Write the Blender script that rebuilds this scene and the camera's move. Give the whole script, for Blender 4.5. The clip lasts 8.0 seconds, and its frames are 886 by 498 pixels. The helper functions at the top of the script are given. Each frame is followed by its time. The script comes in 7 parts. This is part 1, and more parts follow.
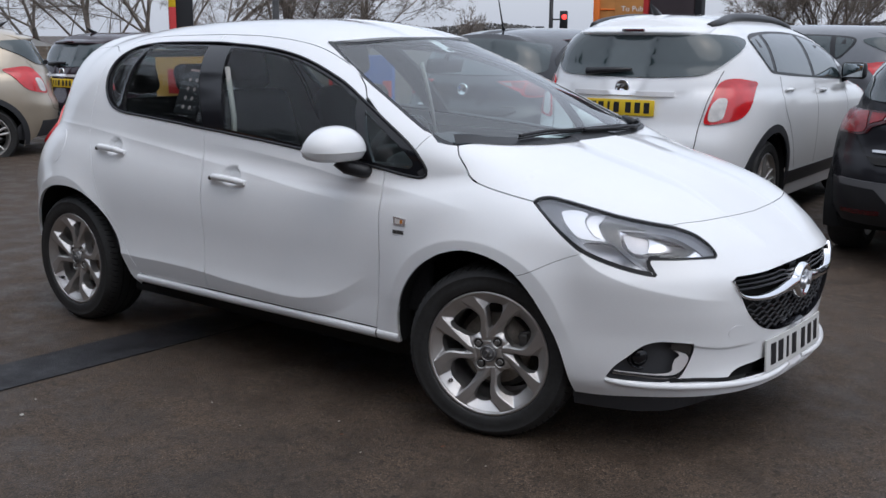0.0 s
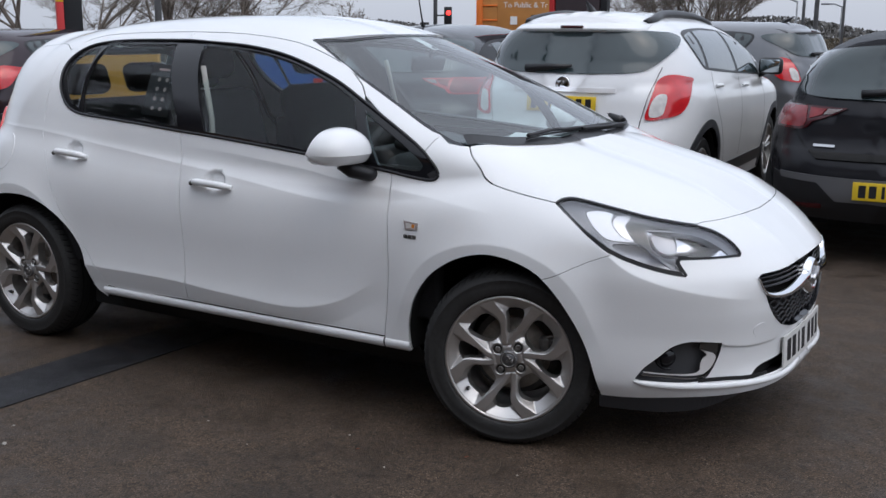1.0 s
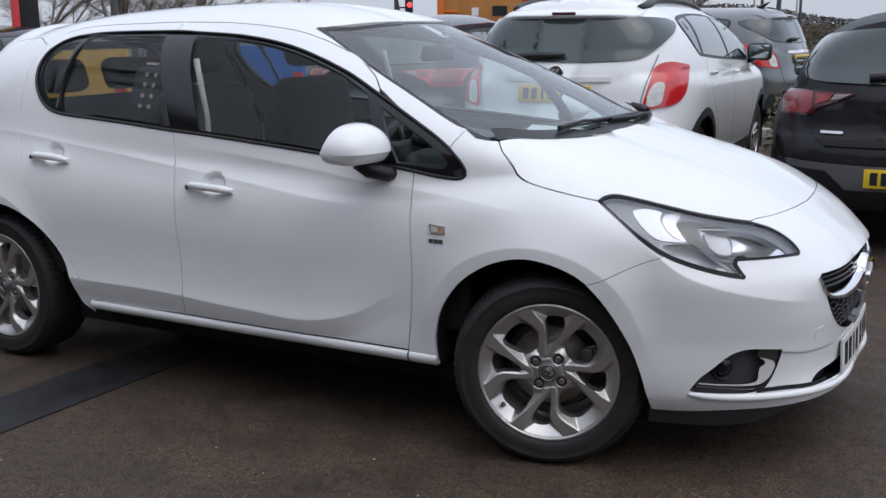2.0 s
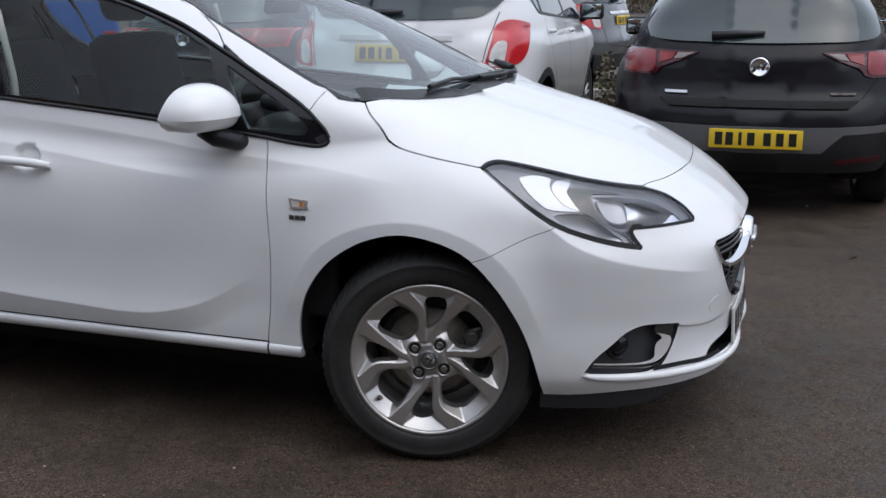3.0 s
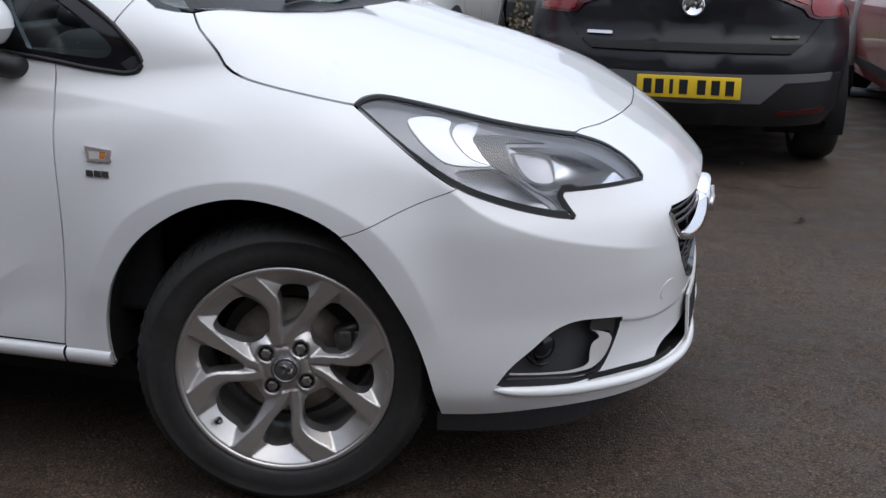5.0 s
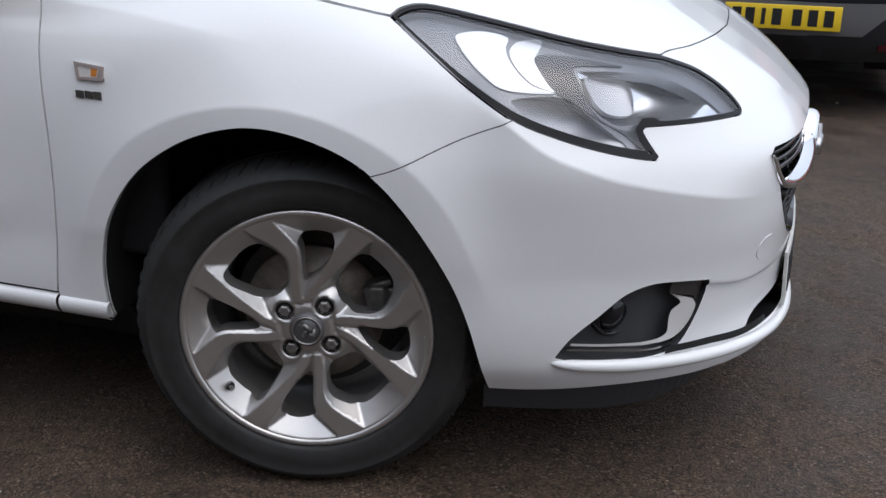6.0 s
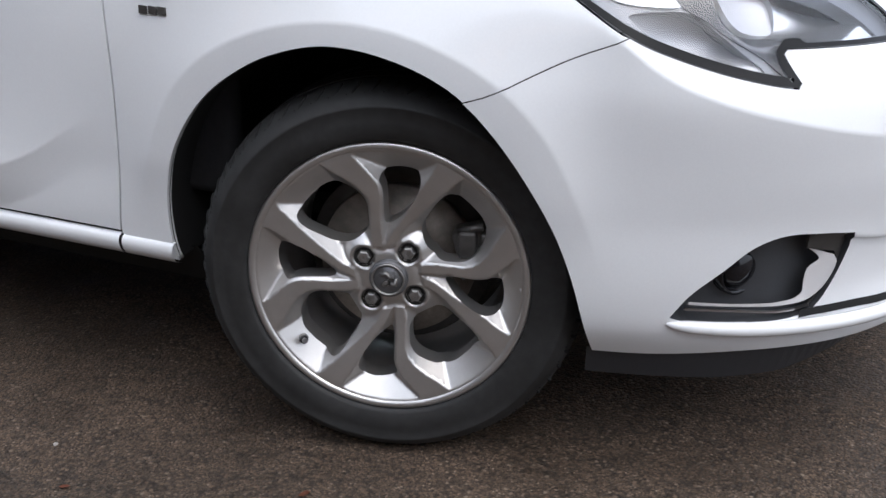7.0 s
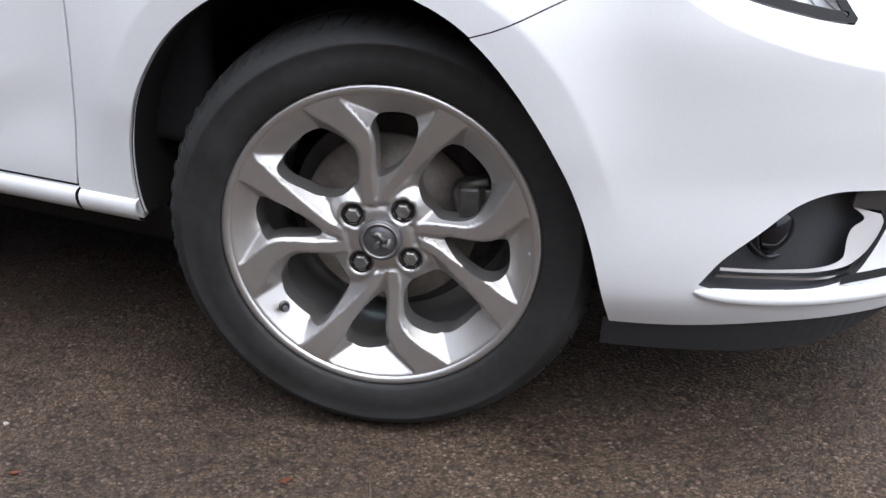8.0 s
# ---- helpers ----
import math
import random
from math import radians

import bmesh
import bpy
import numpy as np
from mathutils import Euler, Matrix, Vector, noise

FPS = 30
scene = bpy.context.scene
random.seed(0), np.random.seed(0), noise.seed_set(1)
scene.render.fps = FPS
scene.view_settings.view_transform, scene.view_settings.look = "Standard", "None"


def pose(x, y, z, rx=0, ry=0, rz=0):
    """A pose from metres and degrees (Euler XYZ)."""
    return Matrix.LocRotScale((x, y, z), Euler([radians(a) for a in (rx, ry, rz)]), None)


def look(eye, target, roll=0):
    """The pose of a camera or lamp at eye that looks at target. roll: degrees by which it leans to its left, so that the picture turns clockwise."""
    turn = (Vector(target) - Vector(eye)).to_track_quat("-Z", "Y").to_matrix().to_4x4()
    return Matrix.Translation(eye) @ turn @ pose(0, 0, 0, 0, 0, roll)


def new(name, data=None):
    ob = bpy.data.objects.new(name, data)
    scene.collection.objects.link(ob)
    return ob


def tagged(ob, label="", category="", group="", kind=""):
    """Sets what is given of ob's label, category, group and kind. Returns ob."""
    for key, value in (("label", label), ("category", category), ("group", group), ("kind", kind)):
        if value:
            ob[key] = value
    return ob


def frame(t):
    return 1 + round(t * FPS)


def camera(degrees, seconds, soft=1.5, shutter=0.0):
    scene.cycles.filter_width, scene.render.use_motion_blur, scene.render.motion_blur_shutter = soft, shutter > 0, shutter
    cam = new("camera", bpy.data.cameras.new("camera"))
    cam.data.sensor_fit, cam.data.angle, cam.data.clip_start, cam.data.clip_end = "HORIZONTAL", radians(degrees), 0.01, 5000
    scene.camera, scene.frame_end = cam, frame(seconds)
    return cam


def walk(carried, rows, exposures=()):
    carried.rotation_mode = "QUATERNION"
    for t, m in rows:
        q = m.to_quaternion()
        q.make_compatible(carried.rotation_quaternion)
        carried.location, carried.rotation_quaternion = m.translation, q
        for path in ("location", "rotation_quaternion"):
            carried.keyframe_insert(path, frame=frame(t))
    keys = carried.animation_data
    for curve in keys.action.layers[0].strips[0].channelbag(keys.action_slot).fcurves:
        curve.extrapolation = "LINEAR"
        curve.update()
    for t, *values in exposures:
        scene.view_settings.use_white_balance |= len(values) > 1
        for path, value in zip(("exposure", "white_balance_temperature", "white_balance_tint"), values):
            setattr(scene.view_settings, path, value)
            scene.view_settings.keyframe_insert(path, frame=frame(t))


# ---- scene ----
cam = camera(45.7, 8.0)
PATH = [
    (0, (2.066, -3.668, 1.399), (0.851, -2.13, 1.001), 0.4),
    (0.5, (1.834, -3.76, 1.396), (0.701, -2.162, 0.993), 0.6),
    (1, (1.599, -3.851, 1.402), (0.579, -2.179, 0.998), 0.4),
    (1.2, (1.516, -3.826, 1.399), (0.511, -2.147, 0.989), 0.1),
    (2.3, (1.144, -3.630, 1.363), (0.257, -1.889, 0.938), -0.8),
    (2.5, (1.073, -3.575, 1.352), (0.271, -1.796, 0.915), -0.5),
    (3, (0.95, -3.426, 1.329), (0.317, -1.592, 0.845), -0.1),
    (3.5, (0.89, -3.216, 1.293), (0.335, -1.366, 0.776), 0.4),
    (4, (0.863, -3.004, 1.266), (0.359, -1.145, 0.726), 0.5),
    (4.2, (0.854, -2.930, 1.249), (0.367, -1.066, 0.710), 0.5),
    (5.3, (0.773, -2.563, 1.128), (0.306, -0.710, 0.540), 1.2),
    (5.5, (0.759, -2.493, 1.11), (0.277, -0.653, 0.493), 1.5),
    (6, (0.743, -2.326, 1.073), (0.163, -0.535, 0.396), 1.4),
    (6.5, (0.731, -2.231, 1.011), (0.046, -0.486, 0.315), 0.7),
    (7, (0.678, -2.149, 0.965), (-0.059, -0.444, 0.223), 0.8),
    (7.5, (0.627, -2.074, 0.923), (-0.114, -0.387, 0.145), 1.1),
    (8, (0.581, -2.006, 0.892), (-0.101, -0.309, 0.082), 1.6),
]
walk(cam, [(t, look(eye, target, roll)) for t, eye, target, roll in PATH],
     exposures=[(0.0, -0.06, 6100, 10), (4.0, 0.0, 6120, 10), (6.0, 0.20, 6150, 10), (7.0, 0.66, 6140, 10), (8.0, 1.16, 6140, 10)])

from mathutils.geometry import delaunay_2d_cdt

# ---- world and light: an even overcast sky ----
world = bpy.data.worlds.new("overcast")
scene.world = world
world.use_nodes = True
wn, wl = world.node_tree.nodes, world.node_tree.links
wn.clear()
sky = wn.new("ShaderNodeTexSky")
sky.sky_type, sky.sun_disc = "NISHITA", False
sky.sun_elevation, sky.sun_rotation, sky.dust_density = radians(62), radians(110), 4.0
coord = wn.new("ShaderNodeTexCoord")
split = wn.new("ShaderNodeSeparateXYZ")
wl.new(coord.outputs["Generated"], split.inputs[0])
ramp = wn.new("ShaderNodeValToRGB")
ramp.color_ramp.elements[0].position, ramp.color_ramp.elements[0].color = 0.0, (0.58, 0.60, 0.66, 1)
ramp.color_ramp.elements[1].position, ramp.color_ramp.elements[1].color = 0.9, (1.05, 1.08, 1.14, 1)
wl.new(split.outputs["Z"], ramp.inputs[0])
sky_bg, cloud_bg, add = wn.new("ShaderNodeBackground"), wn.new("ShaderNodeBackground"), wn.new("ShaderNodeAddShader")
sky_bg.inputs["Strength"].default_value = 0.05
cloud_bg.inputs["Strength"].default_value = 0.95
wl.new(sky.outputs[0], sky_bg.inputs["Color"])
wl.new(ramp.outputs[0], cloud_bg.inputs["Color"])
wl.new(sky_bg.outputs[0], add.inputs[0])
wl.new(cloud_bg.outputs[0], add.inputs[1])
wl.new(add.outputs[0], wn.new("ShaderNodeOutputWorld").inputs[0])
lamp = bpy.data.lights.new("sun", "SUN")
lamp.energy, lamp.angle, lamp.color = 0.62, radians(60), (1.0, 0.97, 0.93)
sun = new("sun", lamp)
sun.matrix_basis = look((4.2, -1.5, 8.5), (0, 0, 0))
scene.view_settings.exposure = 0.0


# ---- materials ----
def material(name, color, rough=0.5, metal=0.0, coat=0.0, grain=0.0, scale=40.0, bump=0.0, stain=0.0, stain_scale=3.0,
             transmission=0.0, ior=1.45, emit=None, power=1.0, alpha=1.0, spec=None, rough_vary=0.0):
    """A principled material with grain and stains at real size."""
    m = bpy.data.materials.new(name)
    m.use_nodes = True
    nt = m.node_tree
    n, l = nt.nodes, nt.links
    b = n["Principled BSDF"]
    b.inputs["Base Color"].default_value = (*color, 1)
    b.inputs["Roughness"].default_value = rough
    b.inputs["Metallic"].default_value = metal
    b.inputs["Coat Weight"].default_value = coat
    b.inputs["Coat Roughness"].default_value = 0.04
    b.inputs["Transmission Weight"].default_value = transmission
    b.inputs["IOR"].default_value = ior
    b.inputs["Alpha"].default_value = alpha
    if spec is not None:
        b.inputs["Specular IOR Level"].default_value = spec
    if emit:
        b.inputs["Emission Color"].default_value = (*emit, 1)
        b.inputs["Emission Strength"].default_value = power
    if grain or stain or bump or rough_vary:
        tc = n.new("ShaderNodeTexCoord")
        fine, broad = n.new("ShaderNodeTexNoise"), n.new("ShaderNodeTexNoise")
        fine.inputs["Scale"].default_value, fine.inputs["Detail"].default_value = scale, 3
        broad.inputs["Scale"].default_value, broad.inputs["Detail"].default_value = stain_scale, 4
        l.new(tc.outputs["Object"], fine.inputs["Vector"])
        l.new(tc.outputs["Object"], broad.inputs["Vector"])
        last = None
        for tex, amount in ((fine, grain), (broad, stain)):
            if not amount:
                continue
            r = n.new("ShaderNodeMapRange")
            r.inputs["From Min"].default_value, r.inputs["From Max"].default_value = 0.3, 0.7
            r.inputs["To Min"].default_value, r.inputs["To Max"].default_value = 1 - amount, 1 + amount
            l.new(tex.outputs["Fac"], r.inputs["Value"])
            mul = n.new("ShaderNodeMixRGB")
            mul.blend_type = "MULTIPLY"
            mul.inputs[0].default_value = 1
            mul.inputs[1].default_value = (*color, 1)
            if last:
                l.new(last, mul.inputs[1])
            l.new(r.outputs[0], mul.inputs[2])
            last = mul.outputs[0]
        if last:
            l.new(last, b.inputs["Base Color"])
        if rough_vary:
            r = n.new("ShaderNodeMapRange")
            r.inputs["From Min"].default_value, r.inputs["From Max"].default_value = 0.3, 0.7
            r.inputs["To Min"].default_value, r.inputs["To Max"].default_value = max(0, rough - rough_vary), rough + rough_vary
            l.new(broad.outputs["Fac"], r.inputs["Value"])
            l.new(r.outputs[0], b.inputs["Roughness"])
        if bump:
            bp = n.new("ShaderNodeBump")
            bp.inputs["Strength"].default_value, bp.inputs["Distance"].default_value = 1.0, bump
            l.new(fine.outputs["Fac"], bp.inputs["Height"])
            l.new(bp.outputs[0], b.inputs["Normal"])
    return m


def thin_glass(name, tint, clear=0.6, f0=0.045):
    """Window glass as a thin sheet: clear straight through, with a gloss that grows towards grazing."""
    m = bpy.data.materials.new(name)
    m.use_nodes = True
    n, l = m.node_tree.nodes, m.node_tree.links
    n.clear()
    tr, gl, mix, lw = (n.new("ShaderNodeBsdfTransparent"), n.new("ShaderNodeBsdfGlossy"), n.new("ShaderNodeMixShader"),
                       n.new("ShaderNodeLayerWeight"))
    tr.inputs[0].default_value = (*[clear * c for c in tint], 1)
    gl.inputs[0].default_value = (1, 1, 1, 1)
    gl.inputs["Roughness"].default_value = 0.01
    lw.inputs["Blend"].default_value = 0.5
    power, scale = n.new("ShaderNodeMath"), n.new("ShaderNodeMath")
    power.operation, scale.operation = "POWER", "MULTIPLY_ADD"
    power.inputs[1].default_value = 5.0
    scale.inputs[1].default_value, scale.inputs[2].default_value = 1 - f0, f0
    l.new(lw.outputs["Facing"], power.inputs[0])
    l.new(power.outputs[0], scale.inputs[0])
    l.new(scale.outputs[0], mix.inputs[0])
    l.new(tr.outputs[0], mix.inputs[1])
    l.new(gl.outputs[0], mix.inputs[2])
    l.new(mix.outputs[0], n.new("ShaderNodeOutputMaterial").inputs[0])
    return m


def asphalt_material(name, color, light, chip_scale, bump, contrast=1.0):
    """Open-textured tarmac: stone chips of two sizes in a dark binder, with pits, damp stains and wear."""
    m = bpy.data.materials.new(name)
    m.use_nodes = True
    n, l = m.node_tree.nodes, m.node_tree.links
    b = n["Principled BSDF"]
    tc = n.new("ShaderNodeTexCoord")

    def tex(kind, scale, detail=None):
        t = n.new(kind)
        t.inputs["Scale"].default_value = scale
        if detail is not None:
            t.inputs["Detail"].default_value = detail
        l.new(tc.outputs["Object"], t.inputs["Vector"])
        return t

    def remap(value, a0, a1, b0, b1):
        r = n.new("ShaderNodeMapRange")
        for k, v in zip(("From Min", "From Max", "To Min", "To Max"), (a0, a1, b0, b1)):
            r.inputs[k].default_value = v
        l.new(value, r.inputs["Value"])
        return r.outputs[0]

    def times(c, f):
        mul = n.new("ShaderNodeMixRGB")
        mul.blend_type = "MULTIPLY"
        mul.inputs[0].default_value = 1
        l.new(c, mul.inputs[1])
        l.new(f, mul.inputs[2])
        return mul.outputs[0]
    big, small = tex("ShaderNodeTexVoronoi", chip_scale * 0.55), tex("ShaderNodeTexVoronoi", chip_scale)
    fine, patchy, mid, broad = tex("ShaderNodeTexNoise", 420, 3), tex("ShaderNodeTexNoise", 28, 4), tex("ShaderNodeTexNoise", 5, 4), tex("ShaderNodeTexNoise", 0.7, 4)
    cells = []
    for v in (big, small):
        sep = n.new("ShaderNodeSeparateColor")
        l.new(v.outputs["Color"], sep.inputs[0])
        chips = n.new("ShaderNodeValToRGB")
        e = chips.color_ramp.elements
        e[0].position, e[0].color = 0.0, (*[c * (1 - 0.65 * contrast) for c in color], 1)
        e[1].position, e[1].color = 1.0, (*light, 1)
        for pos, f in ((0.35, 1 - 0.25 * contrast), (0.70, 1 + 0.20 * contrast), (0.93, 1 + 0.75 * contrast)):
            k = e.new(pos)
            k.color = (*[c * f for c in color], 1)
        l.new(sep.outputs[0], chips.inputs[0])
        cells.append(times(chips.outputs[0], remap(v.outputs["Distance"], 0.35, 0.75, 1.12, 1.12 - 0.55 * contrast)))
    mix = n.new("ShaderNodeMixRGB")
    l.new(remap(patchy.outputs["Fac"], 0.47, 0.55, 0, 1), mix.inputs[0])
    l.new(cells[0], mix.inputs[1])
    l.new(cells[1], mix.inputs[2])
    last = mix.outputs[0]
    for t, amount in ((broad, 0.28), (mid, 0.20), (patchy, 0.22)):
        last = times(last, remap(t.outputs["Fac"], 0.3, 0.7, 1 - amount, 1 + amount))
    l.new(last, b.inputs["Base Color"])
    l.new(remap(mid.outputs["Fac"], 0.35, 0.65, 0.5, 0.85), b.inputs["Roughness"])
    b.inputs["Specular IOR Level"].default_value = 0.4
    h = n.new("ShaderNodeMath")
    h.operation = "ADD"
    l.new(remap(small.outputs["Distance"], 0, 0.8, 0.5, 0), h.inputs[0])
    l.new(remap(big.outputs["Distance"], 0, 0.8, 1, 0), h.inputs[1])
    h2 = n.new("ShaderNodeMath")
    h2.operation = "ADD"
    l.new(h.outputs[0], h2.inputs[0])
    l.new(remap(fine.outputs["Fac"], 0, 1, 0, 0.5), h2.inputs[1])
    bp = n.new("ShaderNodeBump")
    bp.inputs["Strength"].default_value, bp.inputs["Distance"].default_value = 1.0, bump
    l.new(h2.outputs[0], bp.inputs["Height"])
    l.new(bp.outputs[0], b.inputs["Normal"])
    return m


WHITE = material("white_paint", (0.80, 0.81, 0.82), 0.4, coat=1.0, spec=0.25, stain=0.025, stain_scale=2.0, grain=0.012, scale=300)
BLACK_PAINT = material("black_paint", (0.016, 0.016, 0.019), 0.35, coat=0.42, spec=0.0, stain=0.2)
BLACK_PAINT.node_tree.nodes["Principled BSDF"].inputs["Coat Roughness"].default_value = 0.22
DARK_PAINT = material("dark_grey_paint", (0.025, 0.026, 0.03), 0.3, metal=0.2, coat=1.0, spec=0.0, stain=0.15)
GREY_PAINT = material("grey_paint", (0.13, 0.135, 0.145), 0.3, metal=0.4, coat=1.0, stain=0.1)
BEIGE_PAINT = material("beige_paint", (0.42, 0.36, 0.28), 0.3, metal=0.4, coat=1.0, stain=0.08)
PURPLE_PAINT = material("dark_plum_paint", (0.03, 0.018, 0.024), 0.3, metal=0.2, coat=1.0, spec=0.0, stain=0.1)
GLASS = thin_glass("window_glass", (0.88, 0.96, 0.94), clear=0.93, f0=0.028)
DARK_GLASS = thin_glass("tinted_glass", (0.84, 0.92, 0.91), clear=0.88, f0=0.028)
LENS = thin_glass("lamp_lens", (0.96, 0.97, 1.0), clear=0.95, f0=0.05)
RUBBER = material("tyre_rubber", (0.020, 0.0197, 0.0195), 0.62, grain=0.25, scale=60, stain=0.3, stain_scale=8, rough_vary=0.12)
TRIM = material("black_trim", (0.014, 0.014, 0.016), 0.4, grain=0.1, scale=200)
GLOSS_BLACK = material("gloss_black", (0.008, 0.008, 0.01), 0.12)
PLASTIC = material("grey_plastic", (0.035, 0.036, 0.04), 0.55, grain=0.15, scale=500, bump=0.0002)
# near-black for linings and joints; also colours in shade below sills and in recesses
VOID = material("lining_and_shade", (0.010, 0.010, 0.010), 0.9, stain=0.3)
ALLOY = material("silver_alloy", (0.57, 0.553, 0.537), 0.36, metal=0.88, grain=0.06, scale=900, stain=0.08, stain_scale=14)
CHROME = material("chrome", (0.82, 0.83, 0.85), 0.06, metal=1.0)
SATIN = material("satin_silver", (0.55, 0.55, 0.56), 0.28, metal=1.0)
IRON = material("brake_iron", (0.28, 0.245, 0.21), 0.5, metal=0.5, stain=0.35, stain_scale=14, grain=0.15, scale=120)
BOLT_STEEL = material("bolt_steel", (0.30, 0.29, 0.28), 0.42, metal=0.8, stain=0.25, stain_scale=60)
STEEL = material("dark_steel", (0.09, 0.085, 0.08), 0.5, metal=0.6, stain=0.4, stain_scale=30)
FABRIC = material("seat_fabric", (0.019, 0.019, 0.021), 0.9, grain=0.15, scale=90)
BEIGE_LINING = material("pale_lining", (0.35, 0.34, 0.32), 0.9, grain=0.1, scale=300)
RED_LENS = material("red_lamp", (0.55, 0.015, 0.02), 0.12, coat=1.0, stain=0.15, stain_scale=10)
DEEP_RED = material("deep_red_lamp", (0.055, 0.004, 0.007), 0.2, coat=0.25, stain=0.2, stain_scale=10)
CLEAR_DIM = material("dim_lamp", (0.32, 0.27, 0.26), 0.2, coat=0.6, stain=0.2, stain_scale=20)
CLEAR_LENS = material("clear_lamp", (0.62, 0.60, 0.58), 0.15, coat=1.0, stain=0.2, stain_scale=20)
AMBER = material("amber_lamp", (0.55, 0.20, 0.04), 0.2, coat=0.6)
YELLOW = material("yellow_plate", (0.72, 0.50, 0.02), 0.4, stain=0.06, stain_scale=8)
PLATE_WHITE = material("white_plate", (0.62, 0.62, 0.60), 0.4, stain=0.08, stain_scale=8)
INK = material("black_ink", (0.01, 0.01, 0.012), 0.5)
WHITE_PRINT = material("white_print", (0.75, 0.75, 0.74), 0.5)
ASPHALT = asphalt_material("tarmac", (0.0600, 0.0406, 0.0268), (0.16, 0.124, 0.092), 300, 0.0020, 1.0)
PATCH = asphalt_material("tarmac_repair", (0.0125, 0.0125, 0.0150), (0.030, 0.030, 0.033), 260, 0.001, 0.5)
BARK = material("bark", (0.10, 0.085, 0.07), 0.9, grain=0.3, scale=60, bump=0.004, stain=0.3)
TWIG = material("twigs", (0.20, 0.17, 0.145), 0.9, stain=0.3)
ORANGE = material("orange_board", (0.72, 0.17, 0.02), 0.5, stain=0.05)
OCHRE = material("ochre_board", (0.46, 0.20, 0.05), 0.55, stain=0.08)
DARK_BOARD = material("dark_board", (0.045, 0.032, 0.035), 0.6, stain=0.2)
RED_BOARD = material("red_board", (0.50, 0.03, 0.03), 0.5)
POLE = material("galvanised_pole", (0.22, 0.23, 0.24), 0.5, metal=0.5, stain=0.2)
RENDER = material("pale_render", (0.55, 0.55, 0.54), 0.85, stain=0.1)
ROOF = material("slate_roof", (0.13, 0.135, 0.15), 0.7, stain=0.2)
HEDGE = material("hedge_leaves", (0.13, 0.110, 0.080), 0.9, stain=0.25, stain_scale=0.6, grain=0.2, scale=6, spec=0.1)
FAR_WOOD = material("far_trees", (0.13, 0.125, 0.118), 0.95, stain=0.3, stain_scale=0.25, grain=0.2, scale=1.2, spec=0.1)
TIMBER = material("weathered_timber", (0.16, 0.13, 0.10), 0.8, grain=0.3, scale=20, stain=0.2)
RED_GLOW = material("red_signal", (0.6, 0.02, 0.02), 0.3, emit=(1.0, 0.05, 0.04), power=2.5)
DRY_LEAF = material("dry_leaf", (0.18, 0.065, 0.035), 0.7, stain=0.3, stain_scale=30)
LAMP_WHITE = material("lamp_white", (0.93, 0.94, 0.95), 0.25, coat=0.8)
LAMP_BEZEL = material("lamp_bezel", (0.20, 0.203, 0.212), 0.30, metal=0.6, stain=0.12, stain_scale=12)
LENS_BALL = material("projector_glass", (0.55, 0.57, 0.60), 0.05, metal=0.6, coat=1.0)
# chrome made less metallic and near white: the sky's reflection put into its colour
BRIGHT = material("sky_white_trim", (0.95, 0.95, 0.96), 0.26, metal=0.4)
CAR_GLASS = material("car_glass", (0.035, 0.050, 0.053), 0.06, coat=0.8, spec=0.4, stain=0.3, stain_scale=1.5)
GRASS = material("worn_grass", (0.07, 0.08, 0.03), 0.9, grain=0.4, scale=60, stain=0.4, stain_scale=1.5, bump=0.01)
RED_PAINT = material("red_paint", (0.35, 0.015, 0.02), 0.3, coat=1.0, stain=0.1)
CLADDING = material("dark_cladding", (0.10, 0.095, 0.09), 0.7, stain=0.2)
CAP_GREY = material("cap_grey", (0.16, 0.16, 0.165), 0.35, metal=0.5)
BOWL = material("bowl_silver", (0.78, 0.79, 0.81), 0.20, metal=0.92)
INSERT = material("satin_insert", (0.15, 0.15, 0.155), 0.4, metal=0.3)
SCREEN_GLASS = thin_glass("screen_glass", (0.82, 0.93, 0.93), clear=0.92, f0=0.13)
LINING = material("grey_lining", (0.34, 0.34, 0.33), 0.9, grain=0.1, scale=300)
STONE = material("pale_stone", (0.35, 0.33, 0.30), 0.8, stain=0.2)


LAMP_GAP_SHADE = material("lamp_gap_shade", (0.050, 0.052, 0.057), 0.35)
LAMP_DIM = material("lamp_dim", (0.42, 0.42, 0.43), 0.4, metal=0.7)
FOG_POCKET = material("fog_pocket", (0.050, 0.052, 0.057), 0.45, grain=0.1, scale=400)
FOG_GREY = material("fog_grey", (0.10, 0.098, 0.095), 0.25, metal=0.6)
MIRROR = material("mirror_glass", (0.55, 0.60, 0.62), 0.08, metal=1.0)
MID_RED = material("mid_red_lamp", (0.20, 0.010, 0.014), 0.2, coat=0.25, stain=0.25, stain_scale=14)
SEAL = material("black_seal", (0.006, 0.006, 0.007), 0.35, spec=0.25)
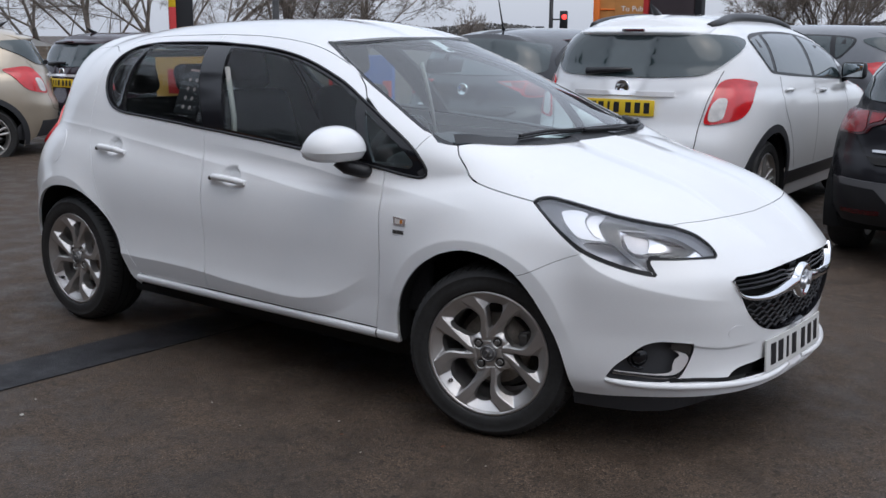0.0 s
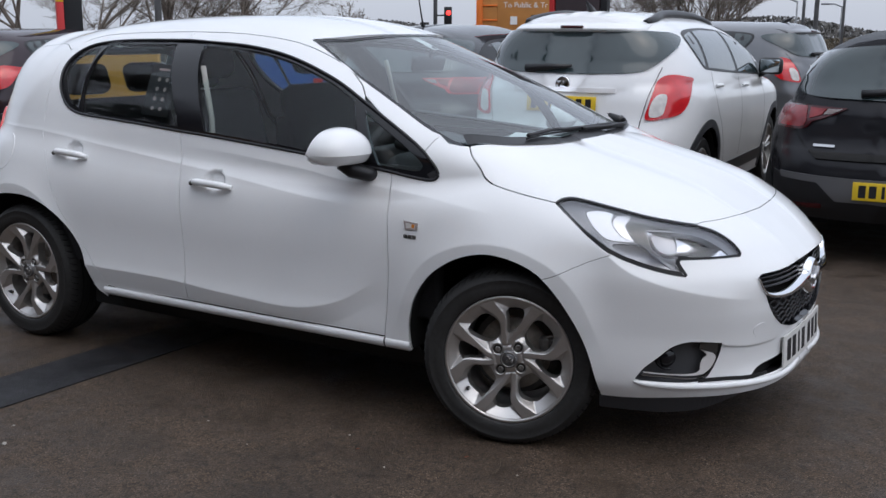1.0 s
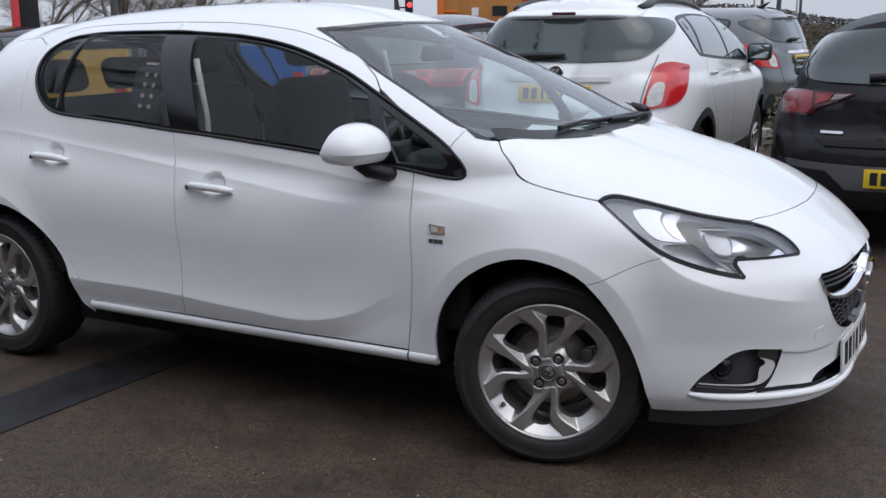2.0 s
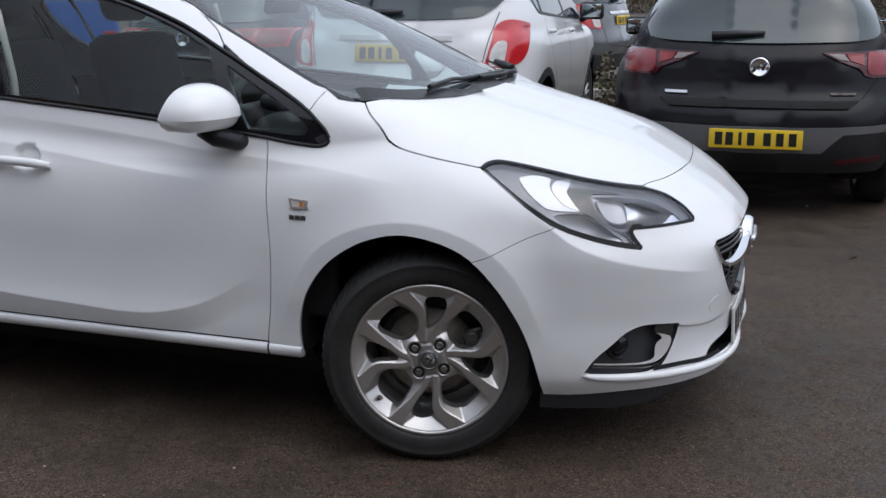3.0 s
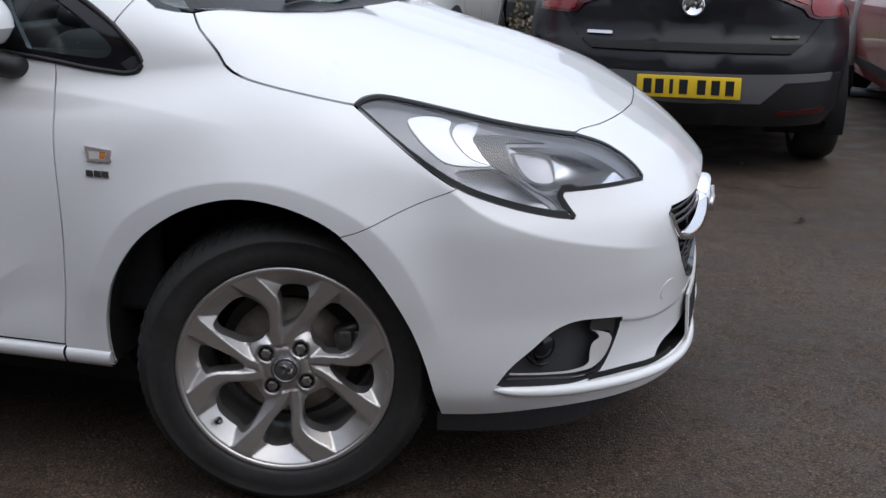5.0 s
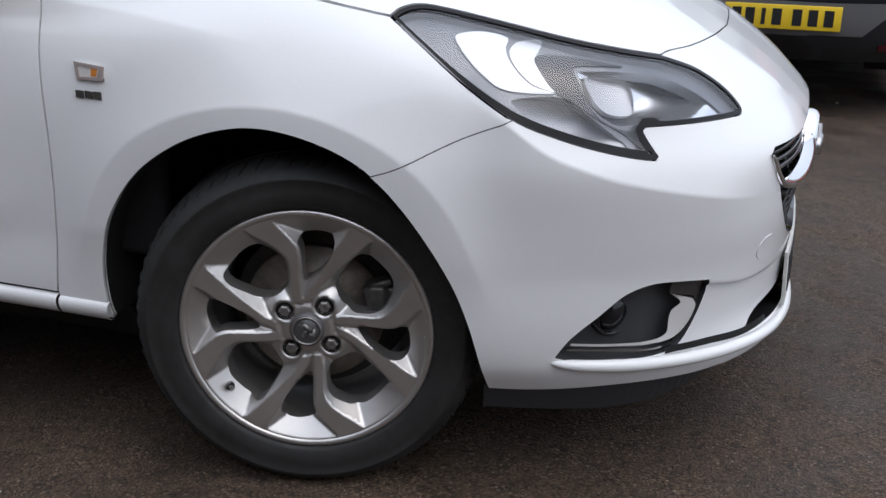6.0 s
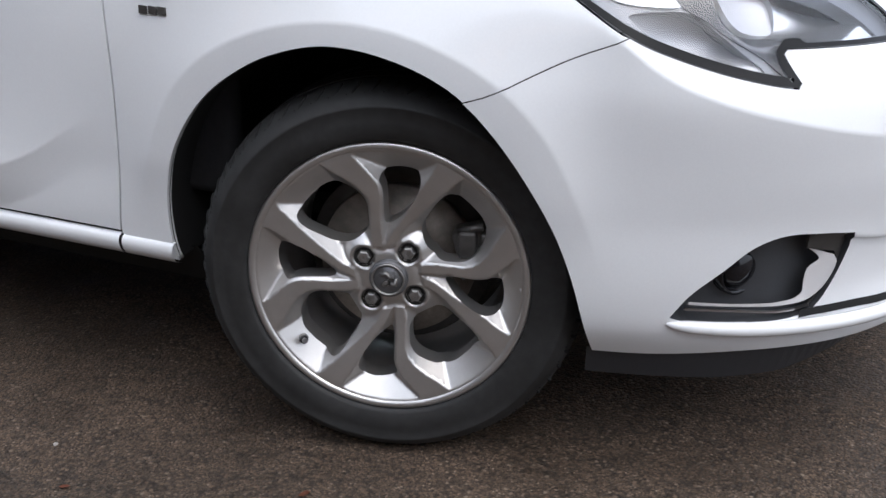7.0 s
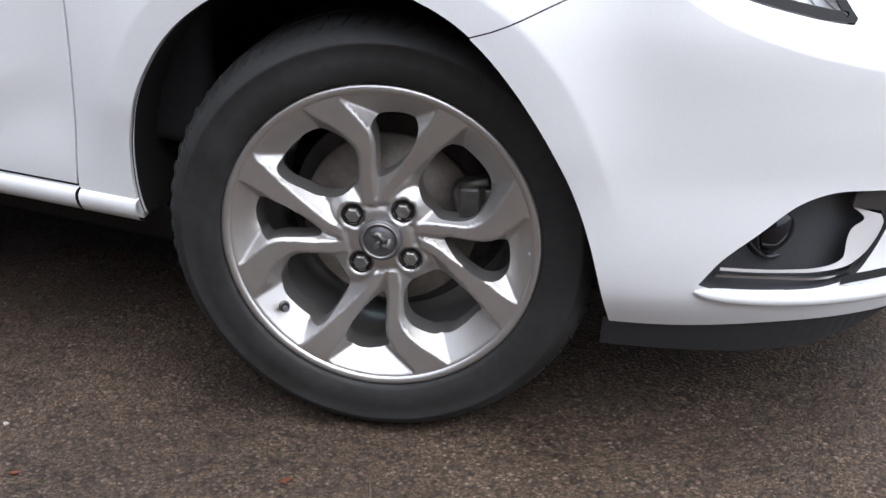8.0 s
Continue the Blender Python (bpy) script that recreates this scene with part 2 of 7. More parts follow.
# ---- geometry tools ----
def curve(points):
    """A smooth function through (x, y) control points, held beyond the ends."""
    xs = np.array([p[0] for p in points], float)
    ys = np.array([p[1] for p in points], float)
    d = np.diff(ys) / np.diff(xs)
    tan = np.concatenate(([d[0]], (d[1:] + d[:-1]) / 2, [d[-1]]))
    for i in range(1, len(xs) - 1):
        if d[i - 1] * d[i] <= 0:
            tan[i] = 0

    def value(q):
        q = np.clip(np.asarray(q, float), xs[0], xs[-1])
        i = np.clip(np.searchsorted(xs, q) - 1, 0, len(xs) - 2)
        h = xs[i + 1] - xs[i]
        s = (q - xs[i]) / h
        return ((2 * s**3 - 3 * s**2 + 1) * ys[i] + (s**3 - 2 * s**2 + s) * h * tan[i]
                + (3 * s**2 - 2 * s**3) * ys[i + 1] + (s**3 - s**2) * h * tan[i + 1])
    return value


def smooth(a, b, q):
    s = np.clip((np.asarray(q, float) - a) / (b - a), 0, 1)
    return s * s * (3 - 2 * s)


class Shell:
    """The outer skin of a car: half-width as a function of x (forward) and z."""

    def __init__(self, s):
        self.s = s
        self.plan, self.side = curve(s["plan"]), curve(s["side"])
        self.nose, self.tail = curve(s["nose"]), curve(s["tail"])
        self.deck, self.roof, self.cabin = curve(s["deck"]), curve(s["roof"]), curve(s["cabin"])
        self.relief = s.get("relief")

    def half(self, x, z):
        s = self.s
        x, z = np.asarray(x, float), np.asarray(z, float)
        a = np.maximum(0, (x - s["x_front"]) / (self.nose(z) - s["x_front"])) ** s["n_front"]
        b = np.maximum(0, (s["x_rear"] - x) / (s["x_rear"] - self.tail(z))) ** s["n_rear"]
        c = np.maximum(0, (z - s["z_low"]) / np.maximum(0.02, self.deck(x) - s["z_low"])) ** s["k_low"]
        v = 1 - a - b - c
        low = self.plan(x) * self.side(z) * np.sign(v) * np.abs(v) ** (1 / s["m"])
        e = np.maximum(0, (z - s["z_cab"]) / np.maximum(0.02, self.roof(x) - s["z_cab"])) ** s["k_cab"]
        w = 1 - e - b
        cab = self.cabin(z) * s.get("cabin_plan", lambda q: 1.0)(x) * np.sign(w) * np.abs(w) ** (1 / s["m_cab"])
        cab = np.where(x > s["cab_front"], -1.0, cab - 8.0 * np.maximum(0, s["z_cab"] - z) ** 2)
        k = s.get("blend", 0.0)
        out = np.maximum(low, cab)
        if k:
            h = np.maximum(0, 1 - np.abs(low - cab) / k)
            out = out + h * h * k / 4
        return out + self.relief(x, z) if self.relief else out

    def inside(self, p):
        return self.half(p[:, 0], p[:, 2]) - np.abs(p[:, 1])


DOMAINS = {
    "side": ((0, 1, 0), (1, 0, 0), (0, 0, 1)),
    "front": ((-1, 0, 0), (0, 1, 0), (0, 0, 1)),
    "rear": ((1, 0, 0), (0, -1, 0), (0, 0, 1)),
    "diag": ((-0.70711, 0.70711, 0), (0.70711, 0.70711, 0), (0, 0, 1)),
    "rdiag": ((0.70711, 0.70711, 0), (0.70711, -0.70711, 0), (0, 0, 1)),
    "top": ((0, 0, -1), (1, 0, 0), (0, 1, 0)),
}


def onto(shell, dom, uv, start=-2.2):
    """Points of the skin met by looking along a domain's direction."""
    d, e, g = (np.array(v, float) for v in DOMAINS[dom])
    uv = np.asarray(uv, float).reshape(-1, 2)
    base = uv[:, :1] * e + uv[:, 1:] * g
    if dom == "side":
        y = -shell.half(uv[:, 0], uv[:, 1])
        return np.stack((uv[:, 0], y, uv[:, 1]), 1)
    if dom == "top":
        lo, hi = 0.3, 2.2
    elif dom == "diag":
        lo, hi = -2.0, 2.6
    elif dom == "front":
        lo, hi = -1.6, 0.5
    elif dom == "rear":
        lo, hi = -4.6, -2.0
    else:
        lo, hi = -3.8, 0.5
    if dom == "top":
        lo, hi = -hi, -lo
    steps = np.linspace(lo, hi, 240)
    n = len(uv)
    p = (base[:, None, :] + steps[None, :, None] * d).reshape(-1, 3)
    ins = shell.inside(p).reshape(n, -1) > 0
    first = np.where(ins.any(1), ins.argmax(1), len(steps) // 2)
    b = steps[first]
    a = steps[np.maximum(0, first - 1)]
    for _ in range(18):
        m = (a + b) / 2
        ok = shell.inside(base + m[:, None] * d) > 0
        b, a = np.where(ok, m, b), np.where(ok, a, m)
    return base + b[:, None] * d


def flat(dom, p):
    d, e, g = (np.array(v, float) for v in DOMAINS[dom])
    p = np.asarray(p, float)
    return np.stack((p @ e, p @ g), 1)


def normals(shell, p, h=0.004):
    """Outward normals of the skin."""
    p = np.asarray(p, float)
    g = np.stack([shell.inside(p - h * np.eye(3)[k]) - shell.inside(p + h * np.eye(3)[k]) for k in range(3)], 1)
    return g / np.maximum(1e-9, np.linalg.norm(g, axis=1))[:, None]


def spline(points, step=0.012, closed=True, corners=()):
    """A polyline through control points; the numbered corners stay sharp."""
    p = np.asarray(points, float)
    n = len(p)
    out = []
    for i in range(n if closed else n - 1):
        b, c = p[i], p[(i + 1) % n]
        a = p[(i - 1) % n] if (closed or i > 0) else b
        d = p[(i + 2) % n] if (closed or i + 2 < n) else c
        if i in corners:
            a = b
        if (i + 1) % n in corners:
            d = c
        length = np.linalg.norm(c - b)
        m = max(1, int(math.ceil(length / step)))
        la, lc = max(1e-6, np.linalg.norm(b - a)), max(1e-6, np.linalg.norm(d - c))
        tb = (c - b) if i in corners or la < 1e-5 else (c - a) / (length + la) * length
        tc = (c - b) if (i + 1) % n in corners or lc < 1e-5 else (d - b) / (length + lc) * length
        for k in range(m):
            s = k / m
            out.append((2 * s**3 - 3 * s**2 + 1) * b + (s**3 - 2 * s**2 + s) * tb
                       + (3 * s**2 - 2 * s**3) * c + (s**3 - s**2) * tc)
    if not closed:
        out.append(p[-1])
    return np.array(out)


def within(poly, q):
    """Whether points lie inside a polygon."""
    x, y = q[:, 0], q[:, 1]
    hit = np.zeros(len(q), bool)
    for i in range(len(poly)):
        (x1, y1), (x2, y2) = poly[i - 1], poly[i]
        if y1 == y2:
            continue
        hit ^= ((y1 > y) != (y2 > y)) & (x < (x2 - x1) * (y - y1) / (y2 - y1) + x1)
    return hit


def inset(poly, g):
    """A polygon drawn in by g."""
    n = np.roll(poly, -1, 0) - np.roll(poly, 1, 0)
    n = n / np.maximum(1e-9, np.linalg.norm(n, axis=1))[:, None]
    area = np.sum(poly[:, 0] * np.roll(poly[:, 1], -1) - np.roll(poly[:, 0], -1) * poly[:, 1])
    return poly + g * np.stack((-n[:, 1], n[:, 0]), 1) * np.sign(area)


def fill(outline, holes, step, creases=()):
    """Triangles over a flat outline with holes: points, triangles, loops."""
    loops = [outline] + list(holes)
    pts = np.concatenate(loops)
    edges, k = [], 0
    for lp in loops:
        edges += [(k + i, k + (i + 1) % len(lp)) for i in range(len(lp))]
        k += len(lp)
    for line in creases:
        line = np.asarray(line, float)
        ok = within(outline, line)
        for h in holes:
            ok &= ~within(h, line)
        ok &= np.min(np.linalg.norm(line[:, None] - pts[None], axis=2), axis=1) > min(step * 0.35, 0.0032)
        k = len(pts)
        number = np.cumsum(ok) - 1 + k
        edges += [(int(number[i]), int(number[i + 1])) for i in range(len(line) - 1) if ok[i] and ok[i + 1]]
        pts = np.concatenate((pts, line[ok]))
    lo, hi = outline.min(0), outline.max(0)
    gx, gy = np.arange(lo[0] + step / 2, hi[0], step), np.arange(lo[1] + step / 2, hi[1], step)
    grid = np.array([(x + (step / 2 if j % 2 else 0), y) for j, y in enumerate(gy) for x in gx]).reshape(-1, 2)
    if len(grid):
        ok = within(outline, grid)
        for h in holes:
            ok &= ~within(h, grid)
        grid = grid[ok]
        if len(grid):
            near = np.concatenate([np.min(np.linalg.norm(g[:, None] - pts[None], axis=2), axis=1) for g in np.array_split(grid, len(grid) // 4000 + 1)])
            grid = grid[near > step * 0.55]
    everything = np.concatenate((pts, grid)) if len(grid) else pts
    v, e, f, *_ = delaunay_2d_cdt([Vector(p) for p in everything], edges, [], 0, 1e-6)
    v = np.array([(p.x, p.y) for p in v])
    tri = np.array([t for t in f if len(t) == 3])
    mid = v[tri].mean(1)
    ok = within(outline, mid)
    for h in holes:
        ok &= ~within(h, mid)
    return v, tri[ok]


def skin(shell, dom, outline, holes=(), step=0.03, depth=0.012, lift=0.0, gap=0.0, mirror=False, out=True, creases=()):
    """A piece of the skin as a bmesh: a smooth face with a rim turned inwards."""
    def as_flat(lp):
        lp = np.asarray(lp, float)
        return flat(dom, lp) if lp.shape[1] == 3 else lp
    outline = as_flat(outline)
    holes = [as_flat(h) for h in holes]
    if gap:
        outline = inset(outline, gap)
        holes = [inset(h, -gap) for h in holes]
    v, tri = fill(outline, holes, step, creases)
    p = onto(shell, dom, v)
    d = np.array(DOMAINS[dom][0], float)
    n = normals(shell, p) if (lift or out) else None
    if lift:
        p = p + n * lift
    bm = bmesh.new()
    lay = bm.verts.layers.float_vector.new("true_normal")
    vs = [bm.verts.new(q) for q in p]
    for q, m in zip(vs, normals(shell, onto(shell, dom, v) if lift else p, 0.003)):
        q[lay] = Vector(m)
    e, g = np.array(DOMAINS[dom][1], float), np.array(DOMAINS[dom][2], float)
    flip = np.dot(np.cross(e, g), d) > 0
    for t in tri:
        a = v[t[1]] - v[t[0]]
        b = v[t[2]] - v[t[0]]
        ccw = a[0] * b[1] - a[1] * b[0] > 0
        order = t if ccw != flip else t[::-1]
        try:
            f = bm.faces.new([vs[i] for i in order])
            f.smooth = True
        except ValueError:
            pass
    for q in [q for q in vs if not q.link_faces]:
        bm.verts.remove(q)
    if depth:
        rim = [x for x in bm.edges if len(x.link_faces) == 1]
        twin = {}
        bm.verts.index_update()
        back = {}
        for x in rim:
            for q in x.verts:
                if q not in twin:
                    twin[q] = bm.verts.new(q.co)
                    m = sum((f.normal for f in q.link_faces), Vector())
                    for f in q.link_faces:
                        f.normal_update()
                    m = sum((f.normal for f in q.link_faces), Vector()).normalized()
                    back[q] = bm.verts.new(q.co - m * depth)
        for x in rim:
            lp = x.link_loops[0]
            a, b = lp.vert, lp.link_loop_next.vert
            try:
                bm.faces.new((twin[b], twin[a], back[a], back[b])).smooth = False
            except ValueError:
                pass
    if mirror:
        mirrored(bm)
    return bm


def true_normals(bm, shell):
    """Notes the skin's own normals on the vertices, for even shading."""
    lay = bm.verts.layers.float_vector.get("true_normal") or bm.verts.layers.float_vector.new("true_normal")
    bm.verts.ensure_lookup_table()
    n = normals(shell, np.array([v.co[:] for v in bm.verts]), 0.003)
    for v, m in zip(bm.verts, n):
        v[lay] = Vector(m)
    return bm


def mirrored(bm):
    lay = bm.verts.layers.float_vector.get("true_normal")
    for q in bm.verts:
        q.co.y = -q.co.y
        if lay:
            q[lay] = Vector((q[lay][0], -q[lay][1], q[lay][2]))
    bmesh.ops.reverse_faces(bm, faces=bm.faces[:])
    return bm


def both(bm):
    """A half and its mirror image joined along the middle."""
    for v in bm.verts:
        if abs(v.co.y) < 0.0015:
            v.co.y = 0.0
    twin = bm.copy()
    mirrored(twin)
    merge(bm, twin)
    bmesh.ops.remove_doubles(bm, verts=[v for v in bm.verts if abs(v.co.y) < 0.003], dist=0.001)
    return bm


def merge(bm, other):
    """Adds another bmesh to bm."""
    made = {v: bm.verts.new(v.co) for v in other.verts}
    for f in other.faces:
        try:
            n = bm.faces.new([made[v] for v in f.verts])
            n.smooth, n.material_index = f.smooth, f.material_index
        except ValueError:
            pass
    other.free()
    return bm


def ribbon(shell, line, width, lift, depth=0.0, twist=None):
    """A strip that follows a line on the skin."""
    p = np.asarray(line, float)
    n = normals(shell, p)
    t = np.gradient(p, axis=0)
    t = t / np.maximum(1e-9, np.linalg.norm(t, axis=1))[:, None]
    s = np.cross(n, t)
    q = p + n * lift
    return strip(q - s * width / 2, q + s * width / 2, n, depth)


def strip(left, right, n, depth):
    bm = bmesh.new()
    rows = [left, right]
    if depth:
        rows = [left - n * depth, left, right, right - n * depth]
    vs = [[bm.verts.new(c) for c in r] for r in rows]
    for a, b in zip(vs, vs[1:]):
        for i in range(len(a) - 1):
            bm.faces.new((a[i], a[i + 1], b[i + 1], b[i]))
    return bm


def tube(points, radius, sides=8, closed=False, cap=True):
    """A round bar along points; radius may be a list."""
    p = [Vector(q) for q in points]
    r = radius if hasattr(radius, "__len__") else [radius] * len(p)
    bm = bmesh.new()
    rings = []
    up = Vector((0, 0, 1))
    for i, q in enumerate(p):
        a = p[i - 1] if i or closed else q
        b = p[(i + 1) % len(p)] if i + 1 < len(p) or closed else q
        t = (b - a).normalized()
        u = t.cross(up)
        if u.length < 0.05:
            u = t.cross(Vector((1, 0, 0)))
        u.normalize()
        w = u.cross(t)
        rings.append([bm.verts.new(q + (u * math.cos(k * math.tau / sides) + w * math.sin(k * math.tau / sides)) * r[i])
                      for k in range(sides)])
    pairs = list(zip(rings, rings[1:])) + ([(rings[-1], rings[0])] if closed else [])
    for a, b in pairs:
        for k in range(sides):
            bm.faces.new((a[k], a[(k + 1) % sides], b[(k + 1) % sides], b[k])).smooth = True
    if cap and not closed:
        bm.faces.new(rings[0][::-1])
        bm.faces.new(rings[-1])
    bmesh.ops.recalc_face_normals(bm, faces=bm.faces[:])
    return bm


def box(sx, sy, sz, at=(0, 0, 0), bevel=0.0, segments=2, turn=None):
    bm = bmesh.new()
    bmesh.ops.create_cube(bm, size=1)
    bmesh.ops.scale(bm, vec=(sx, sy, sz), verts=bm.verts)
    if bevel:
        bmesh.ops.bevel(bm, geom=bm.edges[:], offset=bevel, segments=segments, affect="EDGES", profile=0.5)
        for f in bm.faces:
            f.smooth = True
    if turn:
        bmesh.ops.transform(bm, matrix=pose(0, 0, 0, *turn), verts=bm.verts)
    bmesh.ops.translate(bm, vec=at, verts=bm.verts)
    return bm


def lathe(profile, sides=48, axis="y", smooth_on=True, start=0.0, sweep=math.tau):
    """A turned body: profile of (radius, along) about the y axis."""
    bm = bmesh.new()
    whole = sweep >= math.tau - 1e-6
    count = sides if whole else sides + 1
    rings = []
    for k in range(count):
        a = start + sweep * k / sides
        rings.append([bm.verts.new((r * math.cos(a), y, r * math.sin(a))) for r, y in profile])
    for k in range(sides):
        a, b = rings[k], rings[(k + 1) % count]
        for i in range(len(profile) - 1):
            try:
                bm.faces.new((a[i], a[i + 1], b[i + 1], b[i])).smooth = smooth_on
            except ValueError:
                pass
    bmesh.ops.remove_doubles(bm, verts=bm.verts, dist=1e-5)
    return bm


def moved(bm, m):
    bmesh.ops.transform(bm, matrix=m, verts=bm.verts)
    return bm


def joined(*bms):
    first = bms[0]
    for b in bms[1:]:
        merge(first, b)
    return first


def thing(name, label, category, group="", kind="", at=None):
    ob = new(name)
    ob.empty_display_size = 0.2
    if at is not None:
        ob.matrix_basis = at
    return tagged(ob, label, category, group, kind)


def part(name, bm, material, parent=None, label=""):
    """One mesh object under a thing or under a part."""
    me = bpy.data.meshes.new(name)
    lay = bm.verts.layers.float_vector.get("true_normal")
    given = [tuple(v[lay]) for v in bm.verts] if lay else None
    bm.to_mesh(me)
    bm.free()
    if given:
        me.normals_split_custom_set_from_vertices(given)
    for m in (material if isinstance(material, (list, tuple)) else [material]):
        me.materials.append(m)
    ob = new(name, me)
    ob.parent = parent
    if label:
        ob["label"] = label
    return ob


def piece(name, me, parent, m):
    """One more object on a shared mesh."""
    ob = new(name, me)
    ob.parent = parent
    ob.matrix_basis = m
    return ob


def solid(name, bm, material, label, category, kind="", group=""):
    return tagged(part(name, bm, material), label, category, group, kind)


# ---- the white hatchback: its skin ----
HUB_Z, BASE = 0.308, 2.51


BLADE = curve([(-2.3, 0.43), (-2.08, 0.41), (-1.68, 0.408), (-1.49, 0.405), (-1.306, 0.393), (-1.132, 0.386), (-0.966, 0.379), (-0.87, 0.383), (-0.778, 0.40), (-0.692, 0.426), (-0.634, 0.452), (-0.55, 0.503), (-0.42, 0.57)])
SHOULDER = curve([(-2.9, 0.972), (-2.66, 0.968), (-2.4, 0.960), (-2.2, 0.943), (-1.966, 0.921), (-1.75, 0.901), (-1.55, 0.881), (-1.353, 0.862), (-1.168, 0.841), (-0.995, 0.821), (-0.832, 0.803), (-0.68, 0.789), (-0.5, 0.770)])
WAIST = curve([(-1.9, 0.955), (-1.576, 0.945), (-1.371, 0.940), (-1.195, 0.930), (-1.027, 0.914), (-0.867, 0.898), (-0.70, 0.875), (-0.55, 0.864), (-0.433, 0.852), (-0.313, 0.840), (-0.196, 0.825), (-0.084, 0.808), (0.05, 0.785)])
CREASE = curve([(0.22, 0.775), (0.30, 0.728), (0.347, 0.697), (0.38, 0.672), (0.416, 0.651), (0.464, 0.631), (0.512, 0.614), (0.559, 0.601), (0.606, 0.588), (0.654, 0.575), (0.703, 0.561), (0.76, 0.548)])
LEDGE = curve([(0.55, 0.414), (0.60, 0.414), (0.74, 0.3832), (0.80, 0.3832)])
FRONT_C, REAR_C = (-0.05, 0.295), (-BASE, 0.305)


def flare_radius(z):
    """Radius at which the flat band round a wheel arch begins."""
    return 0.386 + 0.030 * smooth(0.42, 0.66, z)


def flare_line(c, a0, a1, n, shift):
    """Points along the outer edge of the band round a wheel arch."""
    out = []
    for a in np.linspace(radians(a0), radians(a1), n):
        r = 0.40
        for _ in range(4):
            r = float(flare_radius(c[1] + r * math.sin(a)))
        out.append((c[0] + (r + shift) * math.cos(a), c[1] + (r + shift) * math.sin(a)))
    return np.array(out)


def ramp(d, width):
    """Rises softly from the far end to a sharp edge at d = 0."""
    q = np.clip(1 - np.asarray(d, float) / width, 0, 1)
    return q * q


def flare(x, z, c):
    """The band round a wheel arch: a crisp outer edge, leaning in towards the wheel."""
    d = np.hypot(x - c[0], z - c[1]) - flare_radius(z)
    return np.where(d > 0, 0.014 * ramp(np.maximum(d, 0), 0.10), 0.014 - 0.05 * np.minimum(-d, 0.06))


def hatch_relief(x, z):
    """Wheel-arch flares, the door blade, the shoulder and waist lines and the creases of the bumper."""
    arches = flare(x, z, FRONT_C) * smooth(0.42, 0.20, x) * smooth(0.34, 0.48, z)
    arches = arches + flare(x, z, REAR_C) * smooth(0.30, 0.42, z)
    along = smooth(-2.25, -2.0, x) * smooth(-0.47, -0.80, x)
    d = z - BLADE(x)
    blade = 0.020 * np.where(d > 0, ramp(np.maximum(d, 0), 0.20), np.clip(1 + d / 0.075, 0, 1))
    e = z - SHOULDER(x)
    fade = smooth(-0.56, -0.95, x) * smooth(-2.9, -2.7, x)
    shoulder = fade * 0.009 * np.where(e > 0, ramp(np.maximum(e, 0), 0.075), ramp(np.maximum(-e, 0), 0.16))
    w = z - WAIST(x)
    waist = smooth(-0.02, -0.22, x) * smooth(-1.7, -0.75, x) * 0.009 * np.where(w > 0, ramp(np.maximum(w, 0), 0.08), ramp(np.maximum(-w, 0), 0.18))
    front = smooth(0.26, 0.36, x) * smooth(0.76, 0.66, x)
    g = z - CREASE(x)
    crease = front * 0.016 * np.where(g > 0, ramp(np.maximum(g, 0), 0.085), ramp(np.maximum(-g, 0), 0.20))
    edge = LEDGE(x)
    panel = -0.014 * smooth(0.56, 0.62, x) * smooth(edge + 0.006, edge - 0.003, z) * smooth(0.2605, 0.2665, z) * smooth(0.79, 0.735, x)
    cups = 0.0
    for hx, hz in ((-1.30, 0.825), (-2.145, 0.886)):
        cups = cups - 0.020 * smooth(1.0, 0.55, np.hypot((x - hx) / 0.060, (z - hz) / 0.042))
    return cups + arches + along * blade + shoulder + waist + crease + panel


HATCH = Shell(dict(
    plan=[(-3.2, 0.80), (-2.5, 0.848), (-1.5, 0.858), (-0.5, 0.85), (0.1, 0.848), (0.8, 0.845)],
    side=[(0.1, 0.88), (0.2, 0.915), (0.28, 0.975), (0.45, 0.992), (0.62, 1.0), (0.75, 0.99), (0.9, 0.955), (1.0, 0.93), (1.1, 0.91)],
    nose=[(0.1, 0.72), (0.18, 0.775), (0.24, 0.80), (0.32, 0.785), (0.42, 0.795), (0.52, 0.808), (0.62, 0.80), (0.683, 0.757), (0.8, 0.72)],
    tail=[(0.1, -3.06), (0.3, -3.18), (0.6, -3.21), (0.8, -3.17), (1.1, -3.06)],
    deck=[(-3.2, 1.08), (-2.5, 1.12), (-1.5, 1.07), (-0.5, 1.03), (-0.1, 1.015), (0.13, 0.967), (0.3, 0.935), (0.45, 0.905), (0.58, 0.86), (0.68, 0.82), (0.8, 0.78)],
    roof=[(-3.15, 0.92), (-3.04, 1.12), (-2.95, 1.345), (-2.6, 1.41), (-2.2, 1.455), (-1.6, 1.475), (-1.2, 1.455), (-0.95, 1.405),
          (-0.7, 1.30), (-0.4, 1.155), (-0.1, 1.02), (0.06, 0.95), (0.2, 0.9)],
    cabin=[(0.75, 0.80), (0.9, 0.79), (1.0, 0.775), (1.2, 0.705), (1.35, 0.645), (1.5, 0.58)],
    cabin_plan=curve([(-3.1, 0.84), (-2.6, 0.94), (-2.0, 0.985), (-1.4, 1.0), (-0.6, 1.0), (-0.3, 0.965), (-0.1, 0.90), (0.05, 0.80)]), cab_front=0.05,
    x_front=-0.30, n_front=2.65, x_rear=-2.15, n_rear=4.2, z_low=0.60, k_low=4.0, m=3.0, z_cab=0.85, k_cab=5.0, m_cab=2.6,
    blend=0.03, relief=hatch_relief))

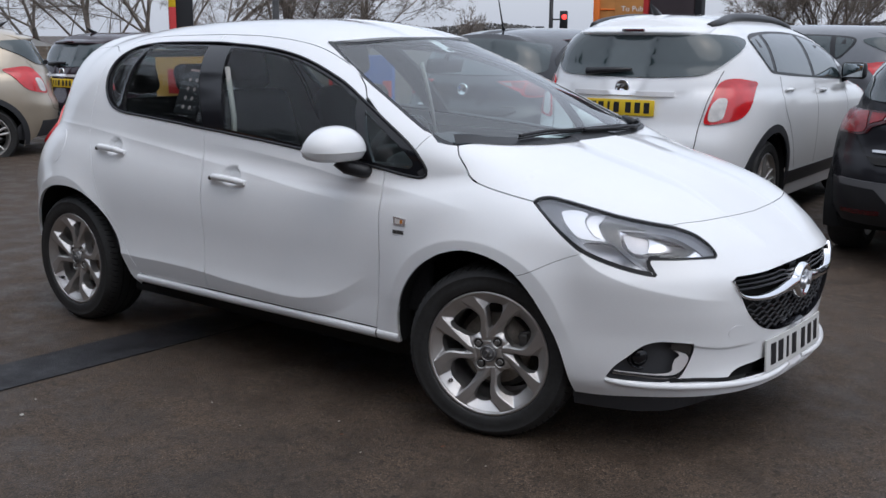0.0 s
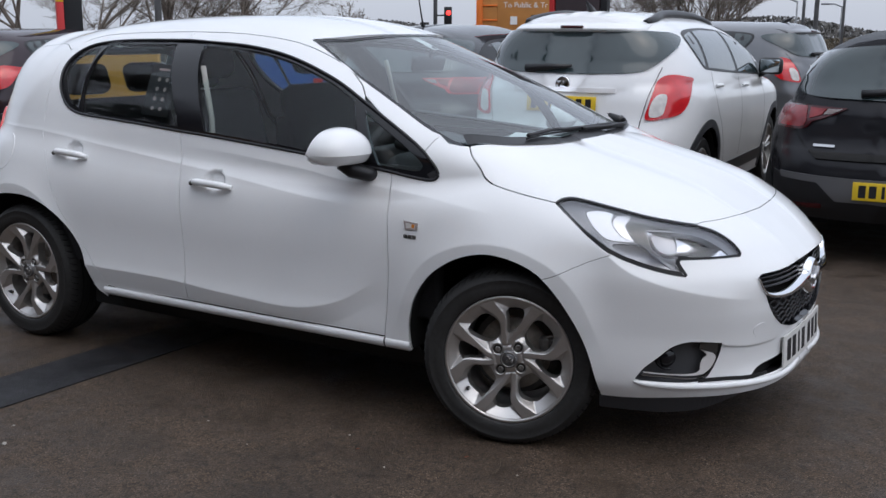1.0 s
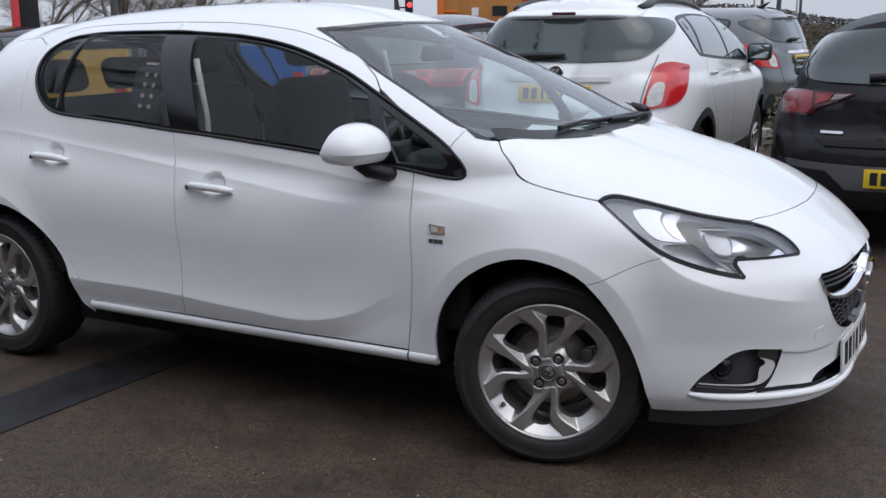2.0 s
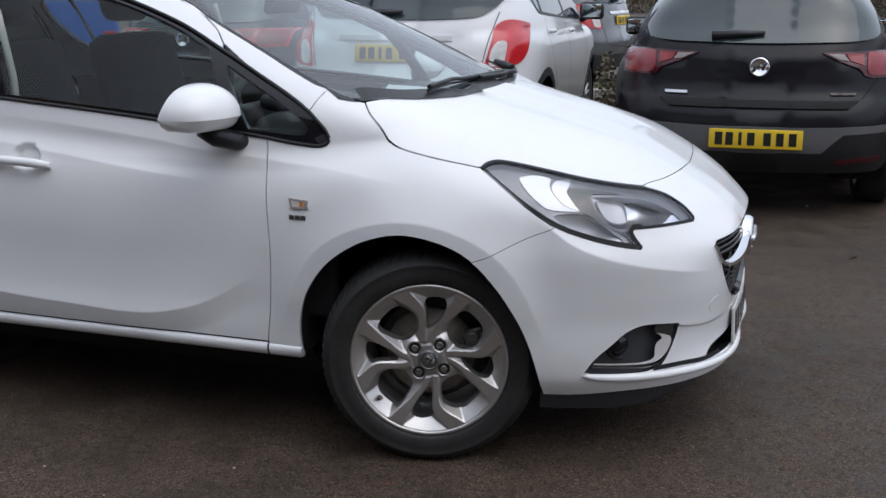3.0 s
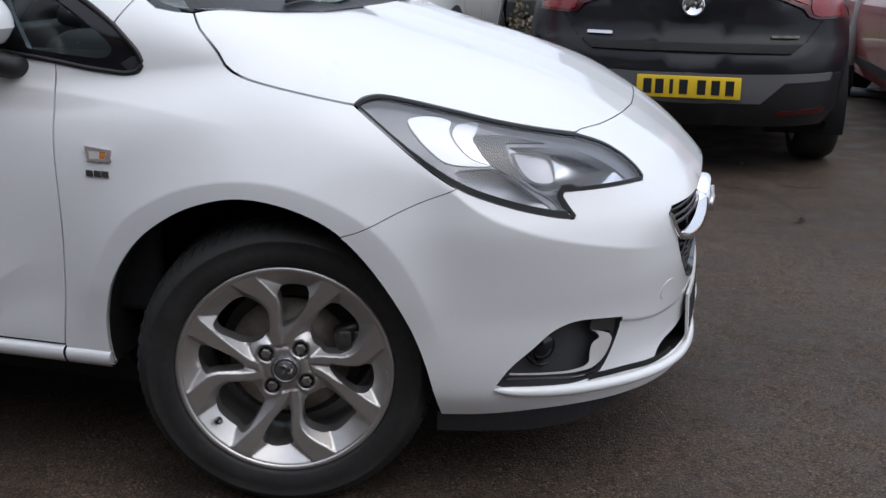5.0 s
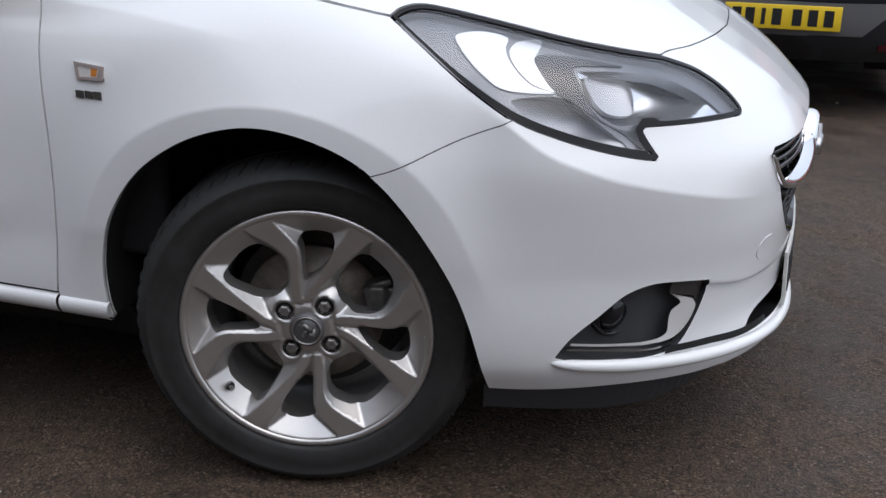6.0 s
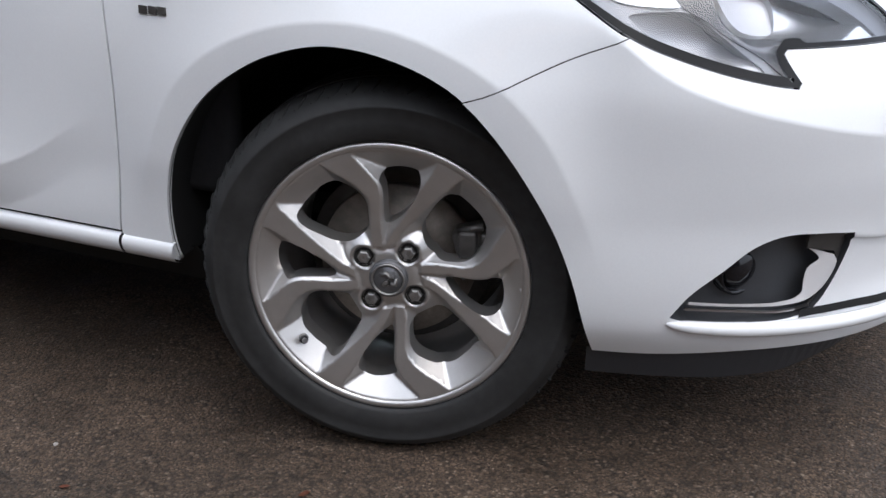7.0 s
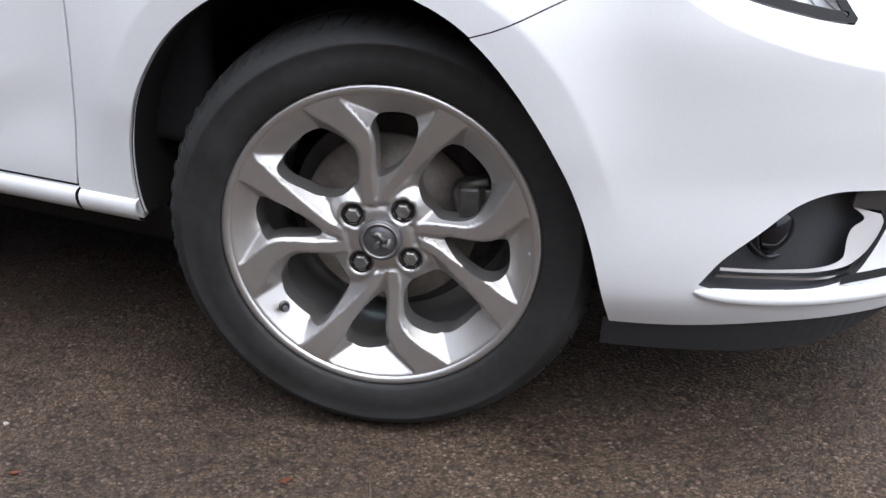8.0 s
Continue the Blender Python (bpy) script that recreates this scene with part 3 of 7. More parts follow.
# ---- ground ----
def ground_sheet():
    bm = bmesh.new()
    bmesh.ops.create_grid(bm, x_segments=60, y_segments=60, size=400)
    return bm


solid("ground", ground_sheet(), ASPHALT, "damp brown-grey tarmac of a car park", "ground", "structure")


strip_bm = box(11.0, 0.31, 0.008, (0, 0, 0.0))
solid("repair_strip", moved(strip_bm, pose(-1.92, -0.8, 0.0015, 0, 0, 89.0)), PATCH, "dark smooth repair strip across the tarmac", "road repair", "structure")


# ---- wheels ----
def spoke(rows, top, back):
    """A ridged spoke of the wheel: rows of (x, z, half-width, height)."""
    bm = bmesh.new()
    p = np.array(rows, float)
    fine = spline(p, step=0.012, closed=False)
    t = np.gradient(fine[:, :2], axis=0)
    t = t / np.linalg.norm(t, axis=1)[:, None]
    s = np.stack((-t[:, 1], t[:, 0]), 1)
    rings = []
    for i, q in enumerate(fine):
        ring = []
        for side, drop in ((-1.0, back), (-1.0, 0.010), (-0.72, 0.002), (0.0, -0.001), (0.72, 0.002), (1.0, 0.010), (1.0, back)):
            c = q[:2] + s[i] * side * q[2]
            ring.append(bm.verts.new((c[0], q[3] + drop, c[1])))
        rings.append(ring)
    for a, b in zip(rings, rings[1:]):
        for k in range(6):
            bm.faces.new((a[k], a[k + 1], b[k + 1], b[k])).smooth = True
    bm.faces.new(rings[0])
    bm.faces.new(rings[-1][::-1])
    bmesh.ops.recalc_face_normals(bm, faces=bm.faces[:])
    return bm


# the wheel's face in its own plane: one quarter of it, turned four times
SMALL_HOLE = [(-0.0135, 0.163), (-0.007, 0.1755), (0.0099, 0.1806), (0.029, 0.181), (0.0443, 0.1758), (0.0505, 0.1653), (0.0480, 0.1469), (0.0373, 0.1262), (0.022, 0.1065), (0.0064, 0.0925),
              (-0.0038, 0.0875), (-0.0072, 0.0987), (-0.0078, 0.1391), (-0.0100, 0.1530)]
BIG_HOLE = [(-0.1453, 0.0962), (-0.1358, 0.1125), (-0.1192, 0.1315), (-0.1007, 0.1460), (-0.0794, 0.1500), (-0.060, 0.1440), (-0.0429, 0.1330), (-0.0345, 0.1190), (-0.0322, 0.0969), (-0.0340, 0.0800),
            (-0.0436, 0.0665), (-0.0573, 0.0560), (-0.0775, 0.0490), (-0.0935, 0.0530), (-0.1094, 0.0625), (-0.1291, 0.0749), (-0.1408, 0.0857)]
HOOK = [(-0.0095, 0.050), (-0.0105, 0.0700), (-0.0125, 0.0957), (-0.0117, 0.120), (-0.0120, 0.1439), (-0.0170, 0.1594), (-0.0329, 0.1790), (-0.051, 0.1983), (-0.058, 0.2170),
        (-0.120, 0.196), (-0.1014, 0.1835), (-0.0820, 0.1715), (-0.0560, 0.1570), (-0.0375, 0.1410), (-0.0290, 0.1250), (-0.0275, 0.0998), (-0.0275, 0.0705), (-0.0240, 0.050)]
ARM = [(-0.0060, 0.0520), (0.0065, 0.0780), (0.0220, 0.1010), (0.0375, 0.1280), (0.0524, 0.1540), (0.0635, 0.1690), (0.0734, 0.1860), (0.081, 0.206), (0.129, 0.180),
       (0.1100, 0.1700), (0.0860, 0.1470), (0.0735, 0.1350), (0.0550, 0.1160), (0.0371, 0.0965), (0.0200, 0.0760), (0.010, 0.0560)]
BOLT_AT, BOLT_R = 54.0, 0.0508
FACES = {}


def to_line(q, line):
    """Distances of points from a polyline."""
    best = np.full(len(q), 9.0)
    for a, b in zip(line, line[1:]):
        d = b - a
        t = np.clip(((q - a) @ d) / max(1e-12, d @ d), 0, 1)
        best = np.minimum(best, np.linalg.norm(q - (a + t[:, None] * d), axis=1))
    return best


def swirl_face(f):
    """The cast face of the wheel: four straight arms and four hooked ones with crisp edges over a dished rim."""
    quarter = np.array([[0, 1], [-1, 0]])
    circle = np.array([(0.2150 * math.cos(a), 0.2150 * math.sin(a)) for a in np.linspace(0, math.tau, 200, endpoint=False)])
    holes, plates = [], []
    turn = np.eye(2)
    for k in range(4):
        holes += [spline(SMALL_HOLE, 0.004) @ turn.T, spline(BIG_HOLE, 0.004) @ turn.T]
        plates += [spline(HOOK, 0.004, corners=(0, 7, 8, 9, 10, 17)) @ turn.T, spline(ARM, 0.004, corners=(0, 6, 7, 8, 9, 15)) @ turn.T]
        turn = quarter @ turn
    bolts = [np.array((BOLT_R * math.cos(radians(BOLT_AT + 90 * k)), BOLT_R * math.sin(radians(BOLT_AT + 90 * k)))) for k in range(4)]
    ridges = [np.concatenate((p, p[:1])) for p in plates]
    rings = [b + 0.0165 * np.array([(math.cos(a), math.sin(a)) for a in np.linspace(0, math.tau, 30)]) for b in bolts]
    cone_edge = [r * np.array([(math.cos(a), math.sin(a)) for a in np.linspace(0, math.tau, 240)]) for r in (0.2085,)]
    v, tri = fill(circle, holes, 0.0032, ridges + rings + cone_edge)
    face = curve([(0.0, 0.013), (0.045, 0.0135), (0.07, 0.012), (0.11, 0.008), (0.155, 0.002), (0.19, -0.0015), (0.2085, -0.003), (0.2150, -0.001)])

    def depth(q):
        r = np.linalg.norm(q, axis=1)
        h = np.full(len(q), 0.030)
        for k, (p, line) in enumerate(zip(plates, ridges)):
            d = np.where(within(p, q), 0.0, to_line(q, line))
            slope = 1.15 if k % 2 else 1.35
            h = np.minimum(h, face(r) + 0.0012 * np.minimum(d, 0.001) / 0.001 + d * slope)
        for b in bolts:
            c = np.hypot(q[:, 0] - b[0], q[:, 1] - b[1])
            h = np.minimum(h, 0.0145 + np.maximum(0, c - 0.0205) * 0.9)
        h = np.minimum(h, 0.0135 + np.maximum(0, r - 0.040) * 0.5)
        rim_cone = np.maximum(-0.003, (0.2085 - r) * 0.85)
        h = np.where(r > 0.15, np.minimum(h, rim_cone), h)
        cup = np.zeros(len(q))
        for b in bolts:
            c = np.hypot(q[:, 0] - b[0], q[:, 1] - b[1])
            cup = np.maximum(cup, 0.010 * smooth(0.0172, 0.0158, c))
        return f + h + cup
    y = depth(v)
    bm = bmesh.new()
    vs = [bm.verts.new((p[0], q, p[1])) for p, q in zip(v, y)]
    for t in tri:
        a, b = v[t[1]] - v[t[0]], v[t[2]] - v[t[0]]
        t = t if a[0] * b[1] - a[1] * b[0] > 0 else t[::-1]
        bm.faces.new([vs[i] for i in t]).smooth = True
    for q in [q for q in vs if not q.link_faces]:
        bm.verts.remove(q)
    rim_edges = [e for e in bm.edges if len(e.link_faces) == 1 and e.verts[0].co.xz.length < 0.21]
    ring1, ring2 = {}, {}
    for e in rim_edges:
        for q in e.verts:
            if q not in ring1:
                ring1[q] = q
                ring2[q] = bm.verts.new(q.co + Vector((0, 0.036, 0)))
    for e in rim_edges:
        lp = e.link_loops[0]
        a, b = lp.vert, lp.link_loop_next.vert
        bm.faces.new((ring1[b], ring1[a], ring2[a], ring2[b])).smooth = True
        e.smooth = False
    me = bpy.data.meshes.new("wheel_face")
    bm.to_mesh(me)
    bm.free()
    me.materials.append(ALLOY)
    return me


def build_wheel(parent, m, style="swirl", radius=0.312, rim=0.219, alloy=None, width=0.205, detail=True):
    """A wheel with its face towards -y: the rim is the part, the rest its pieces."""
    alloy = alloy or ALLOY
    w = width / 2
    f = -w
    barrel = lathe([(rim - 0.008, f + 0.004), (rim - 0.006, f - 0.003), (rim - 0.002, f - 0.007), (rim + 0.004, f - 0.006), (rim + 0.007, f - 0.002), (rim + 0.006, f + 0.004), (rim - 0.004, f + 0.012),
                    (rim - 0.026, f + 0.045), (rim - 0.032, f + 0.075), (rim - 0.045, f + 0.10), (rim - 0.04, w), (rim, w + 0.004)], 96 if detail else 40)
    hub = part("wheel", barrel, alloy, parent)
    hub.matrix_basis = m
    R = radius
    tyre = lathe([(rim - 0.004, f + 0.006), (rim + 0.003, f + 0.001), (rim + 0.0065, f - 0.002), (rim + 0.0085, f - 0.0075), (rim + 0.014, f - 0.0105), (rim + 0.026, f - 0.0140), (rim + 0.040, f - 0.0150),
                  (R - 0.0345, f - 0.0125), (R - 0.0330, f - 0.0135), (R - 0.0300, f - 0.0115), (R - 0.0215, f - 0.0050), (R - 0.0130, f + 0.0060), (R - 0.0070, f + 0.018), (R - 0.0030, f + 0.034), (R - 0.001, f + 0.050),
                  (R, 0.0), (R - 0.001, w - 0.050), (R - 0.005, w - 0.025), (R - 0.012, w - 0.006), (R - 0.03, w + 0.010), (rim + 0.05, w + 0.014),
                  (rim + 0.01, w + 0.01), (rim - 0.004, w)], 144 if detail else 48)
    for v in tyre.verts:
        v.co.z = max(v.co.z, 0.001 - m.translation.z)
    part("tyre", tyre, RUBBER, hub)
    if detail:
        bm = bmesh.new()
        for k in range(66):
            a = math.tau * k / 66
            for side in (-1, 1):
                run = [(R - 0.0165, 0.0025, 0.0), (R - 0.0110, 0.0090, 0.004), (R - 0.0060, 0.0200, 0.010), (R - 0.0028, 0.0340, 0.013)]
                slash = tube([(t, side * (w - d), r - 0.0012) for r, d, t in run], [0.0010, 0.0026, 0.0034, 0.0034], 5)
                moved(slash, Matrix.Rotation(a + (0.02 if side > 0 else 0), 4, "Y"))
                merge(bm, slash)
            dot = tube([(0.010, -(w - 0.004), R - 0.0150), (0.010, -(w - 0.006), R - 0.0138)], 0.0013, 6)
            merge(bm, moved(dot, Matrix.Rotation(a + 0.045, 4, "Y")))
        for y in (-0.042, 0.0, 0.042):
            merge(bm, lathe([(R - 0.003, y - 0.004), (R + 0.0004, y - 0.004), (R + 0.0004, y + 0.004), (R - 0.003, y + 0.004)], 96))
        for v in bm.verts:
            v.co.z = max(v.co.z, 0.002 - m.translation.z)
        tagged(part("tread_groove", bm, VOID, hub), kind="stuff")
    if style == "swirl":
        if "swirl" not in FACES:
            FACES["swirl"] = swirl_face(f)
        face = new("wheel_face", FACES["swirl"])
        face.parent = hub
    else:
        for k in range(5):
            turn = Matrix.Rotation(-math.tau * k / 5, 4, "Y")
            for sx in (-1, 1):
                arm = spoke([(sx * 0.010, 0.04, 0.010, f + 0.02), (sx * 0.022, 0.12, 0.012, f + 0.012), (sx * 0.036, rim - 0.012, 0.015, f + 0.004)], 0, 0.03)
                part("spoke", moved(arm, turn), alloy, hub)
        part("hub_boss", lathe([(0.0, f + 0.012), (0.030, f + 0.012), (0.060, f + 0.018), (0.074, f + 0.024), (0.078, f + 0.05), (0, f + 0.05)], 32), alloy, hub)
    if detail:
        for k in range(4):
            a = radians(BOLT_AT + 90 * k)
            cup = lathe([(0.0160, f + 0.0175), (0.0152, f + 0.021), (0.0150, f + 0.0225), (0, f + 0.0225)], 24)
            part("bolt_socket", moved(cup, pose(BOLT_R * math.cos(a), 0, BOLT_R * math.sin(a))), STEEL, hub)
            nut = lathe([(0.0, f + 0.0125), (0.0032, f + 0.0125), (0.0034, f + 0.010), (0.0088, f + 0.010), (0.0108, f + 0.012), (0.0118, f + 0.024)], 6, smooth_on=False)
            nut = joined(nut, lathe([(0.0105, f + 0.019), (0.0135, f + 0.021), (0.0135, f + 0.026)], 20))
            part("wheel_bolt", moved(nut, pose(BOLT_R * math.cos(a), 0.004, BOLT_R * math.sin(a))), BOLT_STEEL, hub)
        cap = lathe([(0, f + 0.004), (0.022, f + 0.004), (0.0225, f + 0.0055), (0.0245, f + 0.0055), (0.0245, f + 0.003), (0.0285, f + 0.0035), (0.031, f + 0.007), (0.031, f + 0.02)], 40)
        part("centre_cap", cap, CAP_GREY, hub)
        ring = lathe([(0.0235, f + 0.0052), (0.0240, f + 0.001), (0.0268, f + 0.001), (0.0272, f + 0.0052)], 40)
        # a plain raised sweep stands for the maker's device
        sweep = joined(tube([(-0.011, f + 0.0035, 0.008), (-0.002, f + 0.002, 0.011), (0.006, f + 0.002, 0.004), (0.000, f + 0.002, -0.004), (-0.008, f + 0.003, -0.010)], [0.003, 0.0045, 0.005, 0.005, 0.003], 8),
                       tube([(0.004, f + 0.003, -0.006), (0.012, f + 0.003, -0.008), (0.014, f + 0.003, 0.004)], [0.003, 0.004, 0.002], 8))
        part("cap_badge", joined(ring, sweep), BOLT_STEEL, hub)
        a = radians(220)
        valve = tube([(0.190 * math.cos(a), f + 0.020, 0.190 * math.sin(a)), (0.179 * math.cos(a), f - 0.002, 0.179 * math.sin(a))], [0.0085, 0.006], 12)
        part("valve", valve, TRIM, hub)
        tip = tube([(0.179 * math.cos(a), f - 0.002, 0.179 * math.sin(a)), (0.175 * math.cos(a), f - 0.010, 0.175 * math.sin(a))], [0.0045, 0.0042], 12)
        part("valve_cap", tip, SATIN, hub)
    else:
        cap = lathe([(0, f + 0.004), (0.024, f + 0.005), (0.028, f + 0.012)], 24)
        part("centre_cap", cap, PLASTIC, hub)
    return hub


def build_brake(parent, m, caliper=True):
    disc = lathe([(0.0, 0.0), (0.066, 0.0), (0.068, 0.022), (0.072, 0.028), (0.128, 0.028), (0.129, 0.048), (0.07, 0.05)], 64)
    d = part("brake_disc", disc, IRON, parent)
    d.matrix_basis = m
    if caliper:
        body = joined(box(0.055, 0.05, 0.085, (0.128, 0.012, 0.035), 0.01, turn=(0, -15, 0)), box(0.03, 0.035, 0.045, (0.120, -0.012, 0.055), 0.006),
                      tube([(0.112, -0.02, 0.0), (0.135, -0.022, 0.012), (0.15, -0.012, 0.03)], 0.007, 8),
                      tube([(0.105, -0.018, 0.075), (0.145, -0.018, 0.085)], 0.006, 8), box(0.02, 0.03, 0.02, (0.15, -0.01, 0.065), 0.004))
        c = part("brake_caliper", body, STEEL, parent)
        c.matrix_basis = m
    shield = part("backing_plate", lathe([(0.02, 0.055), (0.15, 0.055), (0.152, 0.06)], 48), STEEL, parent)
    shield.matrix_basis = m


# ---- the white hatchback ----
def on_side(points):
    return onto(HATCH, "side", points)


def follow(f, x0, x1, step, shift=0.0):
    """A run of points along a line z = f(x)."""
    xs = np.arange(x0, x1, step)
    return np.stack((xs, f(xs) + shift), 1)


CREASES = [follow(f, a, b, 0.010, c) for f, a, b in ((BLADE, -2.25, -0.40), (SHOULDER, -2.88, -0.50), (WAIST, -1.7, 0.02)) for c in (-0.004, 0.0, 0.004)]
CREASES += [flare_line(c, a, b, 130, k) for c, a, b in ((FRONT_C, 8, 175), (REAR_C, 0, 180)) for k in (-0.004, 0.0, 0.004)]
BUMPER_CREASES = [flat("diag", on_side(follow(CREASE, 0.22, 0.75, 0.008, c))) for c in (-0.004, 0.0, 0.004)]
BUMPER_CREASES += [flat("diag", on_side(follow(LEDGE, 0.56, 0.775, 0.007, c))) for c in (-0.006, -0.003, 0.0, 0.003, 0.006, 0.010)]
BUMPER_CREASES += [flat("diag", on_side(follow(lambda q: 0 * q + z, 0.52, 0.77, 0.008))) for z in (0.258, 0.2605, 0.2635, 0.2665, 0.270)]
BUMPER_CREASES += [flat("diag", on_side(flare_line(FRONT_C, 8, 60, 50, k))) for k in (-0.004, 0.0, 0.004)]

hatch = thing("hatchback_car", "white five-door hatchback parked with its front wheels turned", "car")
STEP = 0.011

DITCH = [(-2.38, 0.942), (-2.402, 1.06), (-2.415, 1.16), (-2.428, 1.24), (-2.42, 1.31), (-2.36, 1.356), (-2.29, 1.376), (-2.17, 1.386), (-2.004, 1.392),
         (-1.715, 1.397), (-1.403, 1.389), (-1.102, 1.354), (-0.866, 1.283), (-0.735, 1.212), (-0.685, 1.168)]
DLO_TOP = [(-1.70, 1.361), (-1.593, 1.357), (-1.322, 1.340), (-1.089, 1.302), (-0.856, 1.230), (-0.679, 1.151)]
DLO_REAR = [(-1.70, 1.361), (-2.059, 1.357), (-2.22, 1.345), (-2.31, 1.322), (-2.362, 1.275), (-2.365, 1.21), (-2.325, 1.135), (-2.25, 1.072), (-2.16, 1.045),
            (-1.95, 1.031), (-1.765, 1.02), (-1.54, 1.004)]
BELT = [(-1.525, 1.003), (-1.377, 0.992), (-0.933, 0.958), (-0.58, 0.926), (-0.487, 0.917)]
MID_SEAM = [(-1.525, 1.003), (-1.487, 0.837), (-1.454, 0.603), (-1.440, 0.40), (-1.446, 0.326)]
FRONT_SEAM = [(-0.487, 0.917), (-0.474, 0.79), (-0.459, 0.613), (-0.466, 0.45), (-0.482, 0.326)]
REAR_SEAM = [(-1.925, 0.326), (-1.945, 0.37), (-2.02, 0.46), (-2.098, 0.535), (-2.185, 0.63), (-2.25, 0.73), (-2.31, 0.84), (-2.38, 0.942)]
FRONT_ARCH = [(-0.371, 0.287), (-0.375, 0.32), (-0.376, 0.37), (-0.368, 0.422), (-0.339, 0.500), (-0.279, 0.580), (-0.199, 0.637), (-0.125, 0.666), (-0.06, 0.676),
              (0.012, 0.668), (0.083, 0.645), (0.136, 0.613), (0.182, 0.566), (0.226, 0.504), (0.262, 0.436), (0.291, 0.355), (0.309, 0.277), (0.316, 0.222)]
LAMP = [(-0.422, 0.852), (-0.399, 0.863), (-0.365, 0.868), (-0.321, 0.861), (-0.242, 0.842), (-0.159, 0.821), (-0.071, 0.803), (0.025, 0.786), (0.095, 0.762),
        (0.143, 0.728), (0.161, 0.696), (0.150, 0.687), (-0.076, 0.691), (-0.082, 0.686), (-0.063, 0.648), (-0.070, 0.641), (-0.151, 0.656), (-0.230, 0.680),
        (-0.295, 0.709), (-0.352, 0.759), (-0.399, 0.818)]
BONNET_SIDE = [(-0.231, -0.676), (-0.205, -0.706), (-0.160, -0.722), (-0.070, -0.736), (0.020, -0.735), (0.124, -0.723)]
BONNET_NOSE = [(0.535, -0.491), (0.573, -0.370), (0.598, -0.200), (0.609, 0.0)]
WINDSCREEN = [(-1.075, -0.475), (-0.93, -0.535), (-0.79, -0.585), (-0.556, -0.648), (-0.40, -0.685), (-0.29, -0.695), (-0.231, -0.672)]

lamp_loop = spline(LAMP, 0.010, corners=(0, 7, 11, 12, 14))
lamp3 = onto(HATCH, "diag", lamp_loop)
k_top = int(np.argmin(np.linalg.norm(lamp_loop - np.array(LAMP[7]), axis=1)))
k_seam = int(np.argmin(np.linalg.norm(lamp_loop - np.array(LAMP[18]), axis=1)))
bonnet_side3 = onto(HATCH, "top", spline(BONNET_SIDE, 0.02, closed=False))
bonnet_nose3 = onto(HATCH, "top", spline(BONNET_NOSE, 0.02, closed=False))
bonnet_side3[-1], bonnet_nose3[0] = lamp3[0], lamp3[k_top]
seam3 = onto(HATCH, "diag", spline([LAMP[18], (-0.377, 0.671), (-0.457, 0.630), (-0.487, 0.614)], 0.02, closed=False))
arch3 = on_side(spline(FRONT_ARCH, 0.015, closed=False))
k_arch = int(np.argmin(np.linalg.norm(arch3 - seam3[-1], axis=1)))
seam3[-1] = arch3[k_arch]
# the rounded front end of the side windows
DLO_NOSE = [(-0.413, 0.9035), (-0.372, 0.899), (-0.338, 0.896), (-0.315, 0.901), (-0.307, 0.913), (-0.310, 0.926), (-0.318, 0.940), (-0.333, 0.956), (-0.350, 0.972), (-0.370, 0.9895)]
pillar3 = on_side(spline([(-0.370, 0.9895), (-0.356, 1.018), (-0.341, 1.047)], 0.02, closed=False))

# front wing
wing_loop = np.concatenate((
    on_side(spline(FRONT_SEAM[::-1] + DLO_NOSE, 0.01, closed=False, corners=(len(FRONT_SEAM) - 1,))),
    pillar3[1:], onto(HATCH, "top", [(-0.30, -0.703), (-0.262, -0.692)]), bonnet_side3, lamp3[::-1][1:len(lamp3) - k_seam], seam3[1:], arch3[:k_arch][::-1],
    on_side([(-0.40, 0.287), (-0.47, 0.285)])))
for side in (False, True):
    part("front_wing", skin(HATCH, "side", wing_loop, step=0.0095, creases=CREASES, gap=0.0018, mirror=side), WHITE, hatch)

# bonnet: it runs softly into the foot of the screen
BODY = Shell(dict(HATCH.s, blend=0.10))
right = np.concatenate((onto(HATCH, "top", spline([(-0.048, 0.0), (-0.055, -0.18), (-0.080, -0.36), (-0.14, -0.54), (-0.231, -0.676)], 0.03, closed=False)), bonnet_side3[1:],
                        lamp3[1:k_top], bonnet_nose3))
left = (right * np.array((1, -1, 1)))[::-1][1:-1]
bonnet = skin(BODY, "top", np.concatenate((right, left)), step=0.02, gap=0.0025, depth=0.02)
edge2 = flat("top", np.concatenate((right, left)))
at2 = np.array([v.co[:2] for v in bonnet.verts])
away = np.array([np.min(np.linalg.norm(edge2 - q, axis=1)) for q in at2])
drop = (onto(HATCH, "top", at2) - onto(BODY, "top", at2))[:, 2] * smooth(0.11, 0.012, away)
for v, dz in zip(bonnet.verts, drop):
    v.co.z += dz
part("bonnet", bonnet, WHITE, hatch)

# front bumper
GRILLE = [(0.0, 0.634), (-0.15, 0.634), (-0.30, 0.630), (-0.43, 0.630), (-0.452, 0.618), (-0.42, 0.56), (-0.385, 0.505), (-0.33, 0.458), (-0.27, 0.428), (-0.15, 0.402), (0.0, 0.395)]
SLOT = [(0.0, 0.318), (-0.235, 0.317), (-0.30, 0.314), (-0.373, 0.308), (-0.41, 0.294), (-0.43, 0.274), (-0.40, 0.270), (-0.25, 0.268), (0.0, 0.266)]
FOG = [(-0.208, 0.297), (-0.185, 0.334), (-0.141, 0.374), (-0.099, 0.409), (-0.052, 0.424), (0.010, 0.422), (0.071, 0.415), (0.076, 0.390), (0.048, 0.316), (0.017, 0.287),
       (-0.090, 0.285), (-0.18, 0.289)]
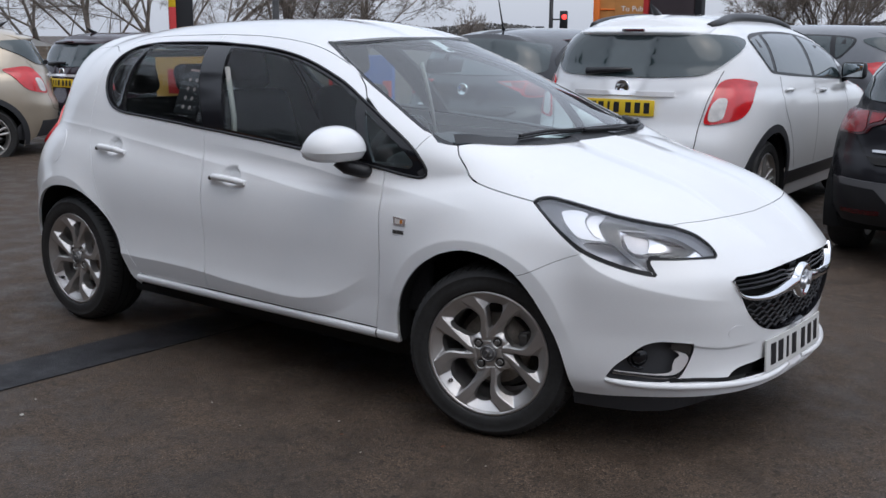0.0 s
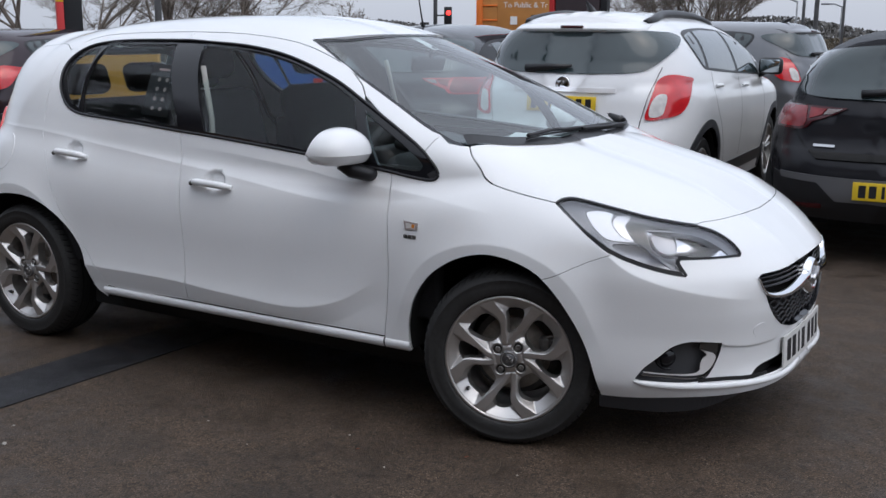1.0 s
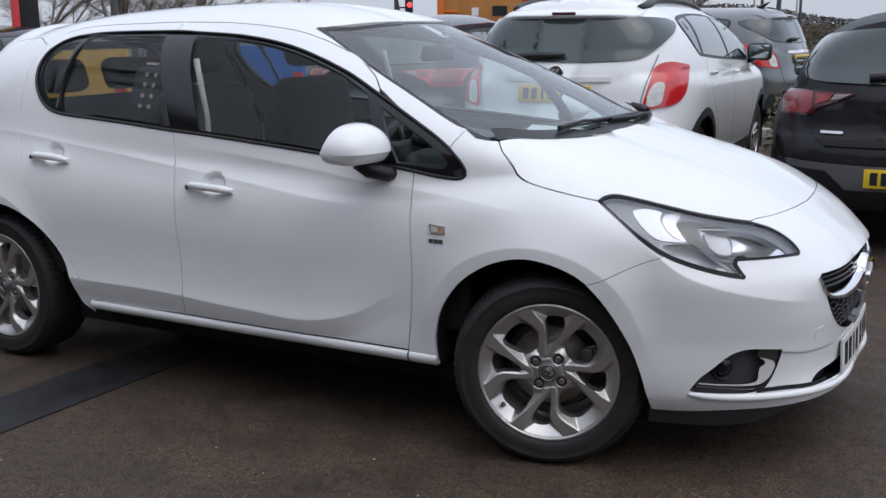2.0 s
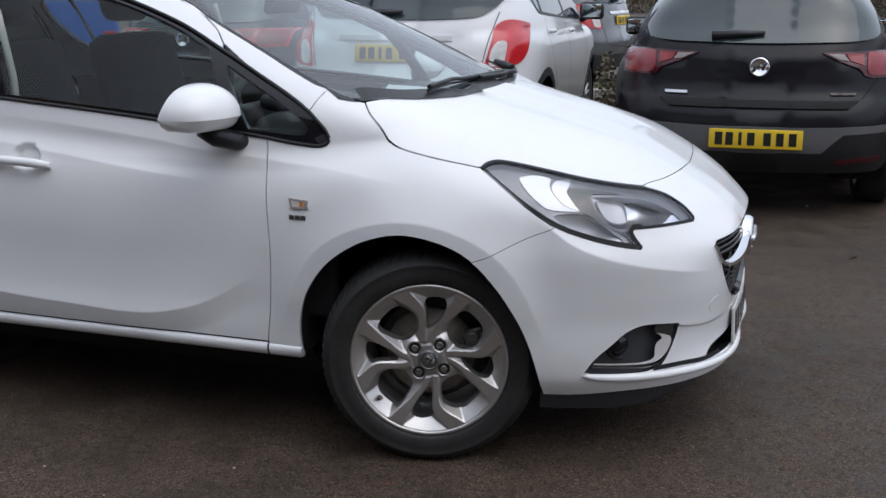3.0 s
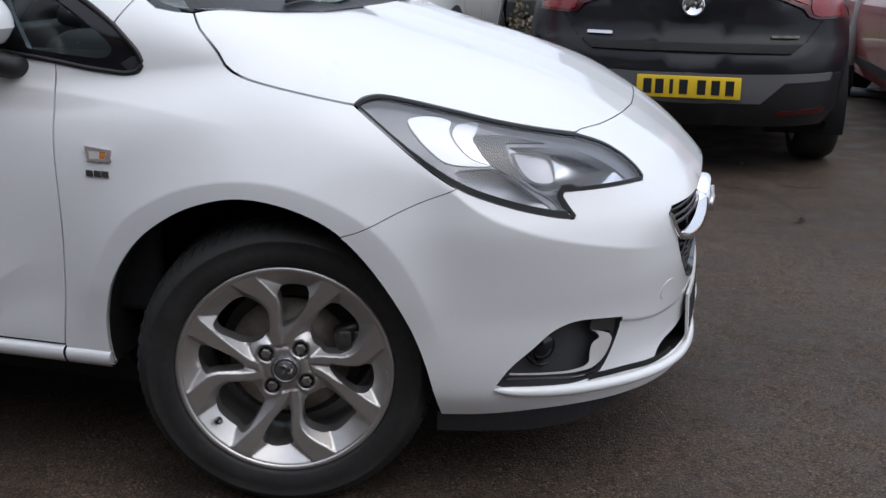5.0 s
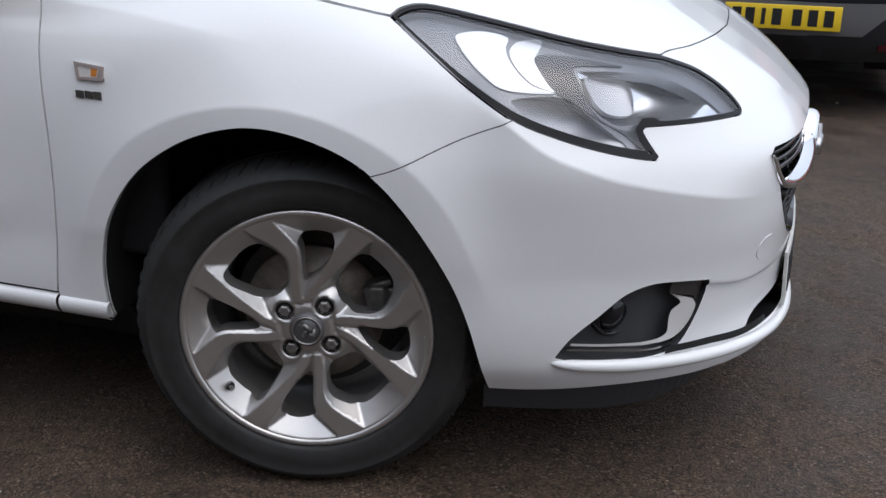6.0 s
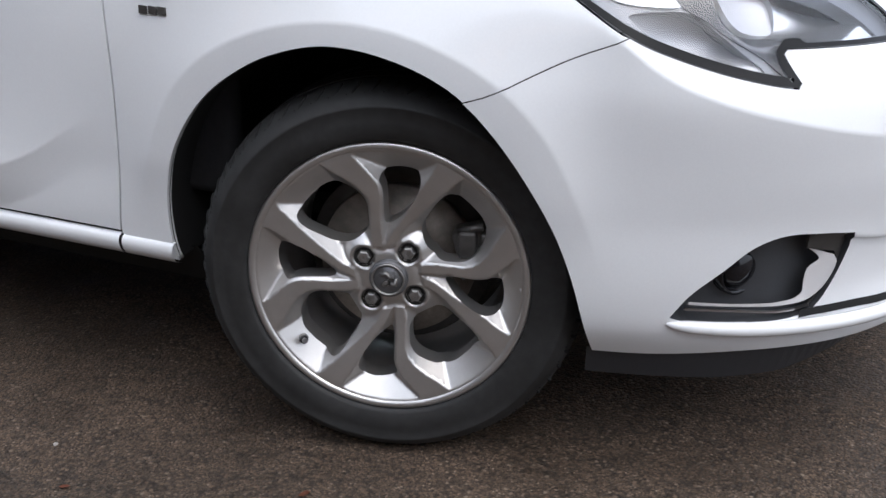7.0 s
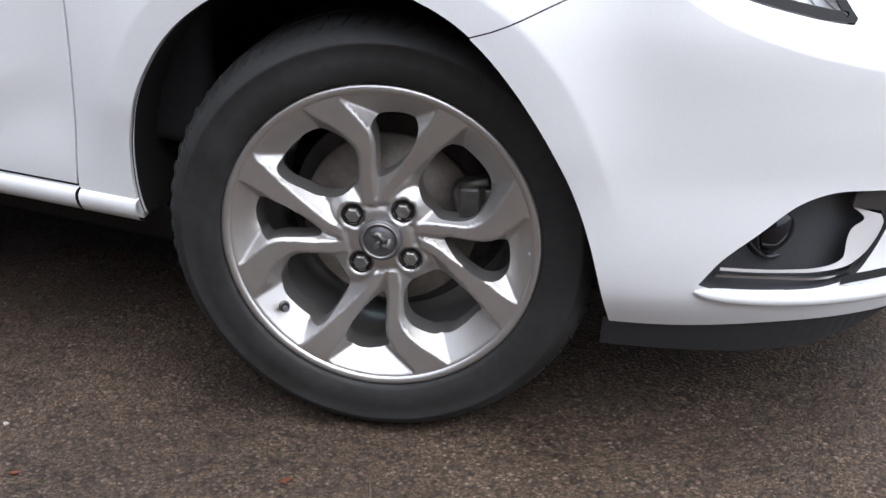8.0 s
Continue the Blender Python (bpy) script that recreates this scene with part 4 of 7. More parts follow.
grille3 = onto(HATCH, "front", spline(GRILLE, 0.015, closed=False, corners=(3, 4)))
slot3 = onto(HATCH, "front", spline(SLOT, 0.015, closed=False, corners=(5,)))
fog3 = onto(HATCH, "diag", spline(FOG, 0.012, corners=(0, 6)))


def middle(z0, z1, n=8):
    return onto(HATCH, "front", [(0.0, z0 + (z1 - z0) * k / n) for k in range(n + 1)])


bottom3 = onto(HATCH, "diag", spline([(-0.298, 0.222), (-0.215, 0.220), (-0.072, 0.226), (0.095, 0.226), (0.30, 0.226), (0.45, 0.228), (0.565, 0.228)], 0.02, closed=False))
bump_loop = np.concatenate((
    arch3[k_arch:], bottom3[1:-1], middle(0.230, 0.262, 2), slot3[::-1], middle(0.322, 0.390, 3), grille3[::-1], middle(0.640, 0.775, 5),
    bonnet_nose3[::-1], lamp3[k_top + 1:k_seam + 1], seam3[1:-1]))
bumper = skin(HATCH, "diag", bump_loop, holes=[fog3], step=0.0125, gap=0.0, depth=0.0, creases=BUMPER_CREASES)
part("front_bumper", true_normals(both(bumper), HATCH), WHITE, hatch)

def bent_pane(loop, bend, mirror=False):
    """A pane of evenly bent glass that meets the skin round its edge."""
    def terms(q):
        return np.stack((np.ones(len(q)), q[:, 0], q[:, 0] ** 2, q[:, 1]), 1)
    even = bend * (loop[:, 1] - 1.2) ** 2
    c = np.linalg.lstsq(terms(loop), HATCH.half(loop[:, 0], loop[:, 1]) - even, rcond=None)[0]
    v, tri = fill(loop, [], 0.03)
    y = terms(v) @ c + bend * (v[:, 1] - 1.2) ** 2 - 0.009
    bm = bmesh.new()
    vs = [bm.verts.new((p[0], -q, p[1])) for p, q in zip(v, y)]
    for t in tri:
        a, b = v[t[1]] - v[t[0]], v[t[2]] - v[t[0]]
        t = t if a[0] * b[1] - a[1] * b[0] > 0 else t[::-1]
        bm.faces.new([vs[i] for i in t]).smooth = True
    return mirrored(bm) if mirror else bm


# doors with their window frames, sills, quarters
door_f = spline(FRONT_SEAM + MID_SEAM[::-1] + BELT[1:-1], 0.02, corners=(0, 4, 5, 9))
frame_f = spline(DITCH[9:] + DLO_TOP[::-1], 0.02, corners=(0, 5, 6, 11))
door_r = spline(MID_SEAM[::-1] + DLO_REAR[::-1][1:] + DITCH[9:0:-1] + REAR_SEAM[::-1], 0.02, corners=(0, 4, 15, 16))
for side in (False, True):
    d = part("front_door", skin(HATCH, "side", door_f, step=STEP, creases=CREASES, gap=0.002, mirror=side), WHITE, hatch)
    part("window_frame", skin(HATCH, "side", frame_f, step=STEP, gap=0.002, mirror=side), WHITE, d)
    e = part("rear_door", skin(HATCH, "side", door_r, step=STEP, creases=CREASES, gap=0.002, mirror=side), WHITE, hatch)
    # sill: a white edge; the set-in sheet under it is shade put into colour
    for x0, x1 in ((-1.94, -0.484), (-0.478, -0.374)):
        xs = np.arange(x0, x1 + 0.001, (x1 - x0) / max(4, int((x1 - x0) / 0.03)))
        rows = [on_side(np.stack((xs, 0 * xs + z), 1)) - np.array((0, k, 0)) for z, k in ((0.3215, -0.006), (0.3190, 0.003), (0.3140, 0.008), (0.3060, 0.0105), (0.2960, 0.010), (0.2860, 0.006), (0.2820, -0.004))]
        b = bmesh.new()
        vs = [[b.verts.new(p) for p in r] for r in rows]
        for r1, r2 in zip(vs, vs[1:]):
            for k in range(len(xs) - 1):
                b.faces.new((r1[k], r2[k], r2[k + 1], r1[k + 1])).smooth = True
        b.normal_update()
        part("sill", mirrored(b) if side else b, WHITE, hatch)
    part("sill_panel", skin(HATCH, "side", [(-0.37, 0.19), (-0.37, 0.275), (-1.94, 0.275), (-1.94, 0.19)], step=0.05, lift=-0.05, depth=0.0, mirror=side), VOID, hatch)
    # black window surround and panes
    dlo = spline(DLO_REAR[::-1][1:] + DLO_TOP[1:] + [(-0.524, 1.077), (-0.425, 1.0255)] + DLO_NOSE[::-1] + [(-0.487, 0.915), (-0.58, 0.926), (-0.933, 0.960), (-1.377, 0.994), (-1.54, 1.004)],
                 0.01)
    panes = {
        "front_pane": [(-1.585, 1.346), (-1.322, 1.330), (-1.10, 1.293), (-0.87, 1.222), (-0.72, 1.155), (-0.60, 0.945), (-0.933, 0.974), (-1.40, 1.010)],
        "quarter_pane": [(-0.655, 1.118), (-0.469, 1.020), (-0.400, 0.974), (-0.370, 0.945), (-0.380, 0.926), (-0.43, 0.926), (-0.55, 0.938)],
        "rear_pane": [(-1.745, 1.348), (-2.059, 1.345), (-2.185, 1.335), (-2.145, 1.060), (-1.95, 1.046), (-1.765, 1.036), (-1.545, 1.020)],
        "rear_quarter_pane": [(-2.215, 1.330), (-2.30, 1.310), (-2.342, 1.270), (-2.345, 1.215), (-2.305, 1.145), (-2.24, 1.088), (-2.175, 1.064)]}
    loops = {n: spline(p, 0.02, corners=(0, 4, 5, 7) if n == "front_pane" else (0, len(p) - 1)) for n, p in panes.items()}
    s = part("window_surround", skin(HATCH, "side", dlo, holes=list(loops.values()), step=0.03, lift=-0.004, depth=0.016, mirror=side), GLOSS_BLACK, hatch)
    seal = on_side(dlo)
    seal = tube(seal + normals(HATCH, seal) * 0.0005, 0.0055, 8, closed=True)
    part("rubber_seal", mirrored(seal) if side else seal, TRIM, s)
    for n, lp in loops.items():
        pane = part(n, bent_pane(inset(lp, -0.004), -0.6, mirror=side), GLASS if n in ("front_pane", "quarter_pane") else DARK_GLASS, hatch)
        pane.visible_shadow = False

# rear quarters, roof, tail
REAR_ARCH = [(-1.94, 0.27), (-2.0, 0.31), (-2.06, 0.46), (-2.14, 0.555), (-2.25, 0.630), (-2.37, 0.668), (-2.50, 0.676), (-2.63, 0.660), (-2.75, 0.605), (-2.84, 0.50), (-2.88, 0.38), (-2.885, 0.27)]
edge_tail = [(-2.985, 0.27), (-3.04, 0.42), (-3.06, 0.60), (-3.035, 0.80), (-2.985, 0.98), (-2.93, 1.12), (-2.86, 1.25), (-2.80, 1.312)]
tail3 = on_side(spline(edge_tail, 0.03, closed=False))
ditch3 = on_side(spline(DITCH[:5], 0.03, closed=False))
top3 = on_side(spline([(-2.80, 1.312), (-2.65, 1.33), (-2.52, 1.335), (-2.42, 1.31)], 0.03, closed=False))
quarter = np.concatenate((on_side(spline(REAR_ARCH, 0.02, closed=False)), tail3, top3[1:-1], ditch3[::-1], on_side(spline(REAR_SEAM, 0.02, closed=False))[::-1][1:]))
for side in (False, True):
    part("rear_quarter", skin(HATCH, "side", quarter, step=STEP, creases=CREASES, gap=0.0012, mirror=side), WHITE, hatch)
    cap = [(-2.64 + 0.075 * math.cos(a), 0.855 + 0.08 * math.sin(a)) for a in np.linspace(0, math.tau, 40, endpoint=False)]
    part("filler_flap", skin(HATCH, "side", np.array(cap), step=0.02, lift=0.002, depth=0.004, mirror=side), WHITE, hatch)
    lens = spline([(-2.87, 0.86), (-2.845, 0.94), (-2.875, 1.01), (-2.93, 1.03), (-2.975, 0.97), (-3.0, 0.88), (-2.96, 0.84)], 0.02)
    part("tail_lamp", skin(HATCH, "side", lens, step=0.02, lift=0.010, depth=0.02, mirror=side), RED_LENS, hatch)
tail_loop = np.concatenate((tail3, (tail3 * np.array((1, -1, 1)))[::-1]))
rear_light = spline([(-0.50, 1.28), (-0.58, 1.02), (0.58, 1.02), (0.50, 1.28)], 0.04, corners=(0, 1, 2, 3))
part("tailgate", skin(HATCH, "rear", tail_loop, holes=[rear_light], step=0.05, gap=0.001), WHITE, hatch)
rear_glass = part("rear_window", skin(HATCH, "rear", inset(rear_light, -0.01), step=0.05, lift=-0.004, depth=0), GLASS, hatch)
rear_glass.visible_shadow = False

ws_right = onto(HATCH, "top", spline(WINDSCREEN, 0.025, closed=False))
rail = on_side(spline(DITCH[4:], 0.02, closed=False))
head = onto(HATCH, "top", spline([(-0.905, 0.0), (-0.925, -0.2), (-0.985, -0.38), (-1.075, -0.475)], 0.03, closed=False, corners=(3,)))
spoiler = onto(HATCH, "top", spline([(-2.80, -0.52), (-2.88, -0.35), (-2.90, 0.0)], 0.05, closed=False))
# roof and front pillars in one pressing
half = np.concatenate((head, ws_right[1:5 * len(ws_right) // 6], pillar3[::-1], on_side([(-0.41, 1.018), (-0.469, 1.046), (-0.60, 1.118)]), rail[::-1], top3[::-1][1:], spoiler))
other = (half * np.array((1, -1, 1)))[::-1][1:-1]
part("roof", skin(HATCH, "top", np.concatenate((half, other)), step=0.035, gap=0.0015, depth=0.015), WHITE, hatch)
glass_half = np.concatenate((head, ws_right[1:], onto(HATCH, "top", [(-0.15, -0.52), (-0.09, -0.34), (-0.07, -0.15), (-0.065, 0.0)])))
glass_loop = np.concatenate((glass_half, (glass_half * np.array((1, -1, 1)))[::-1][1:-1]))
ws_flat = flat("top", glass_loop)


def bent_screen(loop, sink, holes=()):
    """The windscreen: evenly bent glass that meets the skin round its edge."""
    def terms(q):
        return np.stack((np.ones(len(q)), q[:, 0], q[:, 0] ** 2, q[:, 1] ** 2, q[:, 0] * q[:, 1] ** 2), 1)
    c = np.linalg.lstsq(terms(ws_flat), glass_loop[:, 2], rcond=None)[0]
    v, tri = fill(loop, holes, 0.04)
    z = terms(v) @ c - sink
    bm = bmesh.new()
    vs = [bm.verts.new((p[0], p[1], q)) for p, q in zip(v, z)]
    for t in tri:
        a, b = v[t[1]] - v[t[0]], v[t[2]] - v[t[0]]
        t = t if a[0] * b[1] - a[1] * b[0] > 0 else t[::-1]
        bm.faces.new([vs[i] for i in t]).smooth = True
    for q in [q for q in vs if not q.link_faces]:
        bm.verts.remove(q)
    return bm


screen = part("windscreen", bent_screen(inset(ws_flat, 0.001), 0.006), SCREEN_GLASS, hatch)
part("roof_lining", skin(HATCH, "top", inset(flat("top", np.concatenate((half, other))), 0.006), step=0.06, lift=-0.03, depth=0), LINING, hatch)
screen.visible_shadow = False
part("windscreen_band", bent_screen(ws_flat, 0.004, [inset(ws_flat, 0.018)]), GLOSS_BLACK, hatch)

# dark backing behind the joints
for line in (seam3, bonnet_side3, bonnet_nose3, on_side(spline(FRONT_SEAM, 0.03, closed=False)), on_side(spline(MID_SEAM, 0.03, closed=False)),
             on_side(spline(REAR_SEAM, 0.03, closed=False)), on_side(spline(DITCH, 0.03, closed=False)), pillar3):
    for side in (False, True):
        b = ribbon(HATCH, line, 0.03, -0.011)
        part("joint_backing", mirrored(b) if side else b, VOID, hatch)

# wheel wells and underside
def well(line, cx):
    """A lining that runs inwards from the edge of a wheel arch."""
    p = np.array(line, float)
    c = np.array((cx, 0.0, 0.31))
    rows = []
    for depth, grow in ((0.004, 0.0), (0.03, 0.012), (0.12, 0.02), (0.30, 0.02)):
        q = p + (p - c) * np.array((1, 0, 1)) * grow / 0.37
        q[:, 1] = p[:, 1] + depth if depth < 0.2 else -0.50
        rows.append(q)
    q = rows[-1] * 0.25 + c * 0.75
    q[:, 1] = -0.48
    rows.append(q)
    bm = bmesh.new()
    vs = [[bm.verts.new(v) for v in r] for r in rows]
    for r1, r2 in zip(vs, vs[1:]):
        for i in range(len(r1) - 1):
            bm.faces.new((r1[i], r1[i + 1], r2[i + 1], r2[i])).smooth = True
    return bm


for line, cx in ((arch3, -0.03), (on_side(spline(REAR_ARCH, 0.03, closed=False)), -BASE)):
    for side in (False, True):
        b = well(line, cx)
        part("wheel_well", mirrored(b) if side else b, VOID, hatch)
floorpan = joined(box(2.0, 1.36, 0.06, (-1.2, 0, 0.21)), box(0.9, 0.9, 0.10, (0.22, 0, 0.26)), box(0.5, 1.0, 0.10, (-2.85, 0, 0.30)))
part("floorpan", floorpan, VOID, hatch)
front_run = bottom3[:int(len(bottom3) * 0.62)]
edge_n = normals(HATCH, front_run) * np.array((1, 1, 0))
low = front_run - edge_n * 0.035
low[:, 2] = np.interp(flat("diag", front_run)[:, 0], (-0.30, -0.22, -0.11, 0.01, 0.10, 0.25), (0.171, 0.167, 0.164, 0.168, 0.187, 0.219))
high = front_run - edge_n * 0.005
high[:, 2] += 0.004
for side in (False, True):
    b = strip(high, low, edge_n, 0)
    part("front_skirt", mirrored(b) if side else b, PLASTIC, hatch, "dark grey plastic skirt")

for x, y, steer in ((-0.026, -0.7, 15.0), (-BASE, -0.705, 0.0)):
    for side in (1, -1):
        m = pose(x, y * side, HUB_Z, 0, 0, (steer if side > 0 else 180 + steer))
        build_wheel(hatch, m)
        build_brake(hatch, m @ pose(0, -0.045, 0), caliper=(x > -1))
# ---- details of the hatchback ----
def on_diag(points, step=0.012, corners=(), closed=True):
    return spline(points, step, closed=closed, corners=corners)


def wall(loop3, shell, near, far):
    """A band that runs inwards from a closed line on the skin."""
    p = np.asarray(loop3, float)
    n = normals(shell, p)
    p, n = np.concatenate((p, p[:1])), np.concatenate((n, n[:1]))
    bm = strip(p + n * near, p + n * far, n, 0)
    return bm


# headlamps
DRL = [(-0.338, 0.828), (-0.324, 0.834), (-0.288, 0.836), (-0.254, 0.827), (-0.267, 0.813), (-0.270, 0.796), (-0.262, 0.775), (-0.248, 0.760), (-0.217, 0.749), (-0.261, 0.750), (-0.301, 0.758), (-0.319, 0.775), (-0.333, 0.799)]
REFLECT = [(-0.262, 0.810), (-0.240, 0.8225), (-0.198, 0.8230), (-0.2235, 0.801), (-0.2260, 0.784), (-0.218, 0.765), (-0.208, 0.750), (-0.244, 0.7615), (-0.2575, 0.776), (-0.2655, 0.796)]
TURN_LAMP = [(-0.288, 0.740), (-0.243, 0.745), (-0.199, 0.741), (-0.169, 0.716), (-0.137, 0.689), (-0.110, 0.666), (-0.168, 0.672), (-0.226, 0.688), (-0.256, 0.707), (-0.277, 0.726)]
GAP_SHADE = [(-0.227, 0.800), (-0.184, 0.803), (-0.122, 0.793), (-0.072, 0.783), (-0.120, 0.786), (-0.168, 0.786), (-0.171, 0.768), (-0.166, 0.739), (-0.161, 0.723), (-0.138, 0.7005), (-0.115, 0.691), (-0.087, 0.686), (-0.083, 0.661),
           (-0.111, 0.683), (-0.160, 0.712), (-0.186, 0.733), (-0.212, 0.749), (-0.225, 0.770)]
MAIN = [(-0.163, 0.782), (-0.095, 0.778), (-0.019, 0.769), (0.040, 0.750), (0.088, 0.722), (0.113, 0.700), (0.007, 0.700), (-0.084, 0.699), (-0.119, 0.698), (-0.144, 0.711), (-0.161, 0.727), (-0.166, 0.737), (-0.166, 0.764)]
SHADE = [(-0.150, 0.773), (-0.088, 0.770), (-0.070, 0.762), (-0.074, 0.735), (-0.086, 0.716), (-0.128, 0.718), (-0.148, 0.738)]


def dished(bm, middle_at, size, deep, flutes=0.0):
    """A face of the skin pressed inwards to a bowl with upright flutes."""
    bm.normal_update()
    lay = bm.verts.layers.float_vector.get("true_normal")
    for v in bm.verts:
        n = Vector(v[lay])
        u = flat("diag", np.array([v.co[:]]))[0]
        r = math.hypot((u[0] - middle_at[0]) / size[0], (u[1] - middle_at[1]) / size[1])
        push = deep * max(0.0, 1 - r * r)
        if flutes:
            push += flutes * abs((((u[0] - middle_at[0]) / 0.040 + 0.3) % 1.0) - 0.35)
        v.co -= n * push
        v[lay] = Vector((0, 0, 0))
    return bm


for side in (False, True):
    lampside = part("headlamp", skin(HATCH, "diag", lamp_loop, step=0.025, lift=-0.10, depth=0, mirror=side), PLASTIC, hatch)
    b = wall(lamp3, HATCH, -0.004, -0.101)
    part("housing", mirrored(b) if side else b, GLOSS_BLACK, lampside)
    low = np.clip((0.80 - lamp_loop[:, 1]) / 0.10, 0, 1) * np.where(lamp_loop[:, 0] < -0.05, 1.0, 0.15)
    rim_in = inset(lamp_loop, 1.0) - lamp_loop
    inner_rim = lamp_loop + rim_in * (0.0065 + 0.0075 * low)[:, None]
    ring = skin(HATCH, "diag", inset(lamp_loop, 0.0015), holes=[inner_rim], step=0.02, lift=0.0015, depth=0, mirror=side)
    part("seal", ring, SEAL, lampside)
    lens = part("lens", skin(HATCH, "diag", inset(lamp_loop, 0.004), step=0.012, lift=0.0, depth=0, mirror=side), LENS, lampside)
    lens.visible_shadow = False
    main = on_diag(MAIN, 0.008, corners=(0, 5))
    part("bezel", skin(HATCH, "diag", inset(lamp_loop, 0.004), holes=[on_diag(DRL), on_diag(TURN_LAMP), main],
                       step=0.014, lift=-0.011, depth=0.02, mirror=side), LAMP_BEZEL, lampside)
    part("daylight_guide", skin(HATCH, "diag", on_diag(DRL, 0.008), step=0.014, lift=-0.007, depth=0.012, mirror=side), LAMP_WHITE, lampside)
    part("side_reflector", skin(HATCH, "diag", on_diag(REFLECT, 0.008), step=0.014, lift=-0.009, depth=0.010, mirror=side), SATIN, lampside)
    bowl = dished(skin(HATCH, "diag", inset(on_diag(TURN_LAMP), -0.003), step=0.010, lift=-0.014, depth=0), (-0.20, 0.705), (0.11, 0.05), 0.03)
    part("indicator", mirrored(bowl) if side else bowl, LAMP_DIM, lampside)
    # a proud dark piece whose colour stands for the shade of a deep gap
    part("gap_shade", skin(HATCH, "diag", on_diag(GAP_SHADE, 0.006), step=0.010, lift=-0.0085, depth=0.012, mirror=side), LAMP_GAP_SHADE, lampside)
    bowl = dished(skin(HATCH, "diag", inset(main, -0.003), step=0.006, lift=-0.014, depth=0), (-0.045, 0.735), (0.15, 0.055), 0.050)
    part("bowl_reflector", mirrored(bowl) if side else bowl, BOWL, lampside)
    shade = dished(skin(HATCH, "diag", on_diag(SHADE, 0.006), step=0.010, lift=-0.018, depth=0.012), (-0.10, 0.742), (0.06, 0.04), 0.012)
    part("bulb_shade", mirrored(shade) if side else shade, LAMP_DIM, lampside)
    centre = onto(HATCH, "diag", [(-0.045, 0.735)])[0]
    ball = lathe([(0.0, 0.020), (0.007, 0.022), (0.012, 0.030), (0.013, 0.045)], 24)
    ball = moved(ball, pose(*(centre + np.array((-0.040, 0.035, 0.002))), -4, 0, 48))
    part("bulb", mirrored(ball) if side else ball, LENS_BALL, lampside)

# grille
GRILLE_FULL = np.concatenate((spline(GRILLE, 0.015, closed=False, corners=(3, 4)), (spline(GRILLE, 0.015, closed=False, corners=(3, 4)) * np.array((-1, 1)))[::-1][1:-1]))
grille = part("grille", skin(HATCH, "front", GRILLE_FULL, step=0.04, lift=-0.06, depth=0), VOID, hatch)
full3 = onto(HATCH, "front", GRILLE_FULL)
part("grille_frame", wall(full3, HATCH, 0.001, -0.06), GLOSS_BLACK, grille)


def front_line(points, step=0.012):
    return onto(HATCH, "front", spline(points, step, closed=False))


def half_at(z):
    """Half-width of the grille opening at a height."""
    e = spline(GRILLE, 0.01, closed=False, corners=(3, 4))
    low = e[np.argmin(e[:, 0]):]
    return float(np.interp(z, low[::-1, 1], -low[::-1, 0]))


for row, z in enumerate((0.418, 0.438, 0.458, 0.478, 0.498, 0.518)):
    h = half_at(z) - 0.008
    n = int(h / 0.030)
    line = []
    for k in range(-n * 2, n * 2 + 1):
        line.append((k * h / (2 * n), z + (0.0045 if (k + 2 * row) % 4 < 2 else -0.0045)))
    p = onto(HATCH, "front", spline(line, 0.008, closed=False))
    nn = normals(HATCH, p)
    b = tube(p - nn * 0.020, 0.0055, 6)
    part("grille_bar", b, TRIM, grille)
for z in (0.578, 0.596, 0.614):
    h = half_at(z) - 0.006
    p = front_line([(-h, z + 0.004), (-h / 2, z), (0, z - 0.002), (h / 2, z), (h, z + 0.004)], 0.02)
    part("grille_slat", tube(p - normals(HATCH, p) * 0.022, 0.005, 6), GLOSS_BLACK, grille)
BAR = [(-0.452, 0.616), (-0.440, 0.588), (-0.412, 0.563), (-0.36, 0.549), (-0.28, 0.543), (-0.20, 0.546), (-0.12, 0.552), (0.0, 0.556)]
bar_line = spline(BAR, 0.012, closed=False)
bar = None
for sgn in (1, -1):
    p = onto(HATCH, "front", bar_line * np.array((sgn, 1)))
    w = np.interp(np.abs(p[:, 1]), (0.0, 0.08, 0.2, 0.4, 0.46), (0.030, 0.022, 0.014, 0.009, 0.004))
    nn = normals(HATCH, p)
    q = p + nn * 0.004
    up = np.zeros_like(p)
    up[:, 2] = w
    b = bmesh.new()
    rows = [q - up - nn * 0.02, q - up * 0.8, q + nn * 0.006, q + up * 0.8, q + up - nn * 0.02]
    vs = [[b.verts.new(c) for c in r] for r in rows]
    for r1, r2 in zip(vs, vs[1:]):
        for i in range(len(r1) - 1):
            b.faces.new((r1[i], r1[i + 1], r2[i + 1], r2[i])).smooth = True
    bmesh.ops.recalc_face_normals(b, faces=b.faces[:])
    bar = b if bar is None else merge(bar, b)
part("chrome_wing", bar, CHROME, grille, "chrome wing across the grille")
tip = onto(HATCH, "front", [(0.0, 0.553)])[0]
emblem = lathe([(0.0, -0.018), (0.046, -0.016), (0.050, -0.022), (0.060, -0.020), (0.066, -0.008), (0.066, 0.03)], 48)
part("emblem", moved(emblem, pose(*(tip + np.array((-0.012, 0, 0))), 0, 0, 90)), CHROME, grille)
device = tube([(-0.03, -0.022, -0.024), (-0.012, -0.026, 0.012), (0.014, -0.026, -0.010), (0.03, -0.022, 0.028)], 0.009, 8)
part("emblem_device", moved(device, pose(*(tip + np.array((-0.012, 0, 0))), 0, 0, 90)), SATIN, grille)

